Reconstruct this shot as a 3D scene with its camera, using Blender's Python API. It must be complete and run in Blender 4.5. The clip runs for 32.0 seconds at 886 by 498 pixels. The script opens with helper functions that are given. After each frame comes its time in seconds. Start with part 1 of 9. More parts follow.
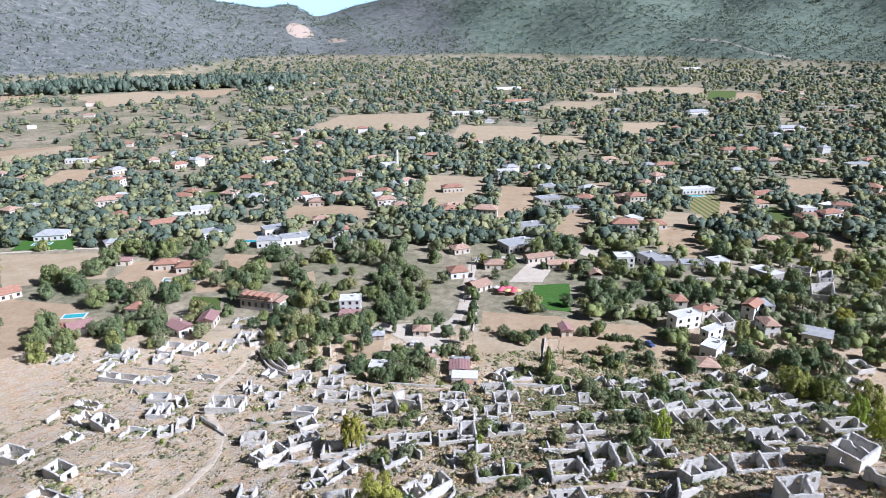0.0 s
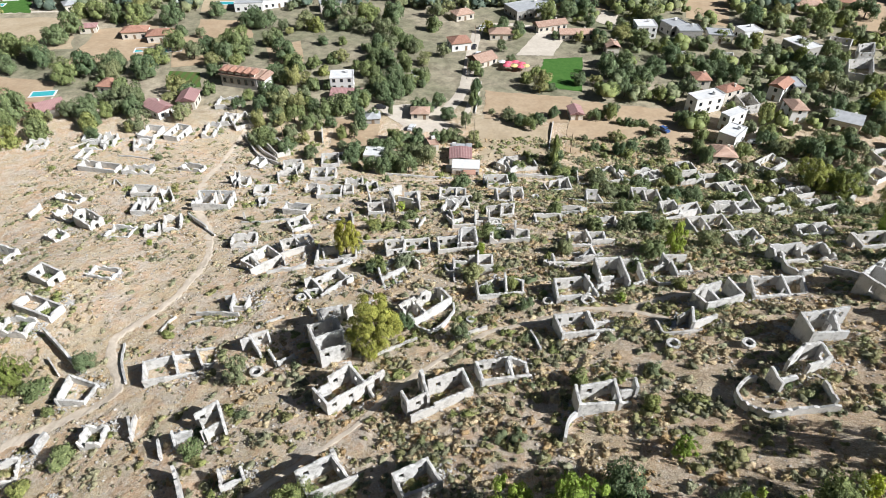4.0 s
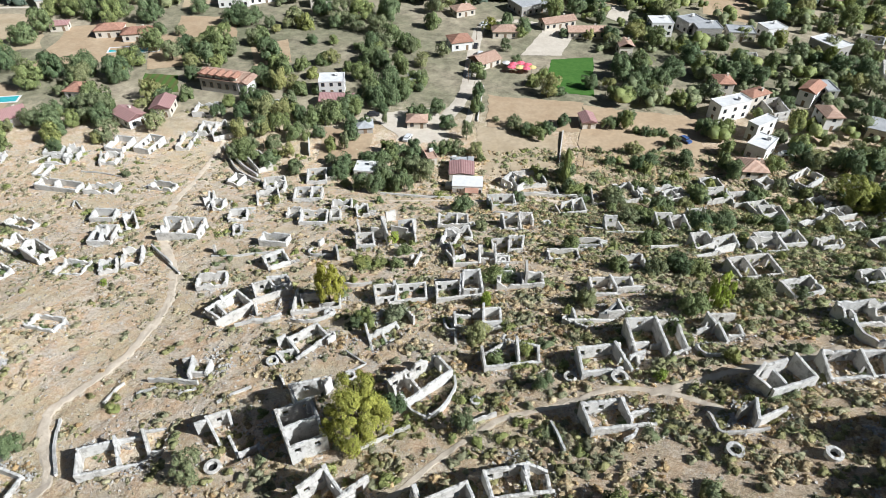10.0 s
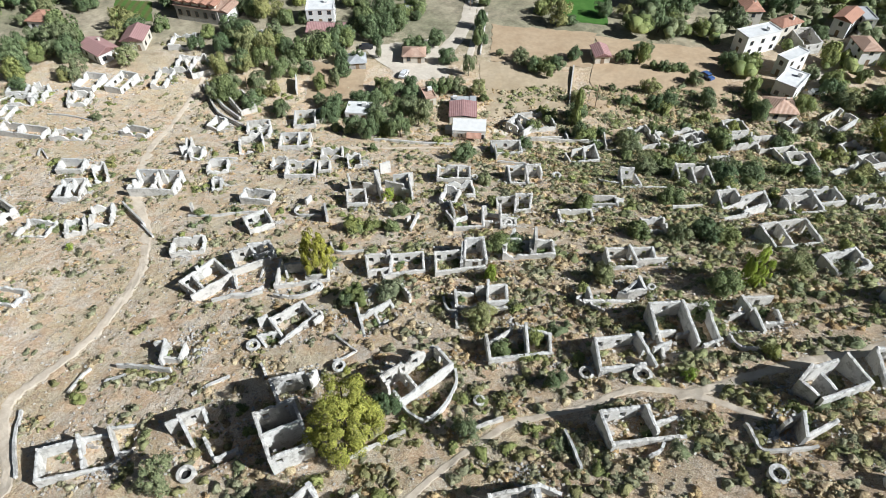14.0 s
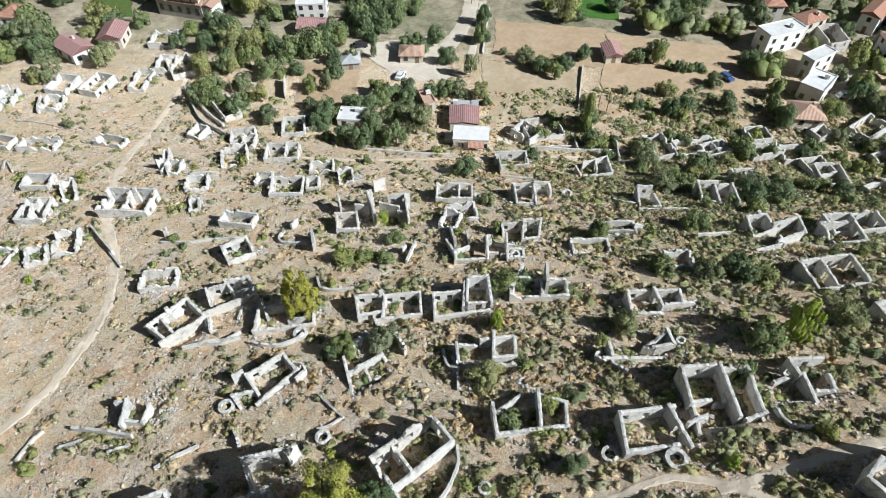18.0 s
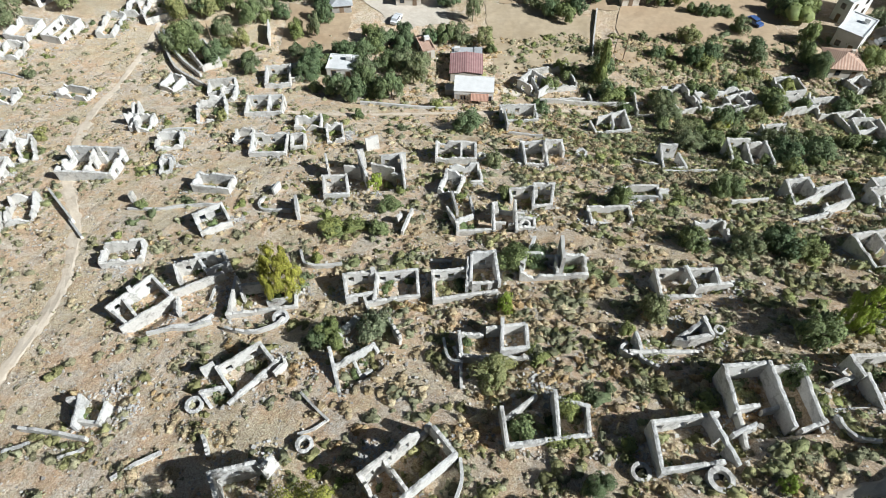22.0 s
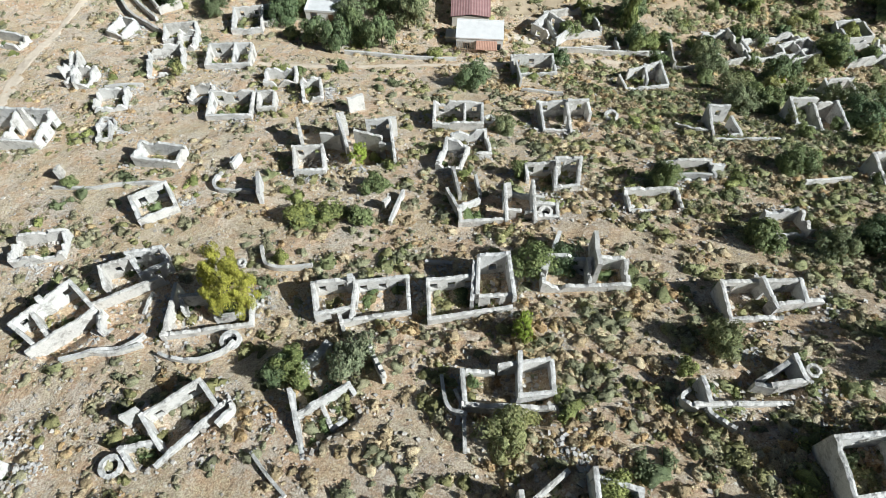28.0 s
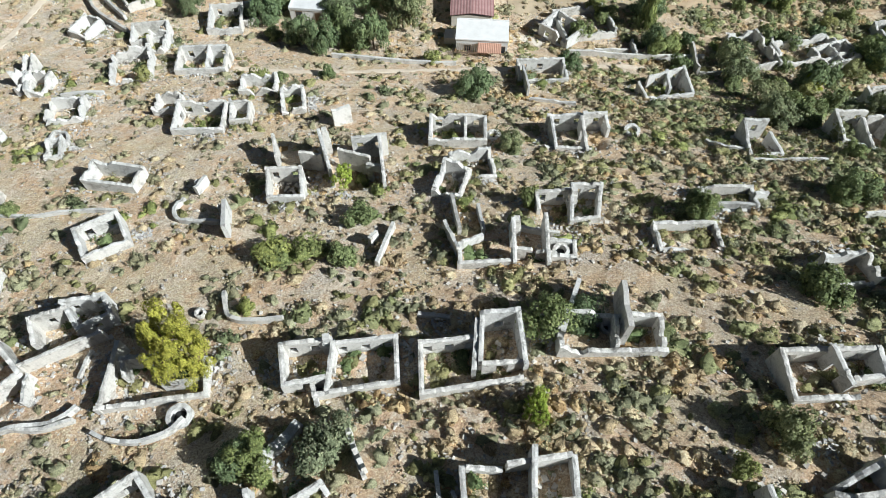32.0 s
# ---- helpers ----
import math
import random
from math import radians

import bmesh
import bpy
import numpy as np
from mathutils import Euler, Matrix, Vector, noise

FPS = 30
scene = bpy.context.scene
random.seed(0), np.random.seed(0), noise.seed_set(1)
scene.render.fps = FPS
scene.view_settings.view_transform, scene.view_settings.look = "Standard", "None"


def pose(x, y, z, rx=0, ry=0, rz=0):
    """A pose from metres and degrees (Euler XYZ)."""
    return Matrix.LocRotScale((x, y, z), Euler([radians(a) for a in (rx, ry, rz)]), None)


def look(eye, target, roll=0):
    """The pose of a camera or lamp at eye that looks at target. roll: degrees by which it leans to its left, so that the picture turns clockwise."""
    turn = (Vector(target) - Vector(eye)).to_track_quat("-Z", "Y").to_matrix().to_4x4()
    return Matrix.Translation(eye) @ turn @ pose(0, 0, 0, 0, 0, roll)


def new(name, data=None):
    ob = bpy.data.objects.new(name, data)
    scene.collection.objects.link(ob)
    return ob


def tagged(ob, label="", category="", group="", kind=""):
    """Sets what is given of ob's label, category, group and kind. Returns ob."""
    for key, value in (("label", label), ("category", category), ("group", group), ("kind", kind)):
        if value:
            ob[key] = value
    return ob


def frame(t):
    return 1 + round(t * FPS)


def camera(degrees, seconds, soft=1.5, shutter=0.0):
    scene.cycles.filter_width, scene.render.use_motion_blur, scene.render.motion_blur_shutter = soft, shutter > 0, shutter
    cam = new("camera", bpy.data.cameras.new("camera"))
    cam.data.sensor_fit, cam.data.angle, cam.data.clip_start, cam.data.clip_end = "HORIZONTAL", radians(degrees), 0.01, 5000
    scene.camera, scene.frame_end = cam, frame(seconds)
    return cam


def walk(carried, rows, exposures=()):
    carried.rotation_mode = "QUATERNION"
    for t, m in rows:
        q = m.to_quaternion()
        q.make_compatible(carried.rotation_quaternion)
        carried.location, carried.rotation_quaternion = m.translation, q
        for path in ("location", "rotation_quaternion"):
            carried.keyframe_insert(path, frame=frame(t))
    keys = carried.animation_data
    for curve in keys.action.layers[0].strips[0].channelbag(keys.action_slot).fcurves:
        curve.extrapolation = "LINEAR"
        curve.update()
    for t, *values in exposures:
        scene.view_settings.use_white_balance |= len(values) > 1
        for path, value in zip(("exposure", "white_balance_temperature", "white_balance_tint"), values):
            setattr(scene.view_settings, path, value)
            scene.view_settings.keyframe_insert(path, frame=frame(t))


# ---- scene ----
cam = camera(70.17, 32.0, soft=0.65)
EXPOSURES = [(0.0, 0.46, 5500.0, 19.0), (1.0, 0.46, 6080.0, 14.5), (2.0, 0.50, 6250.0, 13.5), (3.0, 0.50, 6150.0, 12.5), (6.0, 0.46, 5980.0, 11.0), (12.0, 0.43, 5930.0, 9.0), (17.0, 0.38, 5930.0, 8.0), (25.0, 0.385, 5930.0, 6.5), (28.0, 0.40, 5930.0, 6.0), (32.0, 0.42, 5930.0, 5.5)]
PATH = [
    (0.0, pose(0.09, -188.89, 100.26, 71.846, 0, 0.068) @ pose(0, 0, 0, 0, 0, -0.114)),
    (0.5, pose(0.14, -186.68, 100.29, 67.360, 0, 0.081) @ pose(0, 0, 0, 0, 0, -0.075)),
    (1.0, pose(0.17, -184.51, 100.38, 60.445, 0, 0.114) @ pose(0, 0, 0, 0, 0, -0.050)),
    (1.5, pose(0.16, -182.36, 100.56, 54.397, 0, 0.115) @ pose(0, 0, 0, 0, 0, 0.040)),
    (2.0, pose(0.12, -180.28, 100.75, 51.121, 0, 0.097) @ pose(0, 0, 0, 0, 0, 0.053)),
    (2.5, pose(0.10, -178.28, 100.90, 50.468, 0, 0.074) @ pose(0, 0, 0, 0, 0, 0.114)),
    (3.0, pose(0.12, -176.34, 100.96, 50.450, 0, 0.071) @ pose(0, 0, 0, 0, 0, 0.122)),
    (3.5, pose(0.15, -174.40, 100.95, 50.420, 0, 0.087) @ pose(0, 0, 0, 0, 0, 0.126)),
    (5.5, pose(-0.00, -166.79, 99.44, 50.408, 0, 0.009) @ pose(0, 0, 0, 0, 0, 0.197)),
    (6.0, pose(-0.00, -165.00, 99.00, 50.416, 0, -0.000) @ pose(0, 0, 0, 0, 0, 0.201)),
    (6.5, pose(0.02, -163.23, 98.59, 50.438, 0, 0.014) @ pose(0, 0, 0, 0, 0, 0.178)),
    (7.0, pose(0.04, -161.46, 98.19, 50.470, 0, 0.008) @ pose(0, 0, 0, 0, 0, 0.176)),
    (7.5, pose(0.08, -159.75, 97.83, 50.451, 0, 0.000) @ pose(0, 0, 0, 0, 0, 0.219)),
    (8.0, pose(0.11, -158.07, 97.49, 50.465, 0, 0.016) @ pose(0, 0, 0, 0, 0, 0.179)),
    (8.5, pose(0.14, -156.37, 97.14, 50.466, 0, 0.020) @ pose(0, 0, 0, 0, 0, 0.161)),
    (9.0, pose(0.17, -154.69, 96.80, 50.480, 0, 0.033) @ pose(0, 0, 0, 0, 0, 0.100)),
    (9.5, pose(0.20, -153.05, 96.42, 50.483, 0, 0.032) @ pose(0, 0, 0, 0, 0, 0.088)),
    (10.0, pose(0.21, -151.41, 96.09, 49.589, 0, 0.042) @ pose(0, 0, 0, 0, 0, 0.084)),
    (10.5, pose(0.24, -149.79, 95.82, 46.768, 0, 0.045) @ pose(0, 0, 0, 0, 0, 0.067)),
    (11.0, pose(0.27, -148.14, 95.62, 44.520, 0, 0.055) @ pose(0, 0, 0, 0, 0, 0.030)),
    (11.5, pose(0.29, -146.49, 95.41, 43.582, 0, 0.045) @ pose(0, 0, 0, 0, 0, 0.054)),
    (12.0, pose(0.30, -144.81, 95.16, 43.508, 0, 0.030) @ pose(0, 0, 0, 0, 0, 0.017)),
    (12.5, pose(0.33, -143.12, 94.77, 43.523, 0, 0.049) @ pose(0, 0, 0, 0, 0, -0.015)),
    (13.0, pose(0.32, -141.43, 94.24, 43.554, 0, 0.050) @ pose(0, 0, 0, 0, 0, -0.017)),
    (13.5, pose(0.29, -139.81, 93.67, 43.316, 0, 0.045) @ pose(0, 0, 0, 0, 0, -0.009)),
    (15.5, pose(0.38, -132.94, 92.20, 41.367, 0, 0.095) @ pose(0, 0, 0, 0, 0, -0.061)),
    (16.0, pose(0.42, -131.21, 91.97, 41.331, 0, 0.054) @ pose(0, 0, 0, 0, 0, 0.001)),
    (16.5, pose(0.39, -129.55, 91.71, 41.287, 0, 0.039) @ pose(0, 0, 0, 0, 0, 0.001)),
    (17.0, pose(0.37, -127.92, 91.36, 41.316, 0, 0.054) @ pose(0, 0, 0, 0, 0, -0.028)),
    (17.5, pose(0.37, -126.35, 90.84, 41.413, 0, 0.074) @ pose(0, 0, 0, 0, 0, -0.066)),
    (18.0, pose(0.34, -124.82, 90.14, 41.427, 0, 0.048) @ pose(0, 0, 0, 0, 0, -0.048)),
    (18.5, pose(0.29, -123.38, 89.37, 41.456, 0, -0.008) @ pose(0, 0, 0, 0, 0, -0.005)),
    (19.0, pose(0.25, -122.00, 88.55, 41.529, 0, -0.024) @ pose(0, 0, 0, 0, 0, 0.002)),
    (19.5, pose(0.27, -120.59, 87.67, 41.545, 0, -0.014) @ pose(0, 0, 0, 0, 0, -0.021)),
    (20.0, pose(0.27, -119.37, 86.70, 41.557, 0, -0.026) @ pose(0, 0, 0, 0, 0, -0.014)),
    (20.5, pose(0.27, -118.36, 85.66, 41.009, 0, -0.055) @ pose(0, 0, 0, 0, 0, 0.016)),
    (21.0, pose(0.22, -117.40, 84.67, 39.153, 0, -0.088) @ pose(0, 0, 0, 0, 0, 0.082)),
    (21.5, pose(0.20, -116.40, 83.79, 37.573, 0, -0.110) @ pose(0, 0, 0, 0, 0, 0.121)),
    (22.0, pose(0.19, -115.41, 83.10, 37.075, 0, -0.053) @ pose(0, 0, 0, 0, 0, 0.066)),
    (22.5, pose(0.21, -114.36, 82.45, 37.071, 0, 0.012) @ pose(0, 0, 0, 0, 0, -0.025)),
    (23.0, pose(0.24, -113.12, 81.62, 37.002, 0, 0.024) @ pose(0, 0, 0, 0, 0, -0.051)),
    (23.5, pose(0.20, -111.85, 80.66, 37.010, 0, 0.002) @ pose(0, 0, 0, 0, 0, -0.074)),
    (24.0, pose(0.20, -110.57, 79.62, 37.063, 0, -0.020) @ pose(0, 0, 0, 0, 0, -0.066)),
    (24.5, pose(0.20, -109.32, 78.57, 37.112, 0, -0.031) @ pose(0, 0, 0, 0, 0, -0.113)),
    (25.0, pose(0.19, -108.01, 77.53, 37.104, 0, -0.058) @ pose(0, 0, 0, 0, 0, -0.036)),
    (25.5, pose(0.20, -106.70, 76.52, 37.087, 0, -0.100) @ pose(0, 0, 0, 0, 0, -0.013)),
    (27.5, pose(0.51, -101.74, 72.50, 33.878, 0, 0.184) @ pose(0, 0, 0, 0, 0, -0.182)),
    (28.0, pose(0.56, -100.50, 71.57, 32.434, 0, 0.274) @ pose(0, 0, 0, 0, 0, -0.180)),
    (28.5, pose(0.55, -99.29, 70.61, 32.055, 0, 0.217) @ pose(0, 0, 0, 0, 0, -0.194)),
    (29.0, pose(0.55, -98.11, 69.64, 32.091, 0, 0.167) @ pose(0, 0, 0, 0, 0, -0.097)),
    (29.5, pose(0.58, -96.93, 68.68, 32.123, 0, 0.147) @ pose(0, 0, 0, 0, 0, -0.098)),
    (30.0, pose(0.61, -95.78, 67.76, 32.147, 0, 0.137) @ pose(0, 0, 0, 0, 0, -0.035)),
    (30.5, pose(0.68, -94.56, 66.85, 32.166, 0, 0.161) @ pose(0, 0, 0, 0, 0, -0.044)),
    (31.0, pose(0.76, -93.28, 66.05, 32.074, 0, 0.221) @ pose(0, 0, 0, 0, 0, -0.092)),
    (31.5, pose(0.83, -92.05, 65.49, 32.013, 0, 0.281) @ pose(0, 0, 0, 0, 0, -0.106)),
    (32.0, pose(0.85, -90.89, 65.12, 31.992, 0, 0.280) @ pose(0, 0, 0, 0, 0, -0.078)),
]
walk(cam, PATH, EXPOSURES)

# ---- sun, sky ----
world = bpy.data.worlds.new("sky")
scene.world = world
world.use_nodes = True
_n, _l = world.node_tree.nodes, world.node_tree.links
_n.clear()
_sky = _n.new("ShaderNodeTexSky")
_sky.sky_type, _sky.sun_disc = "NISHITA", False
SUN_AZ, SUN_EL = -21.5, 37.0          # degrees from +x towards +y, above the level
_sky.sun_elevation, _sky.sun_rotation = radians(SUN_EL), radians(90 - SUN_AZ)
_sky.dust_density, _sky.air_density = 1.5, 1.0
_bg = _n.new("ShaderNodeBackground")
_bg.inputs[1].default_value = 0.019
_out = _n.new("ShaderNodeOutputWorld")
_l.new(_sky.outputs[0], _bg.inputs[0])
_l.new(_bg.outputs[0], _out.inputs[0])
sun = new("sun", bpy.data.lights.new("sun", "SUN"))
sun.data.energy, sun.data.angle, sun.data.color = 5.2, radians(0.53), (1.0, 0.985, 0.94)
_ca, _sa, _ce, _se = math.cos(radians(SUN_AZ)), math.sin(radians(SUN_AZ)), math.cos(radians(SUN_EL)), math.sin(radians(SUN_EL))
sun.matrix_world = look((200 * _ca * _ce, 200 * _sa * _ce, 200 * _se), (0, 0, 0))

# ---- materials ----


class Nodes:
    """A short way to wire a procedural material."""

    def __init__(self, name, rough=0.9, metal=0.0, spec=0.25):
        self.m = bpy.data.materials.new(name)
        self.m.use_nodes = True
        self.t = self.m.node_tree
        self.b = self.t.nodes["Principled BSDF"]
        self.b.inputs["Roughness"].default_value = rough
        self.b.inputs["Metallic"].default_value = metal
        self.b.inputs["Specular IOR Level"].default_value = spec
        self.pos = self.node("ShaderNodeNewGeometry").outputs["Position"]

    def node(self, kind, feature="", data_type="", blend_type="", operation="", bands=""):
        n = self.t.nodes.new(kind)
        if feature:
            n.feature = feature
        if data_type:
            n.data_type = data_type
        if blend_type:
            n.blend_type = blend_type
        if operation:
            n.operation = operation
        if bands:
            n.bands_direction = bands
        return n

    def put(self, a, b):
        self.t.links.new(a, b)

    def noise(self, scale, detail=4.0, rough=0.6, stretch=None, coord=None):
        n = self.node("ShaderNodeTexNoise")
        n.inputs["Scale"].default_value, n.inputs["Detail"].default_value, n.inputs["Roughness"].default_value = scale, detail, rough
        src = coord or self.pos
        if stretch:
            mp = self.node("ShaderNodeMapping")
            mp.inputs["Scale"].default_value = stretch
            self.put(src, mp.inputs["Vector"])
            src = mp.outputs[0]
        self.put(src, n.inputs["Vector"])
        return n.outputs["Fac"]

    def cells(self, scale, feature="F1", out="Distance", stretch=None):
        n = self.node("ShaderNodeTexVoronoi", feature=feature)
        n.inputs["Scale"].default_value = scale
        src = self.pos
        if stretch:
            mp = self.node("ShaderNodeMapping")
            mp.inputs["Scale"].default_value = stretch
            self.put(src, mp.inputs["Vector"])
            src = mp.outputs[0]
        self.put(src, n.inputs["Vector"])
        return n.outputs[out]

    def ramp(self, fac, *stops):
        n = self.node("ShaderNodeValToRGB")
        while len(n.color_ramp.elements) < len(stops):
            n.color_ramp.elements.new(0.5)
        for e, (p, c) in zip(n.color_ramp.elements, stops):
            e.position = p
            e.color = (*c, 1) if isinstance(c, tuple) else (c, c, c, 1)
        self.put(fac, n.inputs[0])
        return n.outputs[0]

    def mix(self, fac, a, b, kind="MIX"):
        n = self.node("ShaderNodeMix", data_type="RGBA", blend_type=kind)
        for v, s in ((fac, n.inputs[0]), (a, n.inputs[6]), (b, n.inputs[7])):
            if isinstance(v, (int, float)):
                s.default_value = v
            elif isinstance(v, tuple):
                s.default_value = (*v, 1)
            else:
                self.put(v, s)
        return n.outputs[2]

    def math(self, op, a, b=0.0):
        n = self.node("ShaderNodeMath", operation=op)
        for v, s in ((a, n.inputs[0]), (b, n.inputs[1])):
            if isinstance(v, (int, float)):
                s.default_value = v
            else:
                self.put(v, s)
        return n.outputs[0]

    def axis(self, which):
        n = self.node("ShaderNodeSeparateXYZ")
        self.put(self.pos, n.inputs[0])
        return n.outputs[which]

    def rand(self):
        return self.node("ShaderNodeObjectInfo").outputs["Random"]

    def island(self):
        return self.node("ShaderNodeNewGeometry").outputs["Random Per Island"]

    def bump(self, height, strength=0.5, distance=0.1):
        n = self.node("ShaderNodeBump")
        n.inputs["Strength"].default_value, n.inputs["Distance"].default_value = strength, distance
        self.put(height, n.inputs["Height"])
        self.put(n.outputs[0], self.b.inputs["Normal"])

    def done(self, colour):
        if isinstance(colour, tuple):
            self.b.inputs["Base Color"].default_value = (*colour, 1)
        else:
            self.put(colour, self.b.inputs["Base Color"])
        return self.m


def mat_ground():
    k = Nodes("dry_ground", 0.95, spec=0.1)
    big = k.noise(0.07, 6, 0.65)
    mid = k.noise(0.30, 7, 0.70)
    fine = k.noise(1.6, 8, 0.76)
    grit = k.noise(6.0, 5, 0.78)
    soil = k.ramp(fine, (0.30, (0.40, 0.30, 0.195)), (0.46, (0.585, 0.475, 0.355)), (0.58, (0.69, 0.585, 0.46)), (0.72, (0.80, 0.74, 0.64)))
    red = k.ramp(fine, (0.30, (0.38, 0.245, 0.145)), (0.48, (0.60, 0.425, 0.275)), (0.7, (0.71, 0.54, 0.385)))
    c = k.mix(k.ramp(mid, (0.45, 0.0), (0.54, 1.0)), soil, red)
    # drifts of broken pale stone with dark gaps, between them bare soil
    stones = k.cells(7.5)
    tint = k.cells(7.5, out="Color")
    pale = k.ramp(tint, (0.1, (0.46, 0.44, 0.40)), (0.9, (0.80, 0.78, 0.73)))
    patch = k.ramp(k.math("ADD", k.math("MULTIPLY", k.noise(0.26, 7, 0.72), 0.7), k.math("MULTIPLY", big, 0.3)), (0.51, 0.0), (0.58, 0.7))
    c = k.mix(k.math("MULTIPLY", patch, k.ramp(stones, (0.30, 0.95), (0.46, 0.3))), c, pale)
    c = k.mix(k.math("MULTIPLY", patch, k.ramp(stones, (0.46, 0.0), (0.58, 0.6))), c, (0.26, 0.215, 0.16))
    # straw and dead weeds in uneven blotches
    straw = k.ramp(grit, (0.30, (0.40, 0.315, 0.175)), (0.7, (0.68, 0.57, 0.38)))
    c = k.mix(k.math("MULTIPLY", k.ramp(k.noise(0.11, 5, 0.7), (0.44, 0.0), (0.58, 0.8)), k.ramp(fine, (0.42, 0.2), (0.56, 0.9))), c, straw)
    weed = k.noise(1.1, 7, 0.82)
    dead = k.ramp(grit, (0.32, (0.13, 0.098, 0.055)), (0.7, (0.33, 0.26, 0.16)))
    c = k.mix(k.math("MULTIPLY", k.ramp(weed, (0.34, 0.9), (0.41, 0.0)), k.ramp(mid, (0.40, 0.4), (0.55, 1.0))), c, dead)
    brushy = k.ramp(k.math("ADD", k.math("MULTIPLY", k.axis(0), 0.008), k.noise(0.05, 6, 0.7)), (0.42, 0.0), (0.95, 1.0))
    duff = k.ramp(fine, (0.30, (0.27, 0.195, 0.125)), (0.50, (0.46, 0.345, 0.235)), (0.66, (0.60, 0.48, 0.35)))
    c = k.mix(k.math("MULTIPLY", brushy, k.ramp(k.noise(0.45, 7, 0.78), (0.42, 0.95), (0.56, 0.25))), c, duff)
    tuft = k.noise(1.7, 6, 0.78)
    c = k.mix(k.ramp(tuft, (0.36, 0.8), (0.42, 0.0)), c, (0.23, 0.18, 0.115))
    c = k.mix(k.ramp(tuft, (0.60, 0.0), (0.66, 0.7)), c, (0.80, 0.765, 0.70))
    chips = k.cells(6.0)
    tone = k.cells(6.0, out="Color")
    c = k.mix(k.math("MULTIPLY", k.ramp(chips, (0.18, 1.0), (0.34, 0.0)), k.ramp(tone, (0.80, 0.0), (0.86, 0.8))), c, (0.78, 0.76, 0.71))
    c = k.mix(0.72, c, k.ramp(grit, (0.32, 0.12), (0.68, 0.86)), "OVERLAY")
    # valley floor: grass, garden soil
    y = k.axis(1)
    far_big = k.noise(0.014, 6, 0.68)
    floor_c = k.ramp(far_big, (0.34, (0.185, 0.19, 0.115)), (0.46, (0.275, 0.255, 0.172)), (0.58, (0.375, 0.325, 0.235)), (0.70, (0.48, 0.405, 0.30)))
    floor_c = k.mix(0.6, floor_c, k.ramp(k.noise(0.25, 6, 0.75), (0.3, 0.12), (0.7, 0.8)), "OVERLAY")
    wob = k.math("ADD", y, k.math("MULTIPLY", k.math("SUBTRACT", mid, 0.5), 60.0))
    c = k.mix(k.ramp(k.math("MULTIPLY", wob, 0.01), (0.22, 0.0), (0.45, 1.0)), c, floor_c)
    # mountain scrub and bare limestone, with distance haze put into the colours
    scrub = k.ramp(k.noise(0.045, 9, 0.8), (0.40, (0.125, 0.14, 0.135)), (0.54, (0.185, 0.195, 0.19)), (0.66, (0.34, 0.33, 0.32)))
    x = k.axis(0)
    woods = k.ramp(k.noise(0.04, 9, 0.8), (0.38, (0.105, 0.15, 0.135)), (0.64, (0.24, 0.285, 0.21)))
    side = k.math("ADD", k.math("MULTIPLY", x, 0.002), k.math("MULTIPLY", k.noise(0.002, 4, 0.6), 1.0))
    hill = k.mix(k.ramp(side, (0.55, 0.0), (0.85, 1.0)), scrub, woods)
    def spot(px, py, rx, ry, ragged):
        u = k.math("MULTIPLY", k.math("SUBTRACT", x, px), 1 / rx)
        w = k.math("MULTIPLY", k.math("SUBTRACT", y, py), 1 / ry)
        r2 = k.math("ADD", k.math("MULTIPLY", u, u), k.math("MULTIPLY", w, w))
        return k.ramp(k.math("ADD", r2, k.math("MULTIPLY", k.noise(0.012, 6, 0.7), ragged)), (0.95, 1.0), (1.15, 0.0))

    hill = k.mix(spot(-640.0, 2780.0, 75.0, 150.0, 0.9), hill, (0.50, 0.40, 0.33))
    hill = k.mix(spot(-470.0, 2760.0, 60.0, 50.0, 0.9), hill, (0.42, 0.34, 0.27))
    bend = k.math("SUBTRACT", k.math("ADD", k.math("MULTIPLY", k.math("SUBTRACT", x, 940.0), 2.02), y), k.math("ADD", 2385.0, k.math("MULTIPLY", k.math("SINE", k.math("MULTIPLY", x, 0.045)), 22.0)))
    strip = k.ramp(k.math("MULTIPLY", k.math("ABSOLUTE", bend), 0.01), (0.13, 0.8), (0.17, 0.0))
    strip = k.math("MULTIPLY", strip, k.ramp(k.math("MULTIPLY", x, 0.0005), (0.466, 0.0), (0.47, 1.0)))
    hill = k.mix(strip, hill, (0.46, 0.42, 0.36))
    lift = k.math("MULTIPLY", k.math("SUBTRACT", k.axis(2), k.math("MULTIPLY", y, 0.019)), 0.01)
    c = k.mix(k.math("MULTIPLY", k.ramp(lift, (0.02, 0.0), (0.10, 1.0)), k.ramp(k.math("MULTIPLY", y, 0.001), (0.75, 0.0), (0.95, 1.0))), c, hill)
    k.bump(k.math("ADD", fine, k.math("ADD", k.math("MULTIPLY", grit, 0.5), k.math("MULTIPLY", mid, 1.0))), 0.75, 0.25)
    return k.done(c)


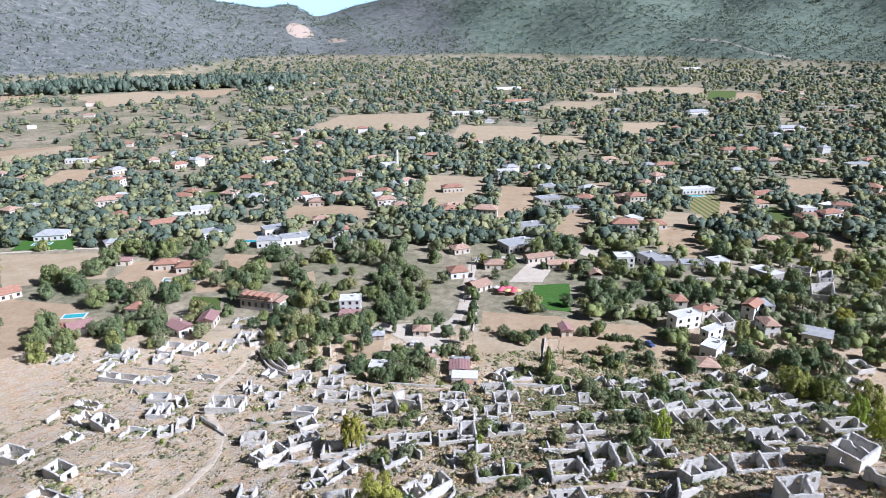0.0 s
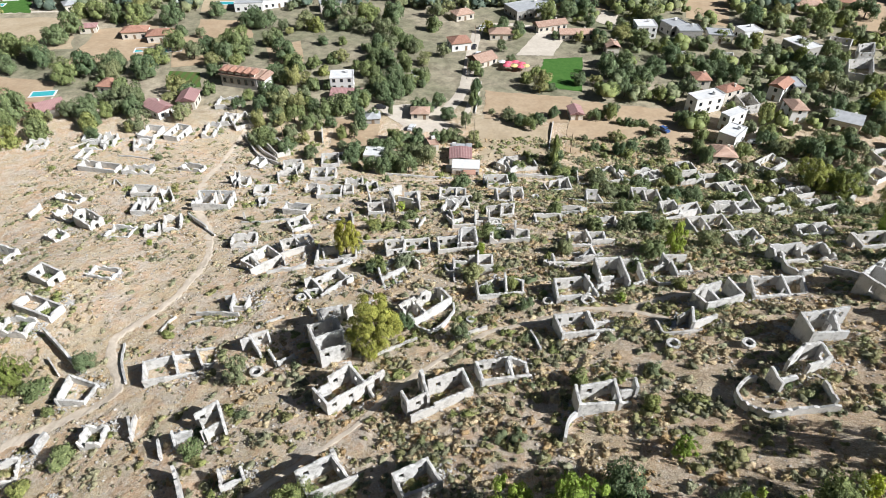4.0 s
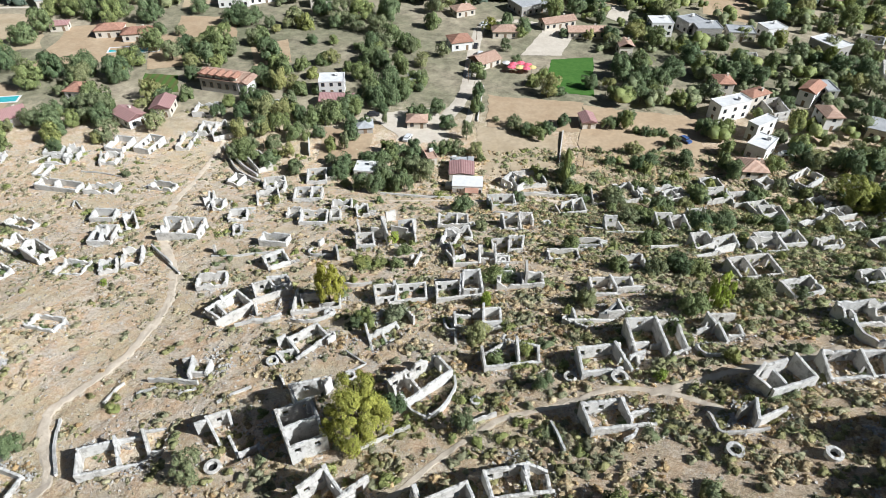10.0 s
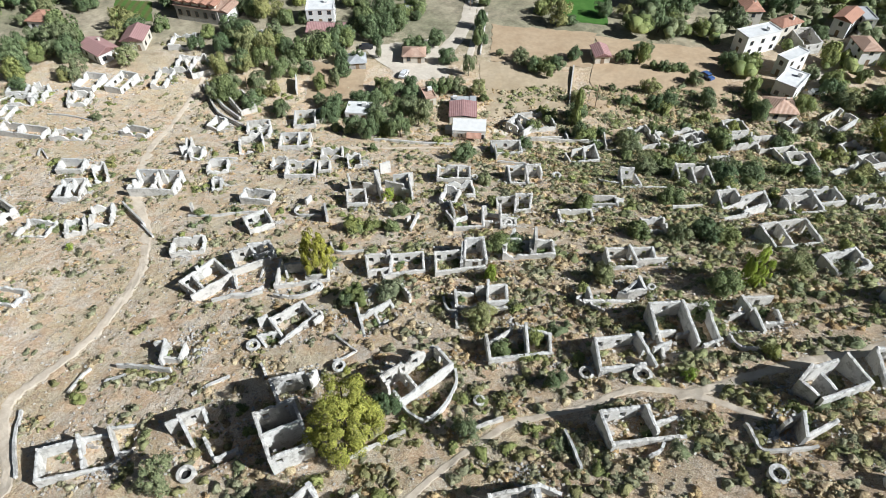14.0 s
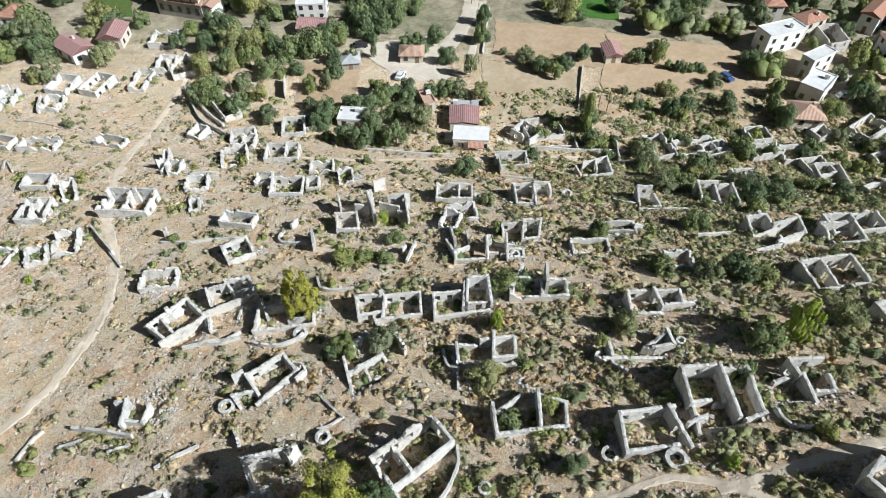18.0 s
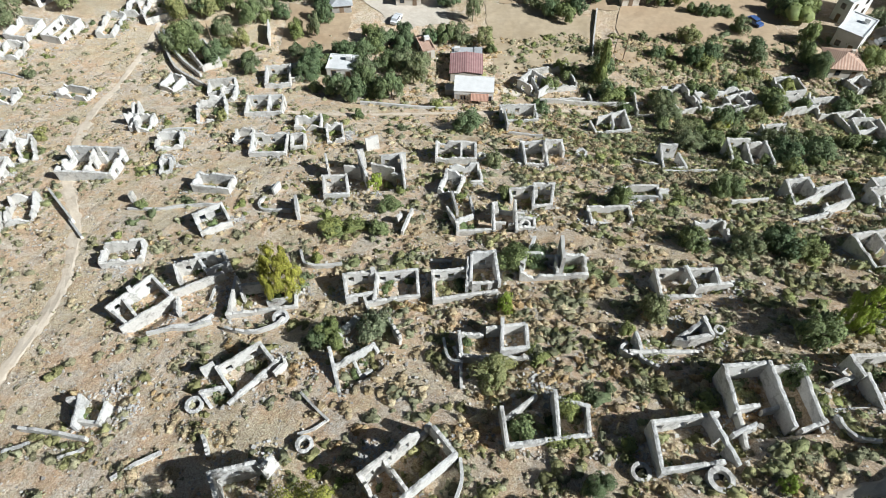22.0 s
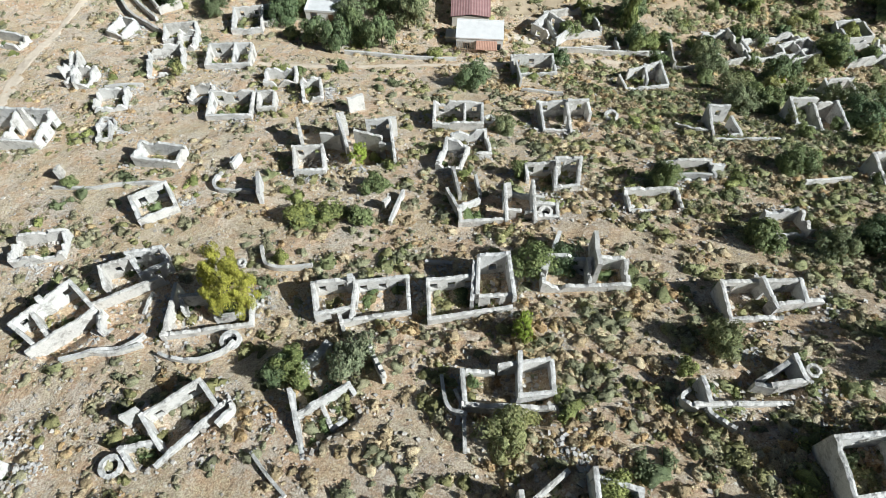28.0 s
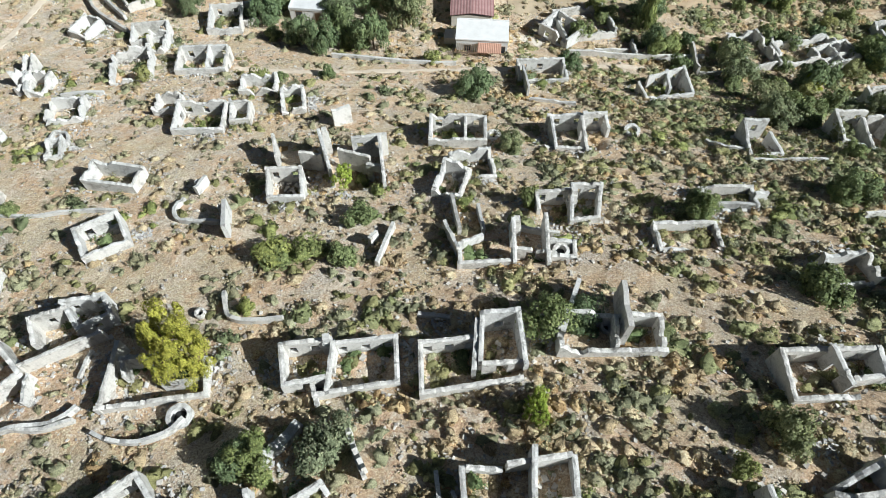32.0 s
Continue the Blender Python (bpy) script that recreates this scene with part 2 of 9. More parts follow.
def mat_ruin():
    k = Nodes("weathered_plaster_stone", 0.92, spec=0.12)
    big, fine = k.noise(0.7, 6, 0.7), k.noise(7.0, 5, 0.75)
    stone = k.cells(3.6, stretch=(1, 1, 1.5))
    joint = k.cells(3.6, feature="DISTANCE_TO_EDGE", stretch=(1, 1, 1.5))
    plaster = k.ramp(fine, (0.3, (0.58, 0.57, 0.545)), (0.7, (0.77, 0.76, 0.735)))
    rubble = k.ramp(k.cells(3.6, out="Color", stretch=(1, 1, 1.5)), (0.1, (0.36, 0.35, 0.33)), (0.9, (0.64, 0.63, 0.60)))
    rubble = k.mix(k.ramp(joint, (0.0, 0.7), (0.09, 0.0)), rubble, (0.26, 0.235, 0.20))
    bare = k.ramp(big, (0.53, 0.0), (0.58, 0.85))
    c = k.mix(bare, plaster, rubble)
    stain = k.noise(2.2, 7, 0.78, stretch=(1.5, 1.5, 0.5))
    c = k.mix(k.ramp(stain, (0.52, 0.0), (0.68, 0.5)), c, (0.33, 0.32, 0.30))
    tint = k.ramp(k.rand(), (0.0, (0.86, 0.86, 0.862)), (0.5, (1.0, 0.99, 0.975)), (1.0, (0.90, 0.872, 0.835)))
    c = k.mix(1.0, c, tint, "MULTIPLY")
    nrm = k.node("ShaderNodeSeparateXYZ")
    k.put(k.node("ShaderNodeNewGeometry").outputs["Normal"], nrm.inputs[0])
    c = k.mix(k.math("MULTIPLY", k.ramp(nrm.outputs[2], (0.5, 0.0), (0.8, 0.9)), k.ramp(k.noise(9.0, 6, 0.8), (0.44, 0.0), (0.60, 0.7))), c, (0.42, 0.405, 0.375))
    k.bump(k.math("ADD", k.math("MULTIPLY", k.math("MULTIPLY", bare, joint), 1.5), fine), 0.7, 0.12)
    return k.done(c)


def mat_stone(name, dark, light):
    k = Nodes(name, 0.9, spec=0.15)
    c = k.ramp(k.island(), (0.0, dark), (1.0, light))
    c = k.mix(0.5, c, k.ramp(k.noise(5.0, 5, 0.7), (0.3, 0.25), (0.7, 0.7)), "OVERLAY")
    k.bump(k.noise(6.0, 4, 0.7), 0.6, 0.05)
    return k.done(c)


def mat_leaf(name, dark, mid, light, gloss=0.55, spread=0.35):
    k = Nodes(name, gloss, spec=0.3)
    c = k.ramp(k.island(), (0.0, dark), (0.45, mid), (1.0, light))
    tone = k.ramp(k.rand(), (0.0, (0.70, 0.78, 0.76)), (0.5, (1.0, 1.0, 1.0)), (1.0, (1.4, 1.25, 0.90)))
    c = k.mix(1.0, c, tone, "MULTIPLY")
    c = k.mix(0.45, c, k.ramp(k.noise(spread, 3, 0.6), (0.3, 0.25), (0.7, 0.75)), "OVERLAY")
    fine = k.noise(11.0, 4, 0.75)
    c = k.mix(0.7, c, k.ramp(fine, (0.34, 0.2), (0.66, 0.9)), "OVERLAY")
    k.bump(fine, 0.8, 0.12)
    thin = k.node("ShaderNodeBsdfTranslucent")
    k.put(c, thin.inputs["Color"])
    both = k.node("ShaderNodeMixShader")
    both.inputs[0].default_value = 0.18
    k.put(k.b.outputs[0], both.inputs[1])
    k.put(thin.outputs[0], both.inputs[2])
    k.put(both.outputs[0], k.t.nodes["Material Output"].inputs["Surface"])
    return k.done(c)


def mat_plain(name, a, b, scale=2.0, rough=0.85, metal=0.0, bump=0.2, spec=0.25):
    k = Nodes(name, rough, metal, spec)
    c = k.ramp(k.noise(scale, 5, 0.65), (0.3, a), (0.7, b))
    c = k.mix(0.25, c, k.ramp(k.noise(scale * 6, 4, 0.7), (0.3, 0.3), (0.7, 0.7)), "OVERLAY")
    c = k.mix(1.0, c, k.ramp(k.rand(), (0.0, 0.88), (1.0, 1.0)), "MULTIPLY")
    if bump:
        k.bump(k.noise(scale * 5, 4, 0.7), bump, 0.05)
    return k.done(c)


def mat_bands(name, a, b, per_metre, axis, rough=0.8, wob=0.3):
    """Rows: roof tiles, furrows, crop lines, ribs of sheet metal (in the thing's own axes)."""
    k = Nodes(name, rough)
    tc = k.node("ShaderNodeTexCoord").outputs["Object"]
    w = k.node("ShaderNodeTexWave", bands=axis)
    w.inputs["Scale"].default_value = per_metre * 0.314
    w.inputs["Distortion"].default_value = wob
    k.put(tc, w.inputs["Vector"])
    c = k.ramp(w.outputs["Fac"], (0.2, a), (0.8, b))
    c = k.mix(0.5, c, k.ramp(k.noise(0.9, 5, 0.7), (0.3, 0.3), (0.7, 0.68)), "OVERLAY")
    c = k.mix(1.0, c, k.ramp(k.rand(), (0.0, 0.8), (1.0, 1.0)), "MULTIPLY")
    k.bump(w.outputs["Fac"], 0.5, 0.06)
    return k.done(c)


GROUND = mat_ground()
RUIN = mat_ruin()
RUBBLE = mat_stone("limestone_rubble", (0.30, 0.27, 0.235), (0.66, 0.62, 0.56))
HEAP = mat_stone("broken_wall_stone", (0.34, 0.325, 0.305), (0.64, 0.62, 0.59))
LEAF_DARK = mat_leaf("leaf_dark_green", (0.099, 0.136, 0.065), (0.170, 0.224, 0.106), (0.257, 0.311, 0.150))
LEAF_MID = mat_leaf("leaf_green", (0.114, 0.145, 0.059), (0.198, 0.238, 0.098), (0.301, 0.340, 0.146))
LEAF_SAGE = mat_leaf("leaf_sage", (0.139, 0.168, 0.080), (0.231, 0.257, 0.130), (0.335, 0.350, 0.187))
LEAF_PINE = mat_leaf("needle_yellow_green", (0.155, 0.185, 0.045), (0.29, 0.315, 0.075), (0.42, 0.43, 0.12))
LEAF_LIME = mat_leaf("leaf_lime", (0.23, 0.31, 0.045), (0.38, 0.48, 0.075), (0.52, 0.58, 0.13))
LEAF_GREY = mat_leaf("leaf_grey_green", (0.160, 0.182, 0.104), (0.253, 0.281, 0.162), (0.380, 0.396, 0.242), 0.7, 0.8)
LEAF_OLIVE = mat_leaf("leaf_olive", (0.209, 0.196, 0.084), (0.330, 0.303, 0.133), (0.462, 0.424, 0.199), 0.7, 0.8)
# far leaves are paled and blued: distance haze put into the base colour
LEAF_FAR_HAZE = mat_leaf("leaf_far_haze", (0.088, 0.122, 0.093), (0.142, 0.181, 0.137), (0.211, 0.249, 0.185), 0.8)
LEAF_FAR_HAZE_PALE = mat_leaf("leaf_far_haze_pale", (0.112, 0.142, 0.098), (0.174, 0.208, 0.145), (0.250, 0.280, 0.196), 0.8)
LEAF_RUST = mat_leaf("dry_thorn_rust", (0.274, 0.198, 0.121), (0.412, 0.312, 0.198), (0.529, 0.426, 0.292), 0.9, 0.9)
LEAF_BROWN = mat_leaf("dry_thorn_brown", (0.319, 0.254, 0.161), (0.473, 0.383, 0.250), (0.616, 0.513, 0.354), 0.9, 0.9)
LEAF_DUSTY = mat_leaf("leaf_dusty_scrub", (0.256, 0.230, 0.135), (0.384, 0.348, 0.211), (0.525, 0.472, 0.297), 0.8, 0.9)
LEAF_STRAW = mat_leaf("dry_grass_straw", (0.28, 0.215, 0.12), (0.40, 0.315, 0.185), (0.52, 0.43, 0.27), 0.9, 0.9)
BARK = mat_plain("bark", (0.10, 0.075, 0.055), (0.20, 0.165, 0.13), 6, 0.95)
PATH_DIRT = mat_plain("trodden_path", (0.605, 0.501, 0.380), (0.748, 0.649, 0.522), 0.9, 0.95, spec=0.1)
TRACK = mat_plain("pale_gravel", (0.56, 0.49, 0.40), (0.70, 0.63, 0.53), 0.3, 0.95, spec=0.1)
WHITE = mat_plain("white_render", (0.70, 0.69, 0.665), (0.82, 0.81, 0.79), 0.8, 0.8, bump=0.1)
CREAM = mat_plain("cream_render", (0.58, 0.53, 0.45), (0.70, 0.65, 0.57), 0.8, 0.85, bump=0.1)
GREY_WALL = mat_plain("grey_stone_wall", (0.30, 0.285, 0.26), (0.46, 0.44, 0.41), 1.5, 0.9, bump=0.6)
FLAT_ROOF = mat_plain("pale_screed_roof", (0.60, 0.60, 0.59), (0.76, 0.76, 0.75), 0.5, 0.85, bump=0.1)
GREY_ROOF = mat_plain("grey_sheet_roof", (0.36, 0.37, 0.38), (0.52, 0.53, 0.54), 0.5, 0.6, bump=0.1)
TILE = mat_bands("terracotta_tiles", (0.34, 0.17, 0.115), (0.50, 0.29, 0.21), 3.2, "X")
TILE_PALE = mat_bands("faded_roof_tiles", (0.40, 0.24, 0.17), (0.58, 0.42, 0.33), 3.2, "X")
RED_SHEET = mat_bands("faded_red_sheet", (0.36, 0.20, 0.19), (0.45, 0.28, 0.265), 2.0, "X", 0.55)
GLASS = mat_plain("dark_pane", (0.02, 0.025, 0.03), (0.05, 0.06, 0.07), 1, 0.12, bump=0, spec=0.5)
WOOD = mat_plain("weathered_wood", (0.17, 0.12, 0.08), (0.30, 0.22, 0.15), 5, 0.8)
RED_TILE_AWNING = mat_bands("orange_awning_tiles", (0.42, 0.235, 0.165), (0.55, 0.33, 0.245), 3.5, "X")
STEEL = mat_plain("galvanised_steel", (0.42, 0.43, 0.44), (0.55, 0.56, 0.57), 3, 0.4, 0.8, bump=0)
POOL = mat_plain("pool_water", (0.06, 0.42, 0.46), (0.10, 0.52, 0.55), 1.0, 0.08, bump=0.05, spec=0.5)
LAWN = mat_plain("watered_lawn", (0.06, 0.15, 0.03), (0.095, 0.20, 0.045), 0.4, 0.9, spec=0.1)
DRY_FIELD = mat_plain("dry_stubble", (0.44, 0.345, 0.225), (0.54, 0.44, 0.31), 0.12, 0.95, spec=0.1)
RED_FIELD = mat_plain("bare_red_soil", (0.42, 0.305, 0.195), (0.52, 0.40, 0.27), 0.12, 0.95, spec=0.1)
GREEN_FIELD = mat_bands("crop_rows", (0.14, 0.15, 0.05), (0.10, 0.19, 0.04), 0.35, "X", 0.9, 0.6)
VINE_FIELD = mat_bands("orchard_rows", (0.40, 0.33, 0.19), (0.17, 0.22, 0.045), 0.25, "X", 0.9, 0.8)
PINK_CLOTH = mat_plain("pink_canvas", (0.75, 0.10, 0.16), (0.85, 0.22, 0.28), 2, 0.8)
YELLOW_CLOTH = mat_plain("yellow_canvas", (0.72, 0.52, 0.18), (0.82, 0.66, 0.32), 2, 0.8)
CAR_WHITE = mat_plain("white_car_paint", (0.72, 0.73, 0.74), (0.80, 0.80, 0.81), 1, 0.25, bump=0, spec=0.5)
CAR_BLUE = mat_plain("blue_car_paint", (0.05, 0.10, 0.26), (0.07, 0.13, 0.32), 1, 0.25, bump=0, spec=0.5)
CAR_DARK = mat_plain("dark_car_paint", (0.03, 0.03, 0.035), (0.06, 0.06, 0.07), 1, 0.25, bump=0, spec=0.5)
RUBBER_AND_SHADE = mat_plain("rubber_and_shade", (0.02, 0.02, 0.02), (0.035, 0.035, 0.035), 3, 0.8)

# ---- ground: hillside, valley floor and mountains in one sheet ----


def rise(t):
    t = np.clip(t, 0, 1)
    return t * t * (3 - 2 * t)


def height(x, y):
    """Height of the ground at x, y (numbers or arrays)."""
    x, y = np.asarray(x, float), np.asarray(y, float)
    u, v = np.clip(x, -260, 260) / 60, (np.clip(y, -190, 400) + 60) / 60
    hill = 14.6 - 19.55 * v - 4.53 * v * v + 3.67 * u - 9.47 * u * v - 1.57 * u * u
    hill = hill + 5 * np.exp(-(((x + 88) / 22) ** 2 + ((y + 80) / 22) ** 2))
    floor_z = -5.5 + 0.019 * np.maximum(0, y - 500) + 0.004 * np.clip(y, 0, 500)
    z = floor_z + 2.0 * np.log1p(np.exp(np.clip((hill - floor_z) / 2.0, -40, 40)))
    a = np.degrees(np.arctan2(x, np.maximum(y + 189, 1.0)))
    d = np.hypot(x, y + 189)
    foot = np.interp(a, [-60, -35, -22, -14, -10, 0, 20, 40, 60], [1300, 1500, 1750, 2300, 2500, 2500, 2400, 2250, 1900])
    top = np.interp(a, [-60, -35, -27, -20.3, -15, -12.8, -10.6, -7.3, -4.3, 0, 15, 35, 60],
                    [8.5, 7.5, 5.5, 3.9, 2.9, 3.2, 2.25, 3.3, 3.9, 4.9, 6.5, 7.5, 8])
    ridge = foot + 1500
    wob = 1 + 0.035 * np.sin(x / 190 + y / 260) + 0.012 * np.sin(x / 120 - y / 157)
    up = 100 + ridge * np.tan(np.radians(top)) - 78
    return z + rise((d * wob - foot) / (ridge - foot)) * up


def relief(x, y):
    """Small unevenness of the dry slope."""
    x, y = np.asarray(x, float), np.asarray(y, float)
    k = np.exp(-np.maximum(0, y - 10) / 25) * np.exp(-np.maximum(0, np.abs(x) - 130) / 40)
    return k * (0.10 * np.sin(x * 0.9 + 1.7 * np.sin(y * 0.37)) * np.sin(y * 0.8 + 1.3 * np.sin(x * 0.29)) + 0.05 * np.sin(x * 2.1 + y * 1.3) * np.sin(y * 2.4 - x * 0.7))


def mesh_from(name, v, f, material):
    """A mesh from arrays of points and of faces that all have the same count of corners."""
    v, f = np.asarray(v, np.float32), np.asarray(f, np.int32)
    me = bpy.data.meshes.new(name)
    me.vertices.add(len(v))
    me.vertices.foreach_set("co", v.ravel())
    me.loops.add(f.size)
    me.loops.foreach_set("vertex_index", f.ravel())
    me.polygons.add(len(f))
    me.polygons.foreach_set("loop_start", np.arange(len(f), dtype=np.int32) * f.shape[1])
    me.update(calc_edges=True)
    me.polygons.foreach_set("use_smooth", np.zeros(len(f), bool))
    me.materials.append(material)
    return me


def grid_faces(nx, ny):
    i = np.arange(ny - 1)[:, None] * nx + np.arange(nx - 1)[None, :]
    return np.stack([i, i + 1, i + 1 + nx, i + nx], -1).reshape(-1, 4)


def steps(near_a, near_b, step, far_a, far_b, grow):
    mid = list(np.arange(near_a, near_b + step / 2, step))
    s, hi = step, [mid[-1]]
    while hi[-1] < far_b:
        s = min(s * grow, 60)
        hi.append(hi[-1] + s)
    s, lo = step, [mid[0]]
    while lo[-1] > far_a:
        s = min(s * grow, 60)
        lo.append(lo[-1] - s)
    return np.array(lo[:0:-1] + mid + hi[1:])


def on_ground(x, y):
    return float(height(x, y) + relief(x, y))


# ---- small makers ----


def part(name, data, parent, label=""):
    ob = new(name, data)
    ob.parent = parent
    return tagged(ob, label)


def box(v, f, x0, x1, y0, y1, z0, z1, z0b=None, z1b=None):
    """Adds a box to lists of points and quads; the second end may have other heights."""
    z0b, z1b = z0 if z0b is None else z0b, z1 if z1b is None else z1b
    n = len(v)
    v += [(x0, y0, z0), (x1, y0, z0b), (x1, y1, z0b), (x0, y1, z0), (x0, y0, z1), (x1, y0, z1b), (x1, y1, z1b), (x0, y1, z1)]
    f += [(n, n + 3, n + 2, n + 1), (n + 4, n + 5, n + 6, n + 7), (n, n + 1, n + 5, n + 4), (n + 1, n + 2, n + 6, n + 5), (n + 2, n + 3, n + 7, n + 6), (n + 3, n, n + 4, n + 7)]


def box_mesh(name, material, *boxes):
    v, f = [], []
    for b in boxes:
        box(v, f, *b)
    return mesh_from(name, v, f, material)


# ---- ruined houses ----


def wall_mesh(length, tops, thick, openings, rng, low=-1.2):
    """A standing wall along x: crumbled ragged top, openings right through it. tops: heights along it; openings: (from, to, sill, head)."""
    cuts = sorted({0.0, length, *[c for o in openings for c in o[:2]]})
    xs = []
    for a, b in zip(cuts, cuts[1:]):
        n = max(1, round((b - a) / 0.30))
        w = np.cumsum(rng.uniform(0.5, 1.5, n))
        xs += [a] + [a + (b - a) * float(q) for q in w[:-1] / w[-1]]
    xs.append(length)
    n = len(xs)
    crest = np.interp(xs, np.linspace(0, length, len(tops)), tops) + rng.normal(0, 0.035, n)
    edge = {-1: crest - rng.uniform(0, 0.09, n), 1: crest - rng.uniform(0, 0.09, n)}
    crest[[0, -1]] = [(edge[-1][k] + edge[1][k]) / 2 for k in (0, -1)]
    levels = sorted({low, *[z for o in openings for z in o[2:]]})
    shift, swell = rng.uniform(-0.007, 0.007, n), 1 + rng.uniform(-0.02, 0.02, n)
    index, v, seen = {}, [], {}

    def corner(i, side, z):
        key = (i, side, round(float(z), 3))
        if key not in index:
            index[key] = len(v)
            v.append((xs[i], side * thick / 2 * swell[i] + shift[i], z))
        return index[key]

    def face(*quad):
        key = tuple(sorted(quad))
        seen[key] = None if key in seen else quad

    for i, (a, b) in enumerate(zip(xs, xs[1:])):
        o = next((o for o in openings if a >= o[0] - 1e-6 and b <= o[1] + 1e-6), None)
        top = min(edge[-1][i], edge[-1][i + 1], edge[1][i], edge[1][i + 1])
        mids = [z for z in levels if z < top - 0.14]
        if not mids:
            continue
        for p, r in zip(mids, mids[1:] + [None]):
            if o and p >= o[2] - 1e-6 and p < o[3] - 1e-6:
                continue
            za, zb, zc, zd = (r, r, r, r) if r is not None else (edge[-1][i], edge[-1][i + 1], edge[1][i + 1], edge[1][i])
            c = [corner(i, -1, p), corner(i + 1, -1, p), corner(i + 1, 1, p), corner(i, 1, p), corner(i, -1, za), corner(i + 1, -1, zb), corner(i + 1, 1, zc), corner(i, 1, zd)]
            for k in ((0, 3, 2, 1), (0, 1, 5, 4), (1, 2, 6, 5), (2, 3, 7, 6), (3, 0, 4, 7)):
                face(*[c[m] for m in k])
            if r is not None:
                face(c[4], c[5], c[6], c[7])
            else:
                m0, m1 = corner(i, 0, crest[i]), corner(i + 1, 0, crest[i + 1])
                face(c[4], c[5], m1, m0)
                face(m0, m1, c[6], c[7])
    return mesh_from("wall", v, [q for q in seen.values() if q], RUIN)


RUIN_SPOTS, FLOORS = [], []
CUBE = np.array([(-1, -1, -1), (1, -1, -1), (1, 1, -1), (-1, 1, -1), (-1, -1, 1), (1, -1, 1), (1, 1, 1), (-1, 1, 1)], float) * 0.5
CUBE_F = np.array([(0, 3, 2, 1), (4, 5, 6, 7), (0, 1, 5, 4), (1, 2, 6, 5), (2, 3, 7, 6), (3, 0, 4, 7)])


def on_slope(x, y):
    return height(x, y) + relief(x, y)


def rubble_mesh(name, places, size, rng):
    """Uneven broken stones lying at the places given."""
    m = len(places)
    v = CUBE[None] * (1 + rng.uniform(-0.35, 0.35, (m, 8, 3)))
    v = v * np.asarray(size)[:, None, None] * rng.uniform(0.6, 1.3, (m, 1, 3))
    a = rng.uniform(0, 6.28, m)
    c, q = np.cos(a)[:, None], np.sin(a)[:, None]
    w = np.stack([v[:, :, 0] * c - v[:, :, 1] * q, v[:, :, 0] * q + v[:, :, 1] * c, v[:, :, 2] * 0.75], -1)
    w += (np.asarray(places) + np.stack([np.zeros(m), np.zeros(m), np.asarray(size) * 0.12], -1))[:, None, :]
    f = (np.arange(m) * 8)[:, None, None] + CUBE_F[None]
    return mesh_from(name, w.reshape(-1, 3), f.reshape(-1, 4), RUBBLE)


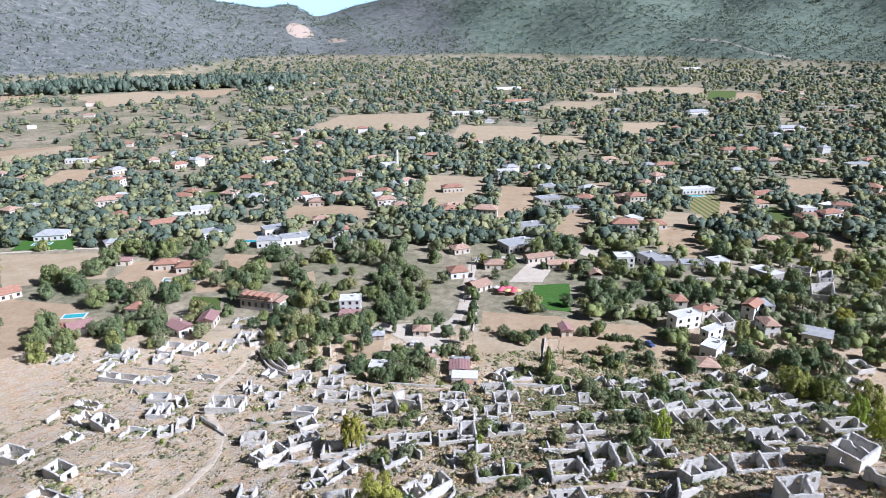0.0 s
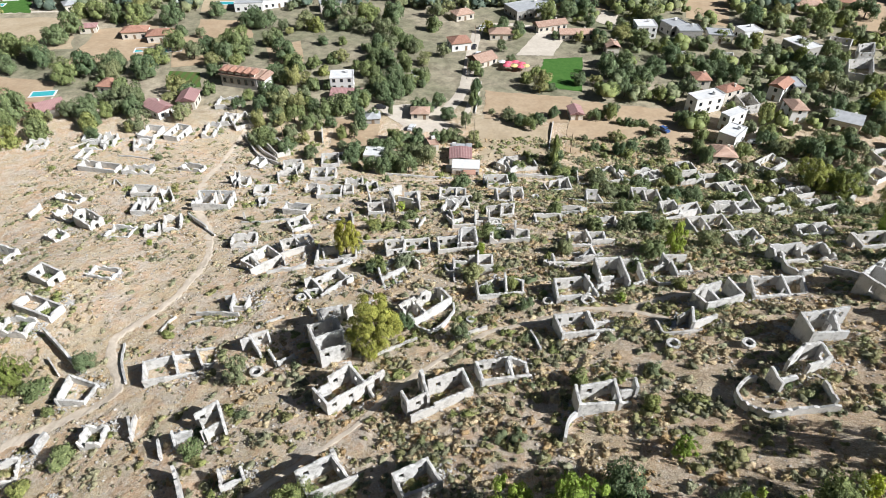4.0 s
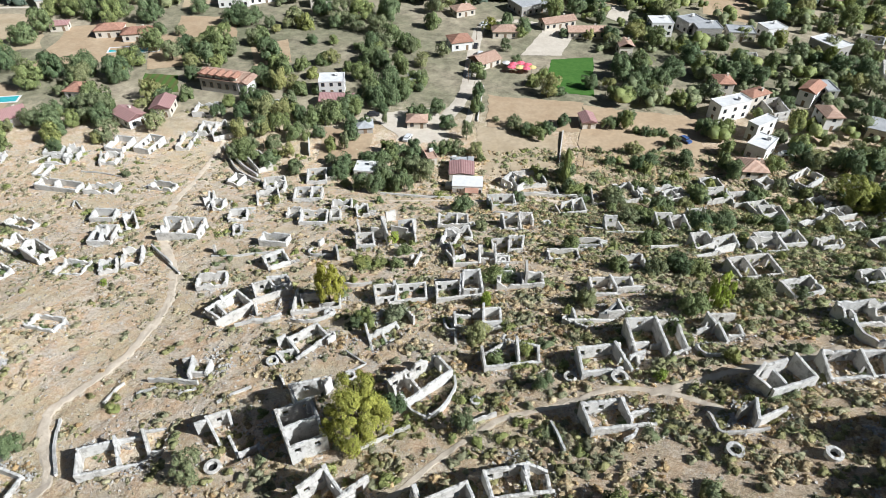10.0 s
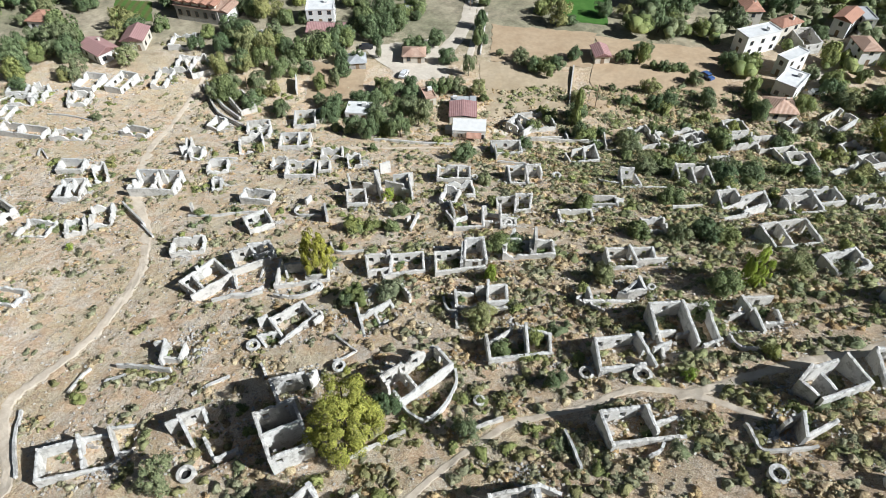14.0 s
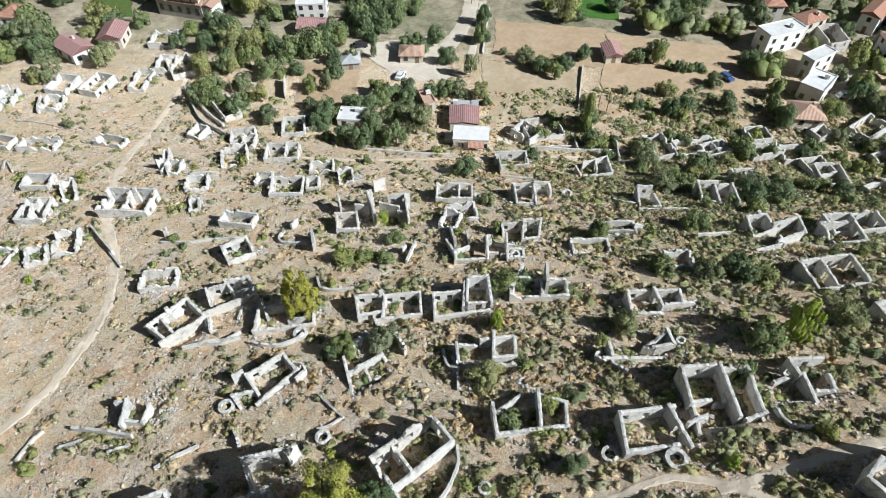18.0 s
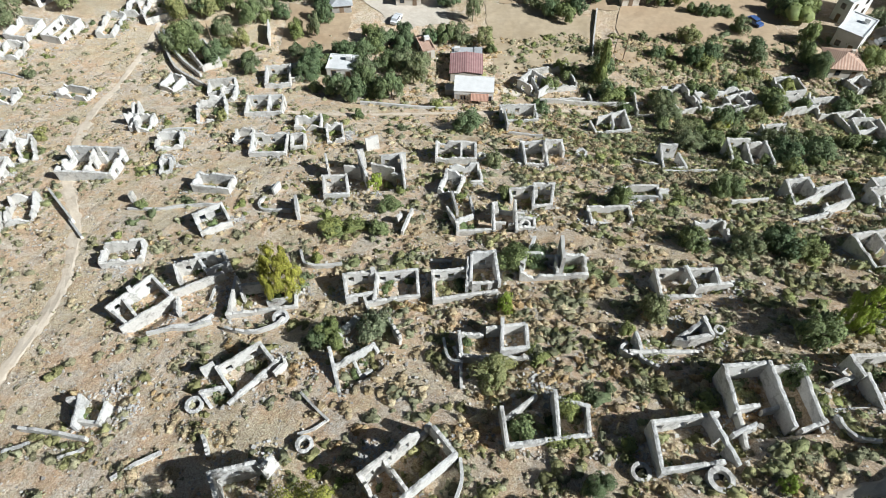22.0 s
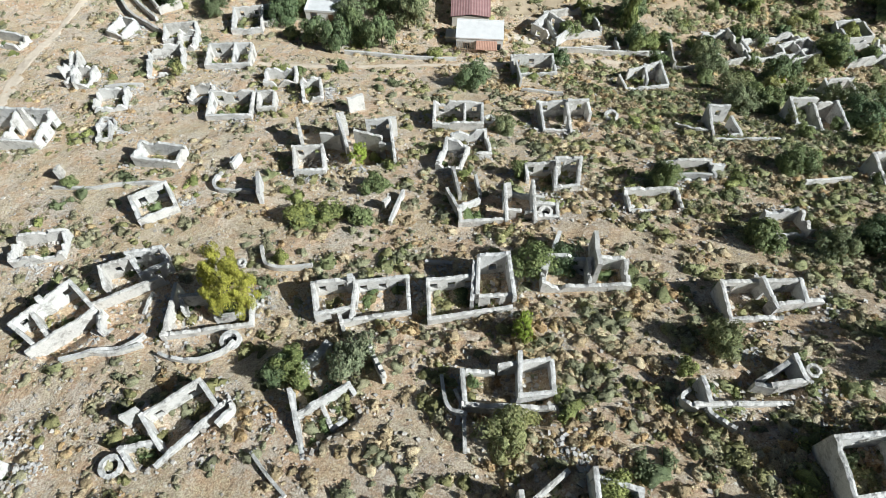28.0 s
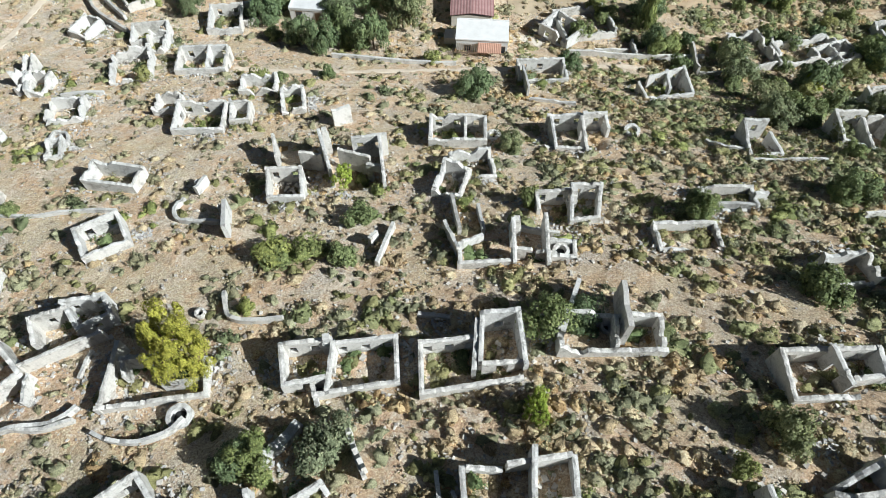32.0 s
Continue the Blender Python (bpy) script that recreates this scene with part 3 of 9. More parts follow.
def ruin(x, y, rot, length, depth, h, split=0.0, broken=False, near_part=0.98):
    """A roofless stone house shell cut into the slope: four walls, often a cross wall, window and door holes, ragged tops."""
    rng = np.random.default_rng(int(abs(x * 131 + y * 717)) + 5)
    z = on_ground(x, y)
    c, s = math.cos(radians(rot)), math.sin(radians(rot))
    z_far = on_ground(x - s * depth / 2, y + c * depth / 2) - z
    z_near = on_ground(x + s * depth / 2, y - c * depth / 2) - z
    floor = 0.25 * z_far if broken else 0.6 * z_far
    low = min(on_ground(x + c * a * length / 2 - s * b * depth / 2, y + s * a * length / 2 + c * b * depth / 2) for a in (-1, 1) for b in (-1, 1)) - z - 0.6
    RUIN_SPOTS.append((x, y, rot, length, depth))
    FLOORS.append((x, y, rot, length, depth, z + floor))
    thing = new("ruined_house")
    thing.matrix_world = pose(x, y, z, 0, 0, rot)
    state = "broken, half-collapsed" if broken else "roofless"
    size = "two-storey " if h > 4.2 else ("low " if h < 2.1 else "")
    tagged(thing, f"{state} {size}ruined stone house with pale plaster walls", "ruin", "ruined houses on the slope")
    thick = 0.38
    L, W = length - thick, depth - thick

    def tops(span, a, b, gable=0.0, keep=False):
        n = max(6, int(span / 0.42))
        t = np.linspace(a, b, n) + rng.normal(0, 0.035, n)
        for _ in range(int(rng.integers(0, 3)) + (3 if broken else 0)):
            i, w = int(rng.integers(0, n)), max(1, int(n * rng.uniform(0.06, 0.3)))
            if keep and not broken:
                t[i:i + w] -= rng.uniform(0.08, 0.3)
            else:
                t[i:i + w] -= rng.uniform(0.2, 0.95) * min(1.0, h / 2.5) * (1.25 if broken else 1.0)
        if gable:
            t = t + gable * np.interp(np.linspace(0, 1, n), [0, 0.5, 1], [0, 1, 0])
        return np.maximum(t, np.linspace(min(z_near, 0.3), 0.2, n) + 0.25)

    def holes(span, count, door, top):
        res = []
        if span < 1.8 or top - floor < 2.2:
            return res
        for i in range(count):
            m = span * (i + 0.5) / count + rng.uniform(-0.15, 0.15)
            if door and i == count // 2:
                res.append((m - 0.45, m + 0.45, floor - 0.1, min(floor + 2.0, top - 0.6)))
            elif rng.random() < 0.85:
                w = rng.uniform(0.32, 0.5)
                res.append((m - w, m + w, top - 2.0, top - 0.85))
            if h > 4.2 and not door:
                res.append((m - 0.42, m + 0.42, floor + 0.5, floor + 1.7))
        return res

    up = 1.06 if not broken else 0.95
    gable = 0.2 * W if rng.random() < 0.3 and not broken and h > 2.2 else 0.0
    count = max(1, round(L / 2.2))
    near = part("wall", wall_mesh(length, tops(length, h * near_part, h * near_part, keep=True), thick, [], rng, low), thing)
    near.matrix_local = pose(-length / 2, -W / 2, 0)
    far = part("wall", wall_mesh(length, tops(length, h * up, h * up), thick, holes(length, count, False, h * up), rng, low), thing)
    far.matrix_local = pose(-length / 2, W / 2, 0)
    for sx in (-1, 1):
        side = part("wall", wall_mesh(W - thick, tops(W, h, h * up, gable), thick, holes(W - thick, max(1, round(W / 3)), sx > 0, h), rng, low), thing)
        side.matrix_local = pose(sx * L / 2, -W / 2 + thick / 2, 0, 0, 0, 90)
    if split:
        cross = part("cross_wall", wall_mesh(W - thick, tops(W, h * 0.95, h * up, 0.16 * W if rng.random() < 0.45 else 0.0), thick * 0.85, holes(W - thick, 1, True, h), rng, low), thing)
        cross.matrix_local = pose(-length / 2 + length * split, -W / 2 + thick / 2, 0, 0, 0, 90)
    if h > 2.2 and not broken and rng.random() < 0.6:
        v, f = [], []
        box(v, f, -0.55, 0.55, -0.35, 0.25, floor - 0.4, floor + 0.55 * (h - floor))
        box(v, f, -0.42, 0.42, -0.27, 0.25, floor + 0.55 * (h - floor), floor + 0.8 * (h - floor))
        box(v, f, -0.30, 0.30, -0.18, 0.25, floor + 0.8 * (h - floor), h + 0.6)
        hearth = part("chimney", mesh_from("chimney", v, f, RUIN), thing, "plastered chimney breast")
        hearth.matrix_local = pose(-length / 2 + length * (split or 0.5) + (0.8 if split else 0), W / 2 - 0.5, 0)
    if h > 4.2:
        for i in range(4):
            v, f = [], []
            box(v, f, -0.08, 0.08, -W / 2 + 0.1, W / 2 - 0.1, h - 2.7, h - 2.52)
            joist = part("joist", mesh_from("joist", v, f, WOOD), thing, "grey rotten floor joist")
            joist.matrix_local = pose(-L / 2 + L * (0.12 + 0.25 * i), 0, 0)
    if depth > 3.4 and length > 4:
        # rubble fallen against the foot of the walls, inside and out
        k = 90 if broken else 50
        a = rng.uniform(-0.45, 0.45, k) * L
        b = rng.choice([-1.0, 1.0], k) * (W / 2 - thick - np.abs(rng.normal(0, 0.4, k)))
        spill = rng.random(k) < 0.4
        b = np.where(spill, W / 2 + 0.5 + np.abs(rng.normal(0, 0.9, k)), b)
        gz = on_slope(x + c * a - s * b, y + s * a + c * b) - z
        p = np.stack([a, b, np.where(spill, gz, floor)], 1)
        ob = part("fallen_rubble", rubble_mesh("fallen_rubble", p, 0.12 + 0.30 * rng.random(k) ** 2, rng), thing)
        tagged(ob, "heap of fallen pale stone rubble", kind="stuff")
    return thing


def shell(rot, top, walls, chimneys=()):
    """A larger ruin of several rooms: walls from (x, y) to (x, y), each with the height of its ends over the level top and its openings
    ("w3" three windows, "d" a doorway); chimney breasts."""
    ends = np.array([p for w in walls for p in (w[0:2], w[2:4])])
    c, s = math.cos(radians(rot)), math.sin(radians(rot))
    u, w2 = ends[:, 0] * c + ends[:, 1] * s, -ends[:, 0] * s + ends[:, 1] * c
    L, W = u.max() - u.min(), w2.max() - w2.min()
    mu, mw = (u.max() + u.min()) / 2, (w2.max() + w2.min()) / 2
    x, y = mu * c - mw * s, mu * s + mw * c
    rng = np.random.default_rng(int(abs(x * 91 + y * 57)) + 3)
    RUIN_SPOTS.append((x, y, rot, L, W))
    z_far = on_ground(x - s * W * 0.3, y + c * W * 0.3)
    floor = min(z_far, top - 2.0) if W < 5.2 else z_far
    FLOORS.append((x, y, rot, L - 0.3, W - 0.3, floor))
    thing = new("ruined_house")
    thing.location = (x, y, top)
    tall = top - on_ground(x, y) > 3.2
    tagged(thing, "tall roofless stone house shell with plastered walls" if tall else "roofless ruined stone house of several rooms with pale plaster walls", "ruin", "ruined houses on the slope")
    for x1, y1, x2, y2, da, db, kind in walls:
        d = math.hypot(x2 - x1, y2 - y1)
        ux, uy = (x2 - x1) / d, (y2 - y1) / d
        span = d + 0.4
        n = max(6, int(span / 0.4))
        t = np.linspace(da, db, n) + rng.normal(0, 0.04, n)
        for _ in range(int(rng.integers(0, 3))):
            i, k = int(rng.integers(0, n)), max(1, int(n * rng.uniform(0.06, 0.2)))
            t[i:i + k] -= rng.uniform(0.06, 0.26)
        low = min(on_ground(x1, y1), on_ground(x2, y2), floor) - top - 0.6
        t = np.maximum(t, low + 1.0)
        gaps = []
        if kind.startswith("w") and top - floor > 1.7:
            m = int(kind[1:])
            for i in range(m):
                p = span * (i + 0.5) / m + rng.uniform(-0.12, 0.12)
                gaps.append((p - 0.36, p + 0.36, -1.65, -0.65))
                if tall:
                    gaps.append((p - 0.38, p + 0.38, floor - top + 0.4, min(floor - top + 1.5, -1.8)))
        elif kind == "d":
            p = span * rng.uniform(0.4, 0.65)
            gaps.append((p - 0.45, p + 0.45, low, min(floor - top + 2.0, min(da, db) - 0.35)))
        wall = part("wall", wall_mesh(span, t, 0.38, gaps, rng, low), thing)
        wall.matrix_local = pose(x1 - ux * 0.2 - x, y1 - uy * 0.2 - y, 0, 0, 0, math.degrees(math.atan2(uy, ux)))
    for cx, cy in chimneys:
        v, f, b = [], [], floor - top
        box(v, f, -0.5, 0.5, -0.35, 0.35, b - 0.4, b * 0.45)
        box(v, f, -0.4, 0.4, -0.3, 0.3, b * 0.45, -0.2)
        box(v, f, -0.28, 0.28, -0.25, 0.25, -0.2, 0.55)
        stack = part("chimney", mesh_from("chimney", v, f, RUIN), thing, "plastered chimney breast")
        stack.matrix_local = pose(cx - x, cy - y, 0, 0, 0, rot)
    k = 110
    a, b = rng.uniform(-0.5, 0.5, k) * (L - 0.8), rng.uniform(-0.5, 0.5, k) * (W - 0.8)
    i = rng.integers(0, len(walls), k)
    e = np.array([q[:4] for q in walls])[i]
    f1 = rng.uniform(0, 1, k)
    side = rng.normal(0, 0.8, (k, 2))
    px = np.where(rng.random(k) < 0.6, e[:, 0] + f1 * (e[:, 2] - e[:, 0]) + side[:, 0], x + a * c - b * s)
    py = np.where(rng.random(k) < 0.6, e[:, 1] + f1 * (e[:, 3] - e[:, 1]) + side[:, 1], y + a * s + b * c)
    pu, pw = (px - x) * c + (py - y) * s, -(px - x) * s + (py - y) * c
    inside = (np.abs(pu) < L / 2 - 0.6) & (np.abs(pw) < W / 2 - 0.6)
    pz = np.where(inside, np.minimum(floor, on_slope(px, py)), on_slope(px, py)) - top
    ob = part("fallen_rubble", rubble_mesh("fallen_rubble", np.stack([px - x, py - y, pz], 1), 0.10 + 0.32 * rng.random(k) ** 2, rng), thing)
    tagged(ob, "heap of fallen pale stone rubble", kind="stuff")
    return thing


def low_wall(h, thick, *pts, smooth=4):
    """A dry-stone garden or terrace wall through the points given."""
    rng = np.random.default_rng(int(abs(pts[0][0] * 37 + pts[0][1] * 11)))
    p = np.array(pts, float)
    t = np.linspace(0, len(p) - 1, (len(p) - 1) * smooth + 1)
    q = np.stack([np.interp(t, np.arange(len(p)), p[:, k]) for k in (0, 1)], 1)
    for _ in range(2 if len(p) > 2 else 0):
        q[1:-1] = 0.5 * q[1:-1] + 0.25 * (q[:-2] + q[2:])
    d = np.gradient(q, axis=0)
    d /= np.linalg.norm(d, axis=1)[:, None] + 1e-9
    nrm = np.stack([-d[:, 1], d[:, 0]], 1) * thick / 2
    z = height(q[:, 0], q[:, 1]) + relief(q[:, 0], q[:, 1])
    top = z + h * rng.uniform(0.8, 1.12, len(q))
    o = np.array([q[0, 0], q[0, 1], z[0]])
    rows = [np.column_stack([q + nrm, z - 0.5]), np.column_stack([q + nrm * 0.85, top]), np.column_stack([q - nrm * 0.85, top]), np.column_stack([q - nrm, z - 0.5])]
    v = np.stack(rows, 1).reshape(-1, 3) - o
    f = []
    for i in range(len(q) - 1):
        for k in range(4):
            a, b = i * 4 + k, i * 4 + (k + 1) % 4
            f.append((a, b, b + 4, a + 4))
    f += [(3, 2, 1, 0), (len(v) - 4, len(v) - 3, len(v) - 2, len(v) - 1)]
    ob = new("garden_wall", mesh_from("garden_wall", v, f, RUIN))
    ob.location = o
    return tagged(ob, "low dry-stone garden wall of grey limestone" if h < 1.6 else "leftover stretch of tall ruined stone wall", "wall", "leftover walls on the slope")


def cistern(x, y, r=0.75):
    """A round stone cistern head with an open mouth."""
    n, v, f = 20, [], []
    for rad, z in ((r, -0.4), (r, 0.55), (r * 0.62, 0.6), (r * 0.58, -0.1)):
        for i in range(n):
            a = 2 * math.pi * i / n
            v.append((rad * math.cos(a), rad * math.sin(a), z + 0.03 * math.sin(i * 2.3)))
    for k in range(3):
        for i in range(n):
            j = (i + 1) % n
            f.append((k * n + i, k * n + j, k * n + n + j, k * n + n + i))
    thing = new("cistern", mesh_from("cistern", v, f, RUIN))
    thing.location = (x, y, on_ground(x, y))
    # near-black sheet across the hole, standing in for the shade inside
    part("mouth", mesh_from("mouth", [(-r * .5, -r * .5, 0.05), (r * .5, -r * .5, 0.05), (r * .5, r * .5, 0.05), (-r * .5, r * .5, 0.05)], [(0, 1, 2, 3)], RUBBER_AND_SHADE), thing, "near-black sheet painting the shade in the mouth")
    return tagged(thing, "round plastered cistern head with an open mouth", "cistern", "cisterns on the slope")


ruin(-98.0, 14.9, -11, 5.9, 7.1, 1.8)
ruin(-88.9, 14.6, -17, 5.3, 8.1, 2.2)
ruin(-78.7, 17.6, 0, 4.1, 9.1, 1.8, broken=True)
ruin(-116.0, 10.8, 8, 5.4, 3.7, 1.2)
ruin(-102.7, -12.0, -12, 12.6, 3.6, 1.8, split=0.45)
ruin(-90.2, -13.9, 0, 8.4, 4.0, 1.7, broken=True)
ruin(-74.5, -12.6, -14, 6.9, 3.1, 1.7, broken=True)
ruin(-81.8, -30.1, 0, 5.7, 3.8, 1.8)
ruin(-76.7, -40.7, 0, 5.2, 5.9, 1.8, split=0.50)
ruin(-73.8, -33.6, 29, 2.8, 6.5, 1.7, broken=True)
ruin(-58.8, -40.1, -3, 9.5, 6.0, 2.6, split=0.50)
ruin(-65.3, -51.3, 16, 4.2, 6.0, 1.8, broken=True)
ruin(-76.7, -54.3, -6, 6.0, 4.6, 1.2, broken=True)
ruin(-68.8, -54.8, 19, 3.6, 4.1, 1.7, broken=True)
ruin(-101.2, -32.0, -21, 7.8, 3.2, 1.7, broken=True)
ruin(-95.7, -42.6, -31, 7.9, 4.4, 1.8, broken=True)
ruin(-87.8, -47.8, -34, 7.1, 3.9, 2.6)
ruin(-92.5, -54.3, -31, 4.5, 3.4, 1.7, broken=True)
ruin(-131.0, 5.5, 12, 5.7, 5.3, 1.8, broken=True)
ruin(-112.7, -1.8, -6, 3.2, 5.6, 1.2)
ruin(-102.5, -61.5, -18, 8.1, 4.5, 2.6)
ruin(-53.3, 4.3, 36, 4.4, 9.5, 2.2)
ruin(-56.3, -8.1, -23, 3.4, 4.5, 1.8)
ruin(-45.5, -9.7, 10, 5.7, 4.1, 1.8)
ruin(-44.5, -20.3, 16, 5.7, 7.1, 1.8, broken=True)
ruin(-35.1, -4.2, 7, 5.5, 6.4, 1.8)
ruin(-31.2, -1.5, 20, 4.3, 4.8, 1.8)
ruin(-34.6, -18.6, 3, 7.3, 5.1, 1.8, split=0.60)
ruin(-19.2, -30.2, 11, 3.1, 4.8, 1.8, broken=True)
ruin(-48.5, -32.3, 11, 4.5, 4.4, 1.7, broken=True)
ruin(-46.2, -40.6, 15, 2.0, 3.4, 1.2)
ruin(-2.9, -96.9, 39, 8.2, 4.2, 2.6, split=0.33)
ruin(65.3, -103.6, 34, 6.8, 4.8, 3.4, split=0.50)
ruin(75.0, -5.2, 8, 5.3, 5.0, 1.8)
ruin(90.3, -4.7, 27, 4.6, 3.6, 1.8)
ruin(84.5, -17.2, 16, 5.5, 5.9, 1.8)
ruin(102.2, -3.1, 35, 9.2, 5.5, 2.2)
ruin(68.6, -52.3, 7, 9.6, 4.3, 2.2, split=0.50)
ruin(54.7, -69.3, 10, 8.1, 5.4, 1.8, split=0.40)
ruin(57.2, -78.9, 15, 5.8, 3.7, 1.8)
ruin(96.4, -27.1, 26, 11.3, 7.9, 1.8, broken=True)
ruin(72.1, -75.3, 9, 6.7, 3.1, 1.8, split=0.50)
ruin(62.1, -88.7, 6, 9.9, 4.7, 1.8, split=0.50, broken=True)
ruin(77.1, -84.2, 6, 6.9, 3.9, 1.8)
ruin(132.0, -9.4, 31, 6.5, 4.9, 1.8)
ruin(140.8, 1.9, 10, 6.5, 6.7, 1.8)
ruin(101.3, -13.7, 22, 5.2, 4.0, 1.8, broken=True)
ruin(121.0, -14.6, 14, 9.2, 4.0, 1.7, broken=True)
ruin(20.0, -5.4, 46, 4.8, 5.8, 2.6)
ruin(24.1, -2.7, 13, 9.0, 7.4, 1.8, broken=True)
ruin(15.2, -19.0, 3, 7.2, 4.6, 1.7)
ruin(2.4, -38.9, -1, 6.9, 4.1, 2.1, split=0.63)
ruin(1.6, -49.0, -16, 3.2, 4.7, 1.8, broken=True)
ruin(50.6, -9.6, 15, 5.3, 8.2, 1.8, broken=True)
ruin(59.3, -9.5, 13, 10.5, 5.2, 1.8, broken=True)
ruin(86.0, -20.4, -0, 6.0, 7.2, 1.8)
ruin(81.1, -12.1, 8, 6.7, 5.1, 1.8)
ruin(13.7, -70.5, -2, 8.2, 3.4, 1.9, split=0.55, broken=True)
ruin(23.6, -58.6, 1, 6.1, 3.4, 0.9, broken=True)
ruin(29.7, -52.6, 0, 5.6, 3.4, 0.9, broken=True)
ruin(35.4, -64.0, 5, 4.1, 3.4, 1.7, broken=True)
ruin(-36.0, -46.9, -9, 6.2, 3.0, 1.8)
ruin(-29.9, -34.9, 2, 6.4, 5.0, 1.8)
ruin(-25.1, -33.8, 5, 2.6, 3.4, 1.7)
ruin(-33.3, -56.7, 31, 4.6, 4.1, 1.8)
ruin(-44.3, -62.9, 10, 5.7, 3.6, 1.8, broken=True)
ruin(-53.0, -116.9, 0, 3.4, 3.4, 1.8, broken=True)
ruin(-66.1, -121.1, 17, 4.4, 4.2, 1.8, broken=True)
ruin(-55.8, -130.2, 16, 4.1, 4.9, 2.2, broken=True)
ruin(-81.6, -76.2, -27, 6.2, 3.7, 2.2)
ruin(-78.3, -85.7, -22, 9.6, 3.6, 1.8, split=0.60)
ruin(-80.5, -90.2, -7, 5.9, 4.0, 1.8, broken=True)
ruin(-70.8, -74.3, -13, 6.0, 3.4, 1.2, broken=True)
ruin(-74.5, 25.6, 0, 4.9, 7.0, 1.8, broken=True)
ruin(-70.2, 24.1, 29, 6.2, 9.5, 1.8)
ruin(-78.8, 38.2, 0, 6.9, 7.6, 1.8, broken=True)
ruin(-55.0, 39.3, -14, 7.1, 7.8, 2.0, broken=True)
ruin(-111.7, 5.1, 5, 5.9, 4.7, 1.5, broken=True)
ruin(-109.0, 8.4, 8, 4.1, 6.4, 2.0, broken=True)
ruin(-96.8, 5.9, 0, 4.6, 6.0, 1.8, broken=True)
ruin(-58.0, -23.1, 16, 1.5, 8.0, 1.8, broken=True)
ruin(-43.5, -12.6, -0, 3.1, 4.3, 2.0, broken=True)
ruin(-55.9, -25.4, -6, 3.5, 4.2, 1.8, broken=True)
ruin(-35.4, -31.1, -0, 3.3, 3.2, 1.8, broken=True)
ruin(3.9, -46.0, 8, 4.8, 4.3, 1.5, broken=True)
ruin(64.4, -56.1, 6, 5.9, 4.7, 1.8)
ruin(-24.8, -25.8, 4, 5.0, 3.4, 1.8, broken=True)
ruin(63.4, -10.6, 18, 6.5, 4.4, 1.8, split=0.50)
ruin(74.6, -11.1, 11, 7.8, 4.6, 2.2, broken=True)
ruin(104.5, -18.7, 15, 7.3, 4.0, 1.8, split=0.50)
ruin(103.4, -27.8, 14, 5.2, 3.7, 1.8)
ruin(116.6, -20.6, 20, 6.1, 3.6, 2.2, broken=True)
ruin(116.3, -4.6, 17, 5.1, 4.3, 1.8, split=0.50)
ruin(90.6, -52.6, 16, 5.9, 3.4, 1.8)
ruin(77.6, -54.2, 12, 4.8, 3.1, 2.2, broken=True)

shell(9, 19.40, [(-8.9, -75.1, -2.7, -74.1, 0.0, 0.0, ""), (-2.7, -74.1, -3.0, -70.4, 0.0, 0.0, ""), (-3.0, -70.4, -7.9, -71.0, 0.0, 0.0, "w3"), (-7.9, -71.0, -8.0, -74.7, 0.0, 0.0, "d"), (-8.6, -70.7, -12.0, -71.1, 0.0, 0.0, "w2"), (-12.0, -71.1, -11.3, -74.4, 0.0, 0.0, ""), (-11.3, -74.4, -8.2, -73.7, 0.0, 0.0, "d")], [(-8.4, -70.7)])
shell(9, 20.31, [(-0.8, -75.3, 6.6, -74.1, 0.0, 0.0, ""), (-0.8, -75.3, -1.0, -71.3, 0.0, 0.0, ""), (-1.0, -71.3, 3.5, -70.8, 0.0, 0.0, "w3"), (3.4, -69.7, 3.1, -73.3, 0.6, 0.0, ""), (3.8, -69.2, 3.6, -72.7, 0.9, 0.2, ""), (3.8, -69.2, 6.6, -68.9, 0.9, 0.9, "w1"), (6.6, -68.9, 7.0, -73.0, 0.9, 0.2, ""), (3.9, -73.0, 7.0, -72.7, 0.0, 0.0, "d")], [])
shell(-2, 23.30, [(2.1, -84.2, 9.3, -84.5, 0.0, 0.0, ""), (2.2, -84.2, 2.0, -81.4, 0.0, 0.0, ""), (2.0, -81.1, 4.5, -81.2, -0.8, -0.9, ""), (6.7, -80.2, 6.5, -83.6, 0.8, 0.3, ""), (5.1, -81.1, 9.0, -80.5, 0.3, 0.3, ""), (9.3, -80.7, 9.3, -82.9, 0.2, 0.0, ""), (6.6, -83.5, 9.3, -83.2, 0.0, 0.0, ""), (1.9, -84.0, 1.4, -86.1, -0.8, -1.0, "")], [])
shell(8, 17.62, [(-25.9, -75.7, -17.8, -74.5, 0.0, 0.0, ""), (-26.0, -70.1, -25.8, -75.7, -0.4, 0.0, ""), (-25.0, -71.7, -21.9, -71.4, 0.2, 0.4, ""), (-25.0, -71.7, -24.6, -72.9, 0.2, -0.2, ""), (-21.9, -71.4, -21.5, -72.9, 0.4, 0.0, ""), (-21.4, -73.5, -18.1, -73.1, -0.5, -0.2, ""), (-18.1, -71.8, -17.7, -74.5, 0.5, 0.0, "")], [])
shell(3, 23.07, [(25.2, -76.5, 29.5, -76.3, -0.3, -0.3, ""), (25.0, -73.1, 25.0, -76.6, 0.2, 0.0, ""), (25.1, -73.0, 32.0, -72.8, 0.0, 0.0, "w3"), (32.1, -72.8, 32.1, -74.8, 0.0, -0.2, ""), (28.5, -73.0, 29.3, -75.4, 0.7, -0.1, "d"), (29.9, -75.0, 33.7, -74.6, -0.3, -0.4, "")], [])
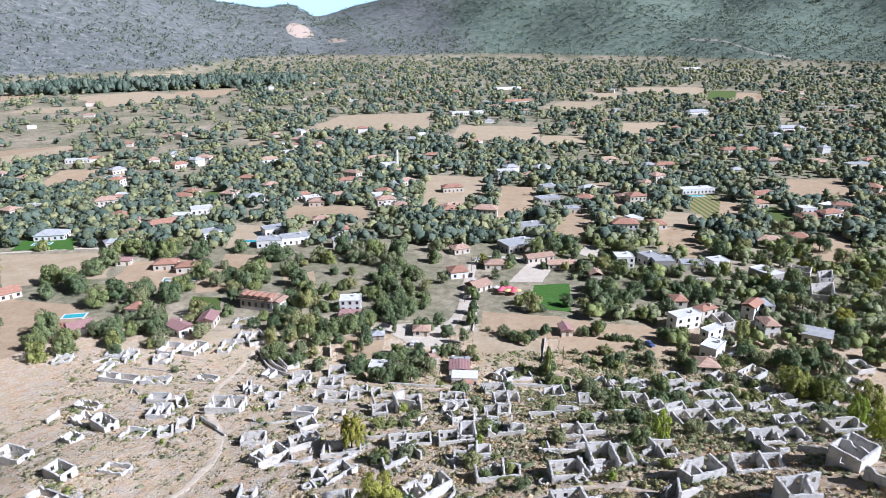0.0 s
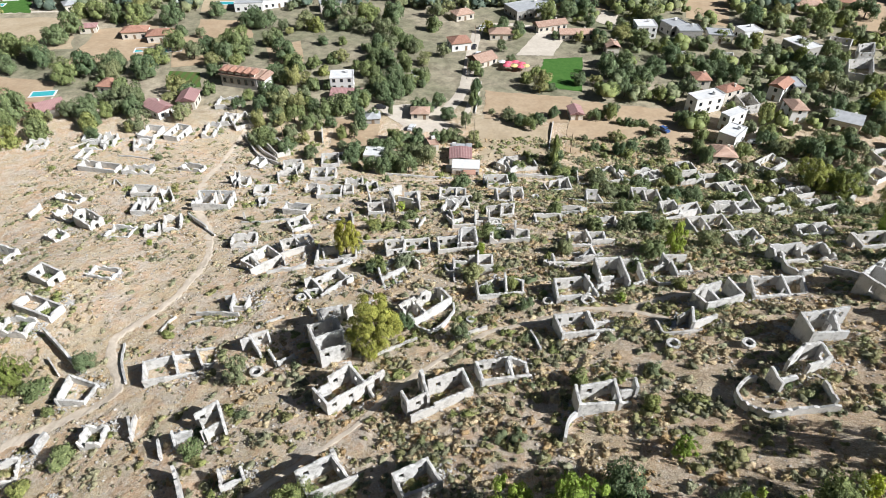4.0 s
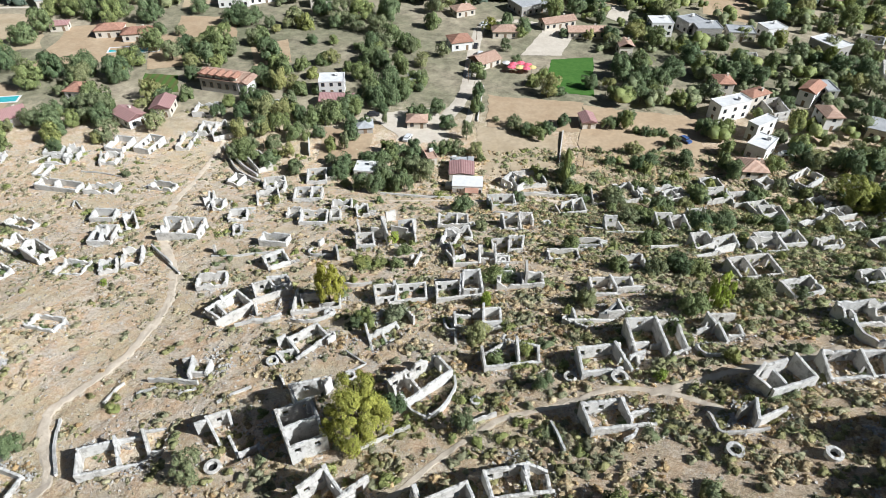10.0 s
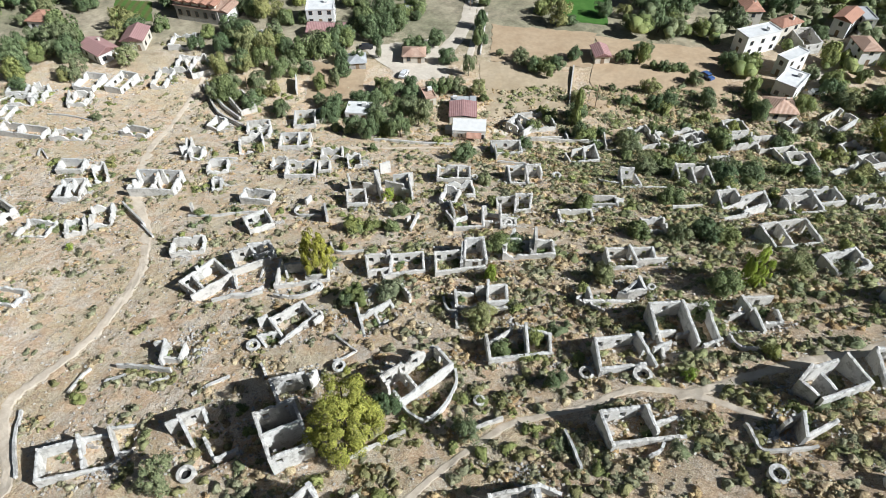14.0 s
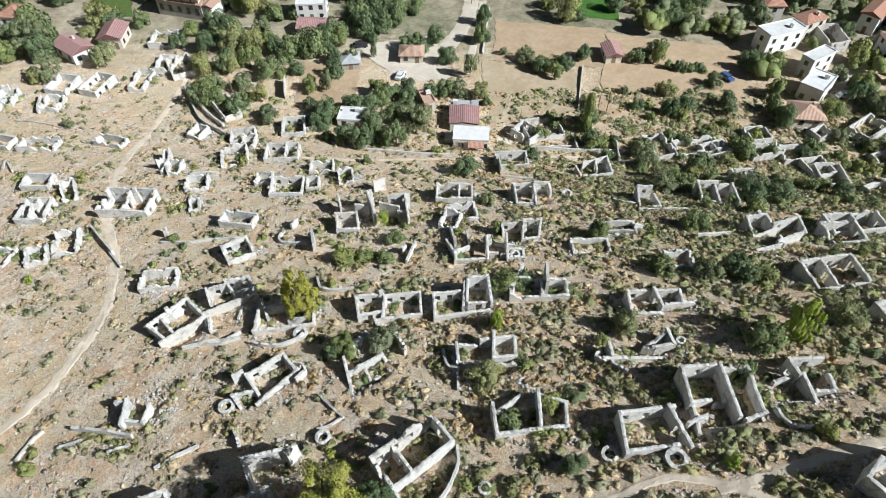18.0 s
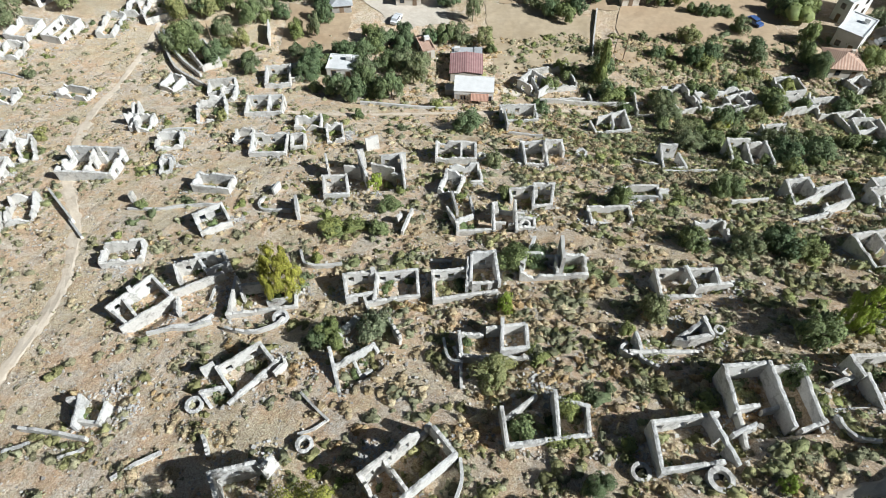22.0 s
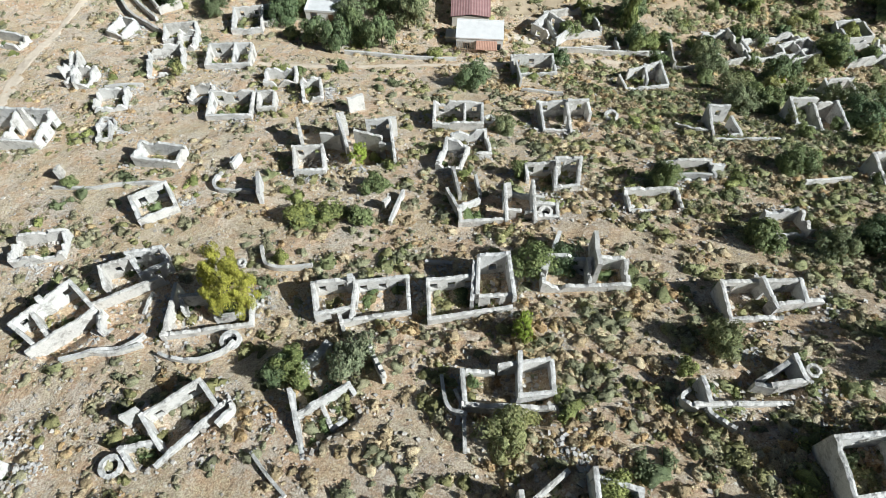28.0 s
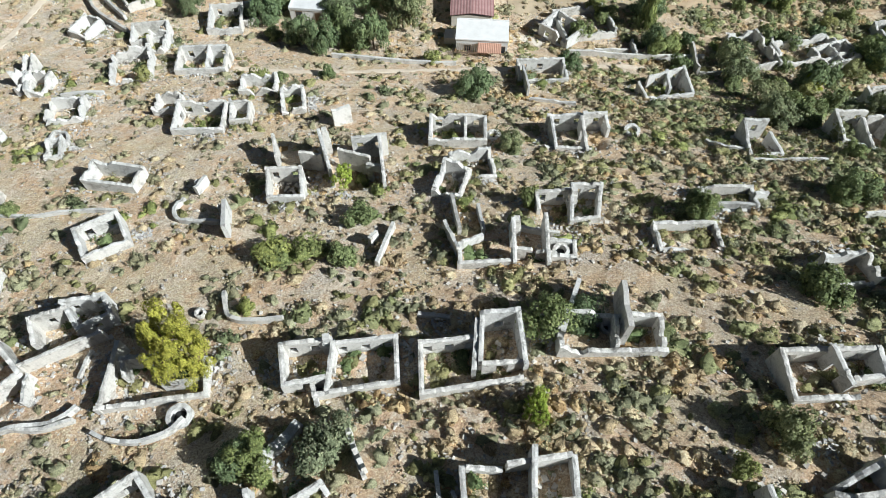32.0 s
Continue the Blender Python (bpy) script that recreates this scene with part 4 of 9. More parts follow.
shell(1, 25.52, [(19.5, -84.9, 28.6, -84.7, 0.0, -0.5, ""), (20.3, -83.0, 20.5, -84.6, 0.4, 0.1, ""), (25.0, -82.8, 27.9, -81.3, -1.1, 0.4, ""), (27.7, -81.3, 28.2, -82.9, 0.6, 0.2, ""), (25.7, -83.4, 28.2, -83.1, 0.1, 0.2, ""), (24.7, -83.2, 25.7, -83.5, -0.6, 0.0, "")], [])
shell(3, 16.35, [(2.2, -61.8, 7.2, -61.5, 0.0, 0.0, ""), (2.2, -59.8, 2.3, -61.8, -0.2, 0.0, ""), (7.2, -57.6, 7.2, -61.6, 0.9, 0.2, "d"), (10.3, -57.0, 10.3, -61.6, 0.8, 0.1, ""), (7.3, -60.1, 10.5, -60.6, -0.1, -0.1, "d"), (10.7, -59.1, 12.9, -59.3, -0.3, -0.3, ""), (12.9, -59.3, 12.8, -60.8, -0.3, -0.4, ""), (10.6, -60.7, 12.8, -60.8, -0.5, -0.5, ""), (2.3, -59.3, 4.3, -58.3, -0.6, -0.8, "")], [(7.6, -57.3)])
shell(5, 14.88, [(13.2, -56.0, 15.8, -55.7, 0.0, 0.0, "d"), (13.7, -51.7, 13.2, -56.0, 0.0, 0.0, ""), (13.7, -51.7, 16.6, -51.7, 0.0, 0.0, "w2"), (16.6, -51.7, 15.8, -55.7, 0.0, 0.0, ""), (10.1, -52.5, 13.2, -52.4, -0.2, 0.0, "w2"), (10.1, -52.5, 10.2, -54.2, -0.2, -0.6, "")], [(13.7, -52.8)])
shell(1, 12.11, [(-17.7, -51.3, -14.1, -51.2, 0.0, 0.0, "w2"), (-18.3, -47.7, -17.7, -51.3, 0.0, 0.0, ""), (-18.4, -47.5, -14.8, -47.3, 0.0, 0.0, "w2"), (-14.8, -47.3, -14.1, -51.2, 0.0, 0.0, "")], [])
shell(3, 34.49, [(47.5, -103.0, 55.4, -102.6, 0.0, 0.0, ""), (48.4, -98.7, 47.5, -103.1, 0.0, 0.0, ""), (48.4, -98.7, 56.6, -98.7, 0.0, 0.0, "w4"), (52.9, -99.1, 52.9, -102.7, 0.7, 0.0, "d"), (56.6, -98.7, 55.6, -102.5, 0.0, 0.0, "")], [])
shell(6, 32.29, [(17.7, -108.8, 25.3, -108.0, 0.0, 0.0, ""), (17.0, -105.4, 17.7, -109.0, 0.3, 0.0, ""), (17.1, -105.2, 22.3, -104.5, 0.0, 0.0, "w3"), (22.0, -104.8, 22.7, -107.3, 0.4, -0.2, ""), (23.0, -106.2, 25.1, -105.5, -0.6, -0.8, "")], [])
shell(8, 29.49, [(18.8, -98.2, 24.1, -97.5, 0.0, 0.0, ""), (18.8, -94.0, 18.8, -98.3, 0.0, 0.0, ""), (18.8, -94.0, 24.7, -93.2, 0.0, 0.0, "w3"), (24.0, -93.4, 25.4, -97.6, 0.5, 0.0, "d"), (26.1, -94.8, 28.1, -94.0, -0.4, -0.6, "")], [])
shell(7, 26.71, [(6.1, -95.0, 13.7, -94.1, 0.0, 0.0, ""), (5.8, -91.5, 6.1, -95.1, 0.0, 0.0, ""), (13.9, -91.6, 13.7, -94.1, 0.0, 0.0, ""), (10.9, -90.1, 10.9, -94.4, 0.6, 0.0, ""), (10.9, -90.5, 14.0, -91.3, 0.3, -0.1, "w1"), (6.0, -92.4, 9.2, -89.9, -0.6, -0.9, "")], [])
shell(6, 31.85, [(5.5, -117.1, 12.2, -116.3, 0.0, 0.0, ""), (4.8, -114.0, 5.6, -117.1, 0.0, 0.0, ""), (4.8, -114.0, 9.7, -113.0, 0.0, 0.0, "w3"), (9.2, -113.7, 9.8, -116.5, 0.5, 0.0, "d"), (11.8, -114.4, 11.9, -116.3, -0.2, 0.0, ""), (9.8, -112.8, 11.8, -113.6, -0.3, -0.6, "")], [(9.5, -113.8)])
shell(12, 18.99, [(-48.6, -107.2, -40.6, -105.5, 0.0, 0.0, ""), (-50.0, -103.3, -48.7, -107.2, 0.0, 0.0, ""), (-50.0, -103.3, -45.2, -101.9, 0.0, 0.0, "w2"), (-45.5, -101.7, -43.6, -105.5, 0.6, 0.1, "d"), (-45.5, -101.6, -42.6, -101.0, -0.5, -0.7, ""), (-41.8, -100.8, -39.6, -104.6, 0.9, 0.1, ""), (-40.0, -103.7, -37.8, -102.9, -0.2, -0.4, ""), (-42.2, -100.1, -39.3, -99.8, -0.6, -0.4, ""), (-40.6, -105.5, -39.6, -104.6, 0.0, 0.0, "")], [])
shell(5, 29.40, [(26.7, -88.5, 31.0, -88.1, 0.0, 0.0, "w1"), (26.7, -88.5, 26.7, -92.7, 0.0, 0.0, ""), (27.0, -92.5, 27.0, -95.8, -0.5, -0.9, ""), (31.0, -88.2, 31.4, -94.2, 0.2, 0.0, ""), (27.3, -92.2, 29.2, -91.9, -0.9, -1.1, ""), (29.7, -92.4, 31.3, -92.0, -1.2, -1.0, ""), (31.7, -88.5, 33.9, -88.4, -0.2, 0.0, "w1"), (34.0, -88.3, 34.0, -93.9, 0.0, 0.0, ""), (32.2, -94.5, 34.3, -93.8, -0.3, -0.2, "")], [])
shell(3, 29.30, [(39.3, -87.4, 42.9, -87.1, 0.0, -0.2, "w1"), (38.6, -87.8, 39.2, -89.5, 0.8, 0.4, "w1"), (39.7, -89.5, 40.0, -92.6, 0.3, 0.0, ""), (35.9, -92.6, 41.4, -92.4, -0.6, -0.5, ""), (36.9, -89.8, 38.5, -89.4, -0.8, -0.3, ""), (42.9, -89.1, 42.8, -91.2, -0.3, -0.3, ""), (41.0, -91.1, 42.7, -91.2, -0.4, -0.3, "")], [])
shell(36, 20.30, [(-24.5, -84.2, -20.3, -81.2, 0.0, 0.2, "w2"), (-20.3, -81.2, -18.3, -83.5, 0.2, 0.0, ""), (-18.3, -83.5, -22.4, -88.1, 0.0, -0.2, ""), (-24.5, -84.2, -22.5, -86.7, 0.0, -0.2, "d"), (-25.8, -86.8, -22.9, -86.2, -0.4, -0.3, "d"), (-25.8, -86.8, -24.5, -88.3, -0.4, -0.7, ""), (-26.1, -84.3, -25.1, -83.8, 0.2, 0.3, "")], [])
shell(32, 21.30, [(-11.4, -84.3, -7.4, -81.9, 0.0, 0.2, ""), (-12.2, -82.5, -10.5, -88.0, 0.4, -0.2, ""), (-10.5, -87.9, -8.6, -86.6, -0.3, -0.4, ""), (-9.8, -83.0, -8.6, -85.3, -0.7, -0.8, ""), (-8.6, -85.3, -7.6, -84.6, -0.8, -0.9, ""), (-7.4, -81.9, -7.0, -82.4, 0.2, -0.4, "")], [])
shell(25, 27.54, [(-21.4, -103.0, -16.9, -100.9, 0.0, 0.0, "w2"), (-21.4, -103.0, -18.6, -108.4, 0.0, 0.0, ""), (-20.1, -105.6, -15.9, -103.8, 0.0, 0.0, ""), (-17.2, -101.2, -14.5, -106.6, 0.0, 0.0, "w1"), (-18.6, -108.4, -14.5, -106.5, 0.0, 0.0, "w2")], [(-17.4, -101.6)])
shell(15, 25.14, [(-21.1, -97.1, -17.1, -96.2, 0.0, 0.3, "w1"), (-21.1, -97.1, -19.2, -100.8, 0.0, 0.0, ""), (-16.4, -96.6, -15.8, -95.5, 0.5, -0.5, "")], [])
shell(20, 22.53, [(-32.2, -100.7, -29.5, -99.6, 0.3, 0.2, "w1"), (-32.2, -100.7, -29.9, -103.8, 0.3, -0.5, ""), (-29.5, -99.6, -29.0, -100.7, 0.2, -0.6, ""), (-28.5, -103.3, -26.8, -105.8, -0.5, -0.7, ""), (-26.4, -105.9, -24.1, -105.0, -0.2, 0.2, ""), (-24.1, -105.0, -23.5, -106.2, 0.2, -0.6, ""), (-33.4, -101.6, -32.2, -101.2, 0.0, 0.3, "")], [])
shell(18, 35.06, [(39.5, -105.3, 45.4, -103.3, 0.0, 0.0, ""), (44.3, -100.0, 45.4, -103.3, 0.3, 0.0, ""), (38.2, -102.9, 39.9, -101.3, -0.2, 0.2, ""), (39.9, -101.5, 42.7, -100.8, -0.1, 0.3, ""), (38.2, -102.9, 39.4, -104.5, -0.2, -0.5, ""), (40.7, -102.3, 41.5, -103.9, 0.0, -0.4, "")], [])
shell(-15, 35.80, [(36.2, -107.5, 35.8, -109.7, 0.4, 0.0, ""), (35.9, -109.6, 39.8, -107.8, -0.3, -0.6, ""), (34.5, -108.1, 36.2, -107.4, -0.6, 0.2, "")], [])
shell(35, 28.32, [(-16.1, -118.5, -10.2, -114.2, 0.0, 0.0, "w3"), (-18.4, -115.9, -16.1, -118.5, 0.0, 0.0, "w1"), (-18.2, -116.1, -16.4, -114.9, -0.4, -0.3, ""), (-16.4, -114.2, -13.7, -111.9, 0.4, 0.6, "w2"), (-13.7, -111.9, -11.3, -114.7, 0.5, 0.1, "w1"), (-11.2, -114.5, -8.7, -112.6, -0.2, 0.0, "d"), (-10.7, -114.9, -9.7, -116.5, -0.8, -1.3, "")], [(-13.7, -111.7)])
shell(25, 31.81, [(-1.8, -117.5, 2.8, -115.4, 0.3, 0.3, "w2"), (-5.4, -119.4, -4.6, -120.9, 0.3, 0.2, "w1"), (-4.6, -120.9, -2.1, -119.5, 0.2, 0.2, "w1"), (-2.8, -116.7, -1.9, -119.9, 0.7, 0.2, "d"), (2.8, -115.4, 4.0, -118.5, 0.3, 0.0, ""), (-0.9, -120.8, 4.0, -118.5, -0.3, 0.0, ""), (-4.0, -122.3, -0.7, -120.8, -0.8, -0.8, "")], [(-2.9, -116.1)])
shell(11, 36.89, [(17.7, -122.1, 21.9, -121.3, 0.0, 0.2, "w2"), (16.9, -122.1, 17.0, -124.8, 0.0, -0.1, ""), (17.0, -124.8, 23.3, -124.2, -0.1, -0.4, ""), (21.9, -121.4, 22.0, -124.5, 0.3, 0.0, "d"), (22.7, -122.5, 24.0, -122.2, -0.4, -0.5, ""), (24.6, -121.1, 24.6, -122.3, 0.3, 0.2, "")], [])
shell(10, 41.26, [(45.4, -119.1, 47.7, -118.7, 0.2, 0.2, ""), (47.7, -118.7, 47.9, -121.0, 0.2, 0.0, "w1"), (45.0, -122.0, 47.9, -121.0, -0.2, 0.0, ""), (42.9, -121.1, 45.4, -119.1, -0.3, 0.2, "w1")], [])
shell(3, 40.92, [(40.1, -122.6, 40.4, -124.8, 0.3, 0.1, ""), (41.3, -123.4, 43.2, -122.9, -0.8, -0.9, "")], [])
shell(8, 40.87, [(48.0, -113.0, 54.6, -111.9, 0.0, 0.0, "w3"), (47.9, -113.0, 48.0, -116.4, 0.0, 0.0, ""), (48.6, -115.8, 53.1, -115.5, -0.8, -0.8, ""), (52.1, -113.1, 51.8, -115.5, 0.2, -0.5, "d")], [(52.3, -113.1)])
shell(-19, 15.99, [(-63.4, -103.7, -58.1, -105.6, 0.0, 0.0, ""), (-63.4, -108.7, -63.4, -103.7, 0.0, 0.0, ""), (-63.5, -108.6, -58.7, -109.1, -0.1, -0.1, ""), (-58.7, -109.1, -57.9, -105.7, -0.1, 0.0, "")], [])
shell(41, 24.01, [(-35.8, -117.5, -33.1, -115.4, 0.2, 0.5, "w2"), (-33.1, -115.4, -30.9, -119.7, 0.5, -0.3, ""), (-34.3, -119.9, -32.1, -118.3, -0.5, -0.4, ""), (-35.0, -118.0, -33.7, -120.0, -0.3, -0.6, ""), (-38.6, -120.1, -36.2, -119.3, -1.0, -1.0, ""), (-38.6, -119.9, -37.7, -121.6, -0.6, -1.2, "")], [])
shell(30, 30.14, [(-18.0, -130.1, -13.9, -127.9, 0.0, 0.3, "w2"), (-18.0, -130.1, -16.1, -133.0, 0.0, 0.0, ""), (-13.9, -127.9, -11.6, -130.6, 0.4, 0.0, "w1"), (-16.1, -133.0, -10.5, -130.5, -0.1, -0.2, "")], [(-13.8, -127.5)])
shell(28, 33.35, [(-5.7, -132.2, -1.8, -130.4, -0.1, 0.3, "w2"), (-5.7, -132.3, -4.4, -135.0, 0.0, 0.0, ""), (-1.8, -130.4, -0.1, -133.1, 0.3, 0.0, ""), (-4.4, -134.9, -0.1, -133.2, -0.2, -0.1, "")], [])
shell(24, 29.31, [(-23.0, -135.9, -18.2, -133.8, 0.0, 0.0, "w1"), (-23.0, -135.9, -21.3, -138.8, 0.0, 0.0, ""), (-18.2, -133.8, -16.4, -137.1, 0.0, -0.2, "w1"), (-19.6, -138.8, -16.4, -137.1, -0.2, -0.2, "")], [])
shell(23, 25.50, [(-28.6, -129.3, -26.2, -128.1, -0.2, -0.4, ""), (-29.5, -127.1, -28.6, -129.3, 0.0, -0.2, ""), (-26.7, -126.6, -25.9, -128.1, -0.3, -0.4, "")], [])
shell(9, 11.60, [(-9.5, -42.8, -5.9, -42.5, 0.2, 0.5, "w2"), (-6.5, -43.0, -5.6, -49.1, 0.6, 0.3, ""), (-13.3, -42.3, -11.7, -47.1, 0.9, 0.3, ""), (-15.3, -44.5, -13.1, -44.7, -0.3, -0.3, ""), (-10.9, -44.4, -7.6, -45.5, 0.1, 0.2, ""), (-18.7, -42.1, -17.9, -45.1, -0.2, -0.3, ""), (-7.6, -46.2, -6.1, -46.6, -0.2, -0.2, "d")], [(-12.8, -41.9)])
shell(3, 9.15, [(13.4, -36.7, 20.3, -36.4, 0.0, 0.1, "w3"), (13.7, -37.2, 13.9, -41.7, 0.0, -0.2, ""), (17.3, -37.2, 17.5, -42.0, 0.3, -0.2, "d"), (12.8, -41.2, 17.9, -41.6, -0.5, -0.6, ""), (20.3, -36.4, 20.6, -38.1, 0.0, -0.7, "")], [(17.7, -36.9)])
shell(19, 1.23, [(30.4, -21.4, 35.6, -19.8, 0.0, 0.2, "w2"), (28.6, -22.9, 29.3, -25.5, 0.1, -0.2, ""), (29.3, -25.3, 35.9, -24.6, -0.4, -0.3, ""), (35.6, -19.7, 36.1, -24.4, 0.3, -0.2, ""), (33.0, -20.4, 33.0, -23.5, 0.2, -0.2, "d")], [])
shell(0, 9.18, [(36.8, -37.7, 39.5, -37.6, 0.3, 0.2, "w1"), (36.7, -37.7, 36.2, -42.9, 0.3, 0.0, ""), (36.4, -42.8, 40.2, -42.2, -0.4, -0.5, ""), (39.5, -39.4, 40.2, -42.3, -0.1, -0.4, "")], [])
shell(0, 8.02, [(49.3, -35.0, 53.1, -34.8, 0.2, 0.0, "w2"), (49.1, -35.1, 48.9, -39.3, 0.3, 0.0, ""), (52.2, -36.1, 52.0, -40.7, 0.0, -0.2, ""), (55.6, -35.5, 55.8, -40.1, 0.1, -0.3, ""), (49.4, -39.2, 53.2, -40.6, -0.5, -0.6, ""), (53.2, -35.7, 55.8, -35.4, -0.1, 0.1, "")], [])
shell(8, 15.57, [(50.6, -51.7, 53.8, -51.3, 0.1, 0.3, "w1"), (50.5, -51.8, 50.3, -56.2, 0.2, 0.0, "w1"), (53.8, -51.4, 54.4, -53.5, 0.2, -0.1, ""), (54.5, -53.3, 59.1, -51.9, 0.0, 0.1, "w2"), (59.1, -51.9, 59.2, -55.0, 0.1, -0.2, ""), (50.5, -56.0, 55.1, -53.9, -0.3, -0.4, "")], [(52.6, -51.2)])
shell(24, 17.59, [(52.5, -59.0, 57.1, -56.9, 0.0, 0.0, ""), (48.7, -60.6, 52.9, -59.5, -0.2, -0.2, ""), (53.0, -58.2, 53.2, -59.6, 0.2, -0.1, "")], [])
shell(-5, -0.72, [(62.5, -22.1, 62.5, -25.3, 0.5, 0.1, ""), (63.3, -25.3, 70.3, -26.0, -0.2, -0.3, ""), (66.5, -22.2, 67.2, -24.5, 0.3, 0.0, ""), (63.9, -21.4, 67.6, -21.0, -0.2, 0.0, "w1")], [])
shell(41, 16.43, [(-38.9, -76.8, -33.8, -72.4, -0.1, 0.0, ""), (-41.5, -74.0, -37.2, -69.3, 0.0, 0.1, "w3"), (-41.5, -74.0, -38.8, -75.9, 0.0, -0.1, "w1"), (-37.2, -69.3, -33.8, -72.4, 0.1, 0.0, ""), (-39.8, -72.8, -37.6, -75.1, 0.0, -0.2, "d"), (-33.7, -72.6, -33.1, -74.6, -0.7, -0.9, "")], [(-39.3, -71.5)])
shell(27, 16.16, [(-34.2, -71.6, -28.4, -68.6, -0.1, 0.0, ""), (-34.8, -67.5, -32.0, -66.5, 0.1, 0.3, "w1"), (-34.8, -67.5, -33.9, -69.5, 0.1, -0.3, ""), (-32.3, -66.0, -30.4, -68.3, 0.4, -0.1, "d"), (-32.4, -65.9, -29.1, -65.1, 0.3, 0.2, "w2"), (-29.1, -65.1, -28.0, -66.8, 0.2, 0.0, ""), (-30.4, -68.1, -28.0, -66.8, -0.1, 0.0, "w1")], [])
shell(5, 18.89, [(-39.2, -86.9, -39.0, -90.0, 0.0, -0.1, ""), (-36.2, -87.6, -36.4, -89.7, -0.1, -0.2, ""), (-38.6, -89.4, -36.6, -89.6, -0.6, -0.6, ""), (-40.7, -87.0, -39.3, -86.8, -0.5, 0.0, ""), (-34.8, -88.0, -34.8, -89.4, -0.8, -0.9, "")], [])
# roofless stone houses among the gardens of the village
shell(-18, -1.04, [(156.2, 58.9, 164.0, 55.7, -0.2, 0.0, "w2"), (164.0, 55.7, 172.3, 71.7, 0.0, 0.1, ""), (172.2, 71.5, 162.1, 70.6, 0.2, -0.1, "w2"), (161.9, 70.3, 156.0, 58.7, 0.0, -0.1, "")], [])
shell(-28, -1.14, [(162.1, 88.9, 169.1, 84.4, -0.2, 0.0, "w2"), (169.1, 84.4, 174.1, 91.7, 0.0, 0.1, ""), (174.0, 91.5, 166.7, 95.7, 0.2, -0.1, "w2"), (166.6, 95.5, 162.0, 88.7, 0.0, -0.1, "")], [])
shell(0, -1.17, [(170.0, 78.4, 176.1, 78.0, -0.2, 0.0, "w2"), (176.1, 78.0, 181.6, 88.4, 0.0, 0.1, ""), (181.5, 88.2, 174.5, 87.1, 0.2, -0.1, "w2"), (174.4, 86.9, 169.9, 78.2, 0.0, -0.1, "")], [])
shell(17, -1.94, [(106.9, 31.8, 112.2, 33.1, -0.2, 0.0, "w2"), (112.2, 33.1, 112.3, 42.3, 0.0, 0.1, ""), (112.2, 42.1, 106.3, 41.4, 0.2, -0.1, "w2"), (106.2, 41.2, 106.8, 31.6, 0.0, -0.1, "")], [])
shell(10, -1.79, [(112.2, 72.1, 117.0, 72.6, -0.2, 0.0, "w2"), (117.0, 72.6, 118.5, 78.7, 0.0, 0.1, ""), (118.4, 78.5, 114.2, 79.2, 0.2, -0.1, "w2"), (114.1, 78.9, 112.1, 71.9, 0.0, -0.1, "")], [])
shell(0, -1.99, [(95.2, 74.0, 99.3, 73.6, -0.2, 0.0, "w2"), (99.3, 73.6, 100.8, 79.7, 0.0, 0.1, ""), (100.7, 79.5, 96.6, 80.8, 0.2, -0.1, "w2"), (96.5, 80.6, 95.2, 73.8, 0.0, -0.1, "")], [])


# ---- ground sheet, sunk to the floors inside the houses ----


def lay(x, y):
    """Height of the ground with the house floors dug into the slope."""
    x, y = np.asarray(x, float), np.asarray(y, float)
    z = height(x, y) + relief(x, y)
    for rx, ry, rot, length, depth, floor in FLOORS:
        near = (np.abs(x - rx) < length + depth) & (np.abs(y - ry) < length + depth)
        if not near.any():
            continue
        c, s = math.cos(radians(rot)), math.sin(radians(rot))
        u, w = (x - rx) * c + (y - ry) * s, -(x - rx) * s + (y - ry) * c
        edge = np.minimum(length / 2 - np.abs(u), depth / 2 - np.abs(w))
        k = np.clip((edge - 0.25) / 0.55, 0, 1)
        z = z + k * np.minimum(0, floor + 0.5 * relief(x * 1.7, y * 1.7) - z)
    return z


gx = steps(-125, 125, 0.5, -3600, 3600, 1.09)
gy = steps(-150, 20, 0.5, -700, 4800, 1.05)
GX, GY = np.meshgrid(gx, gy)
GZ = lay(GX, GY)
ground = new("ground", mesh_from("ground", np.stack([GX, GY, GZ], -1).reshape(-1, 3), grid_faces(len(gx), len(gy)), GROUND))
ground.data.polygons.foreach_set("use_smooth", np.ones(len(ground.data.polygons), bool))
tagged(ground, "dry stony hillside, valley floor and scrub mountains", "ground", kind="structure")



# ---- paths ----
PATH_LINES = []


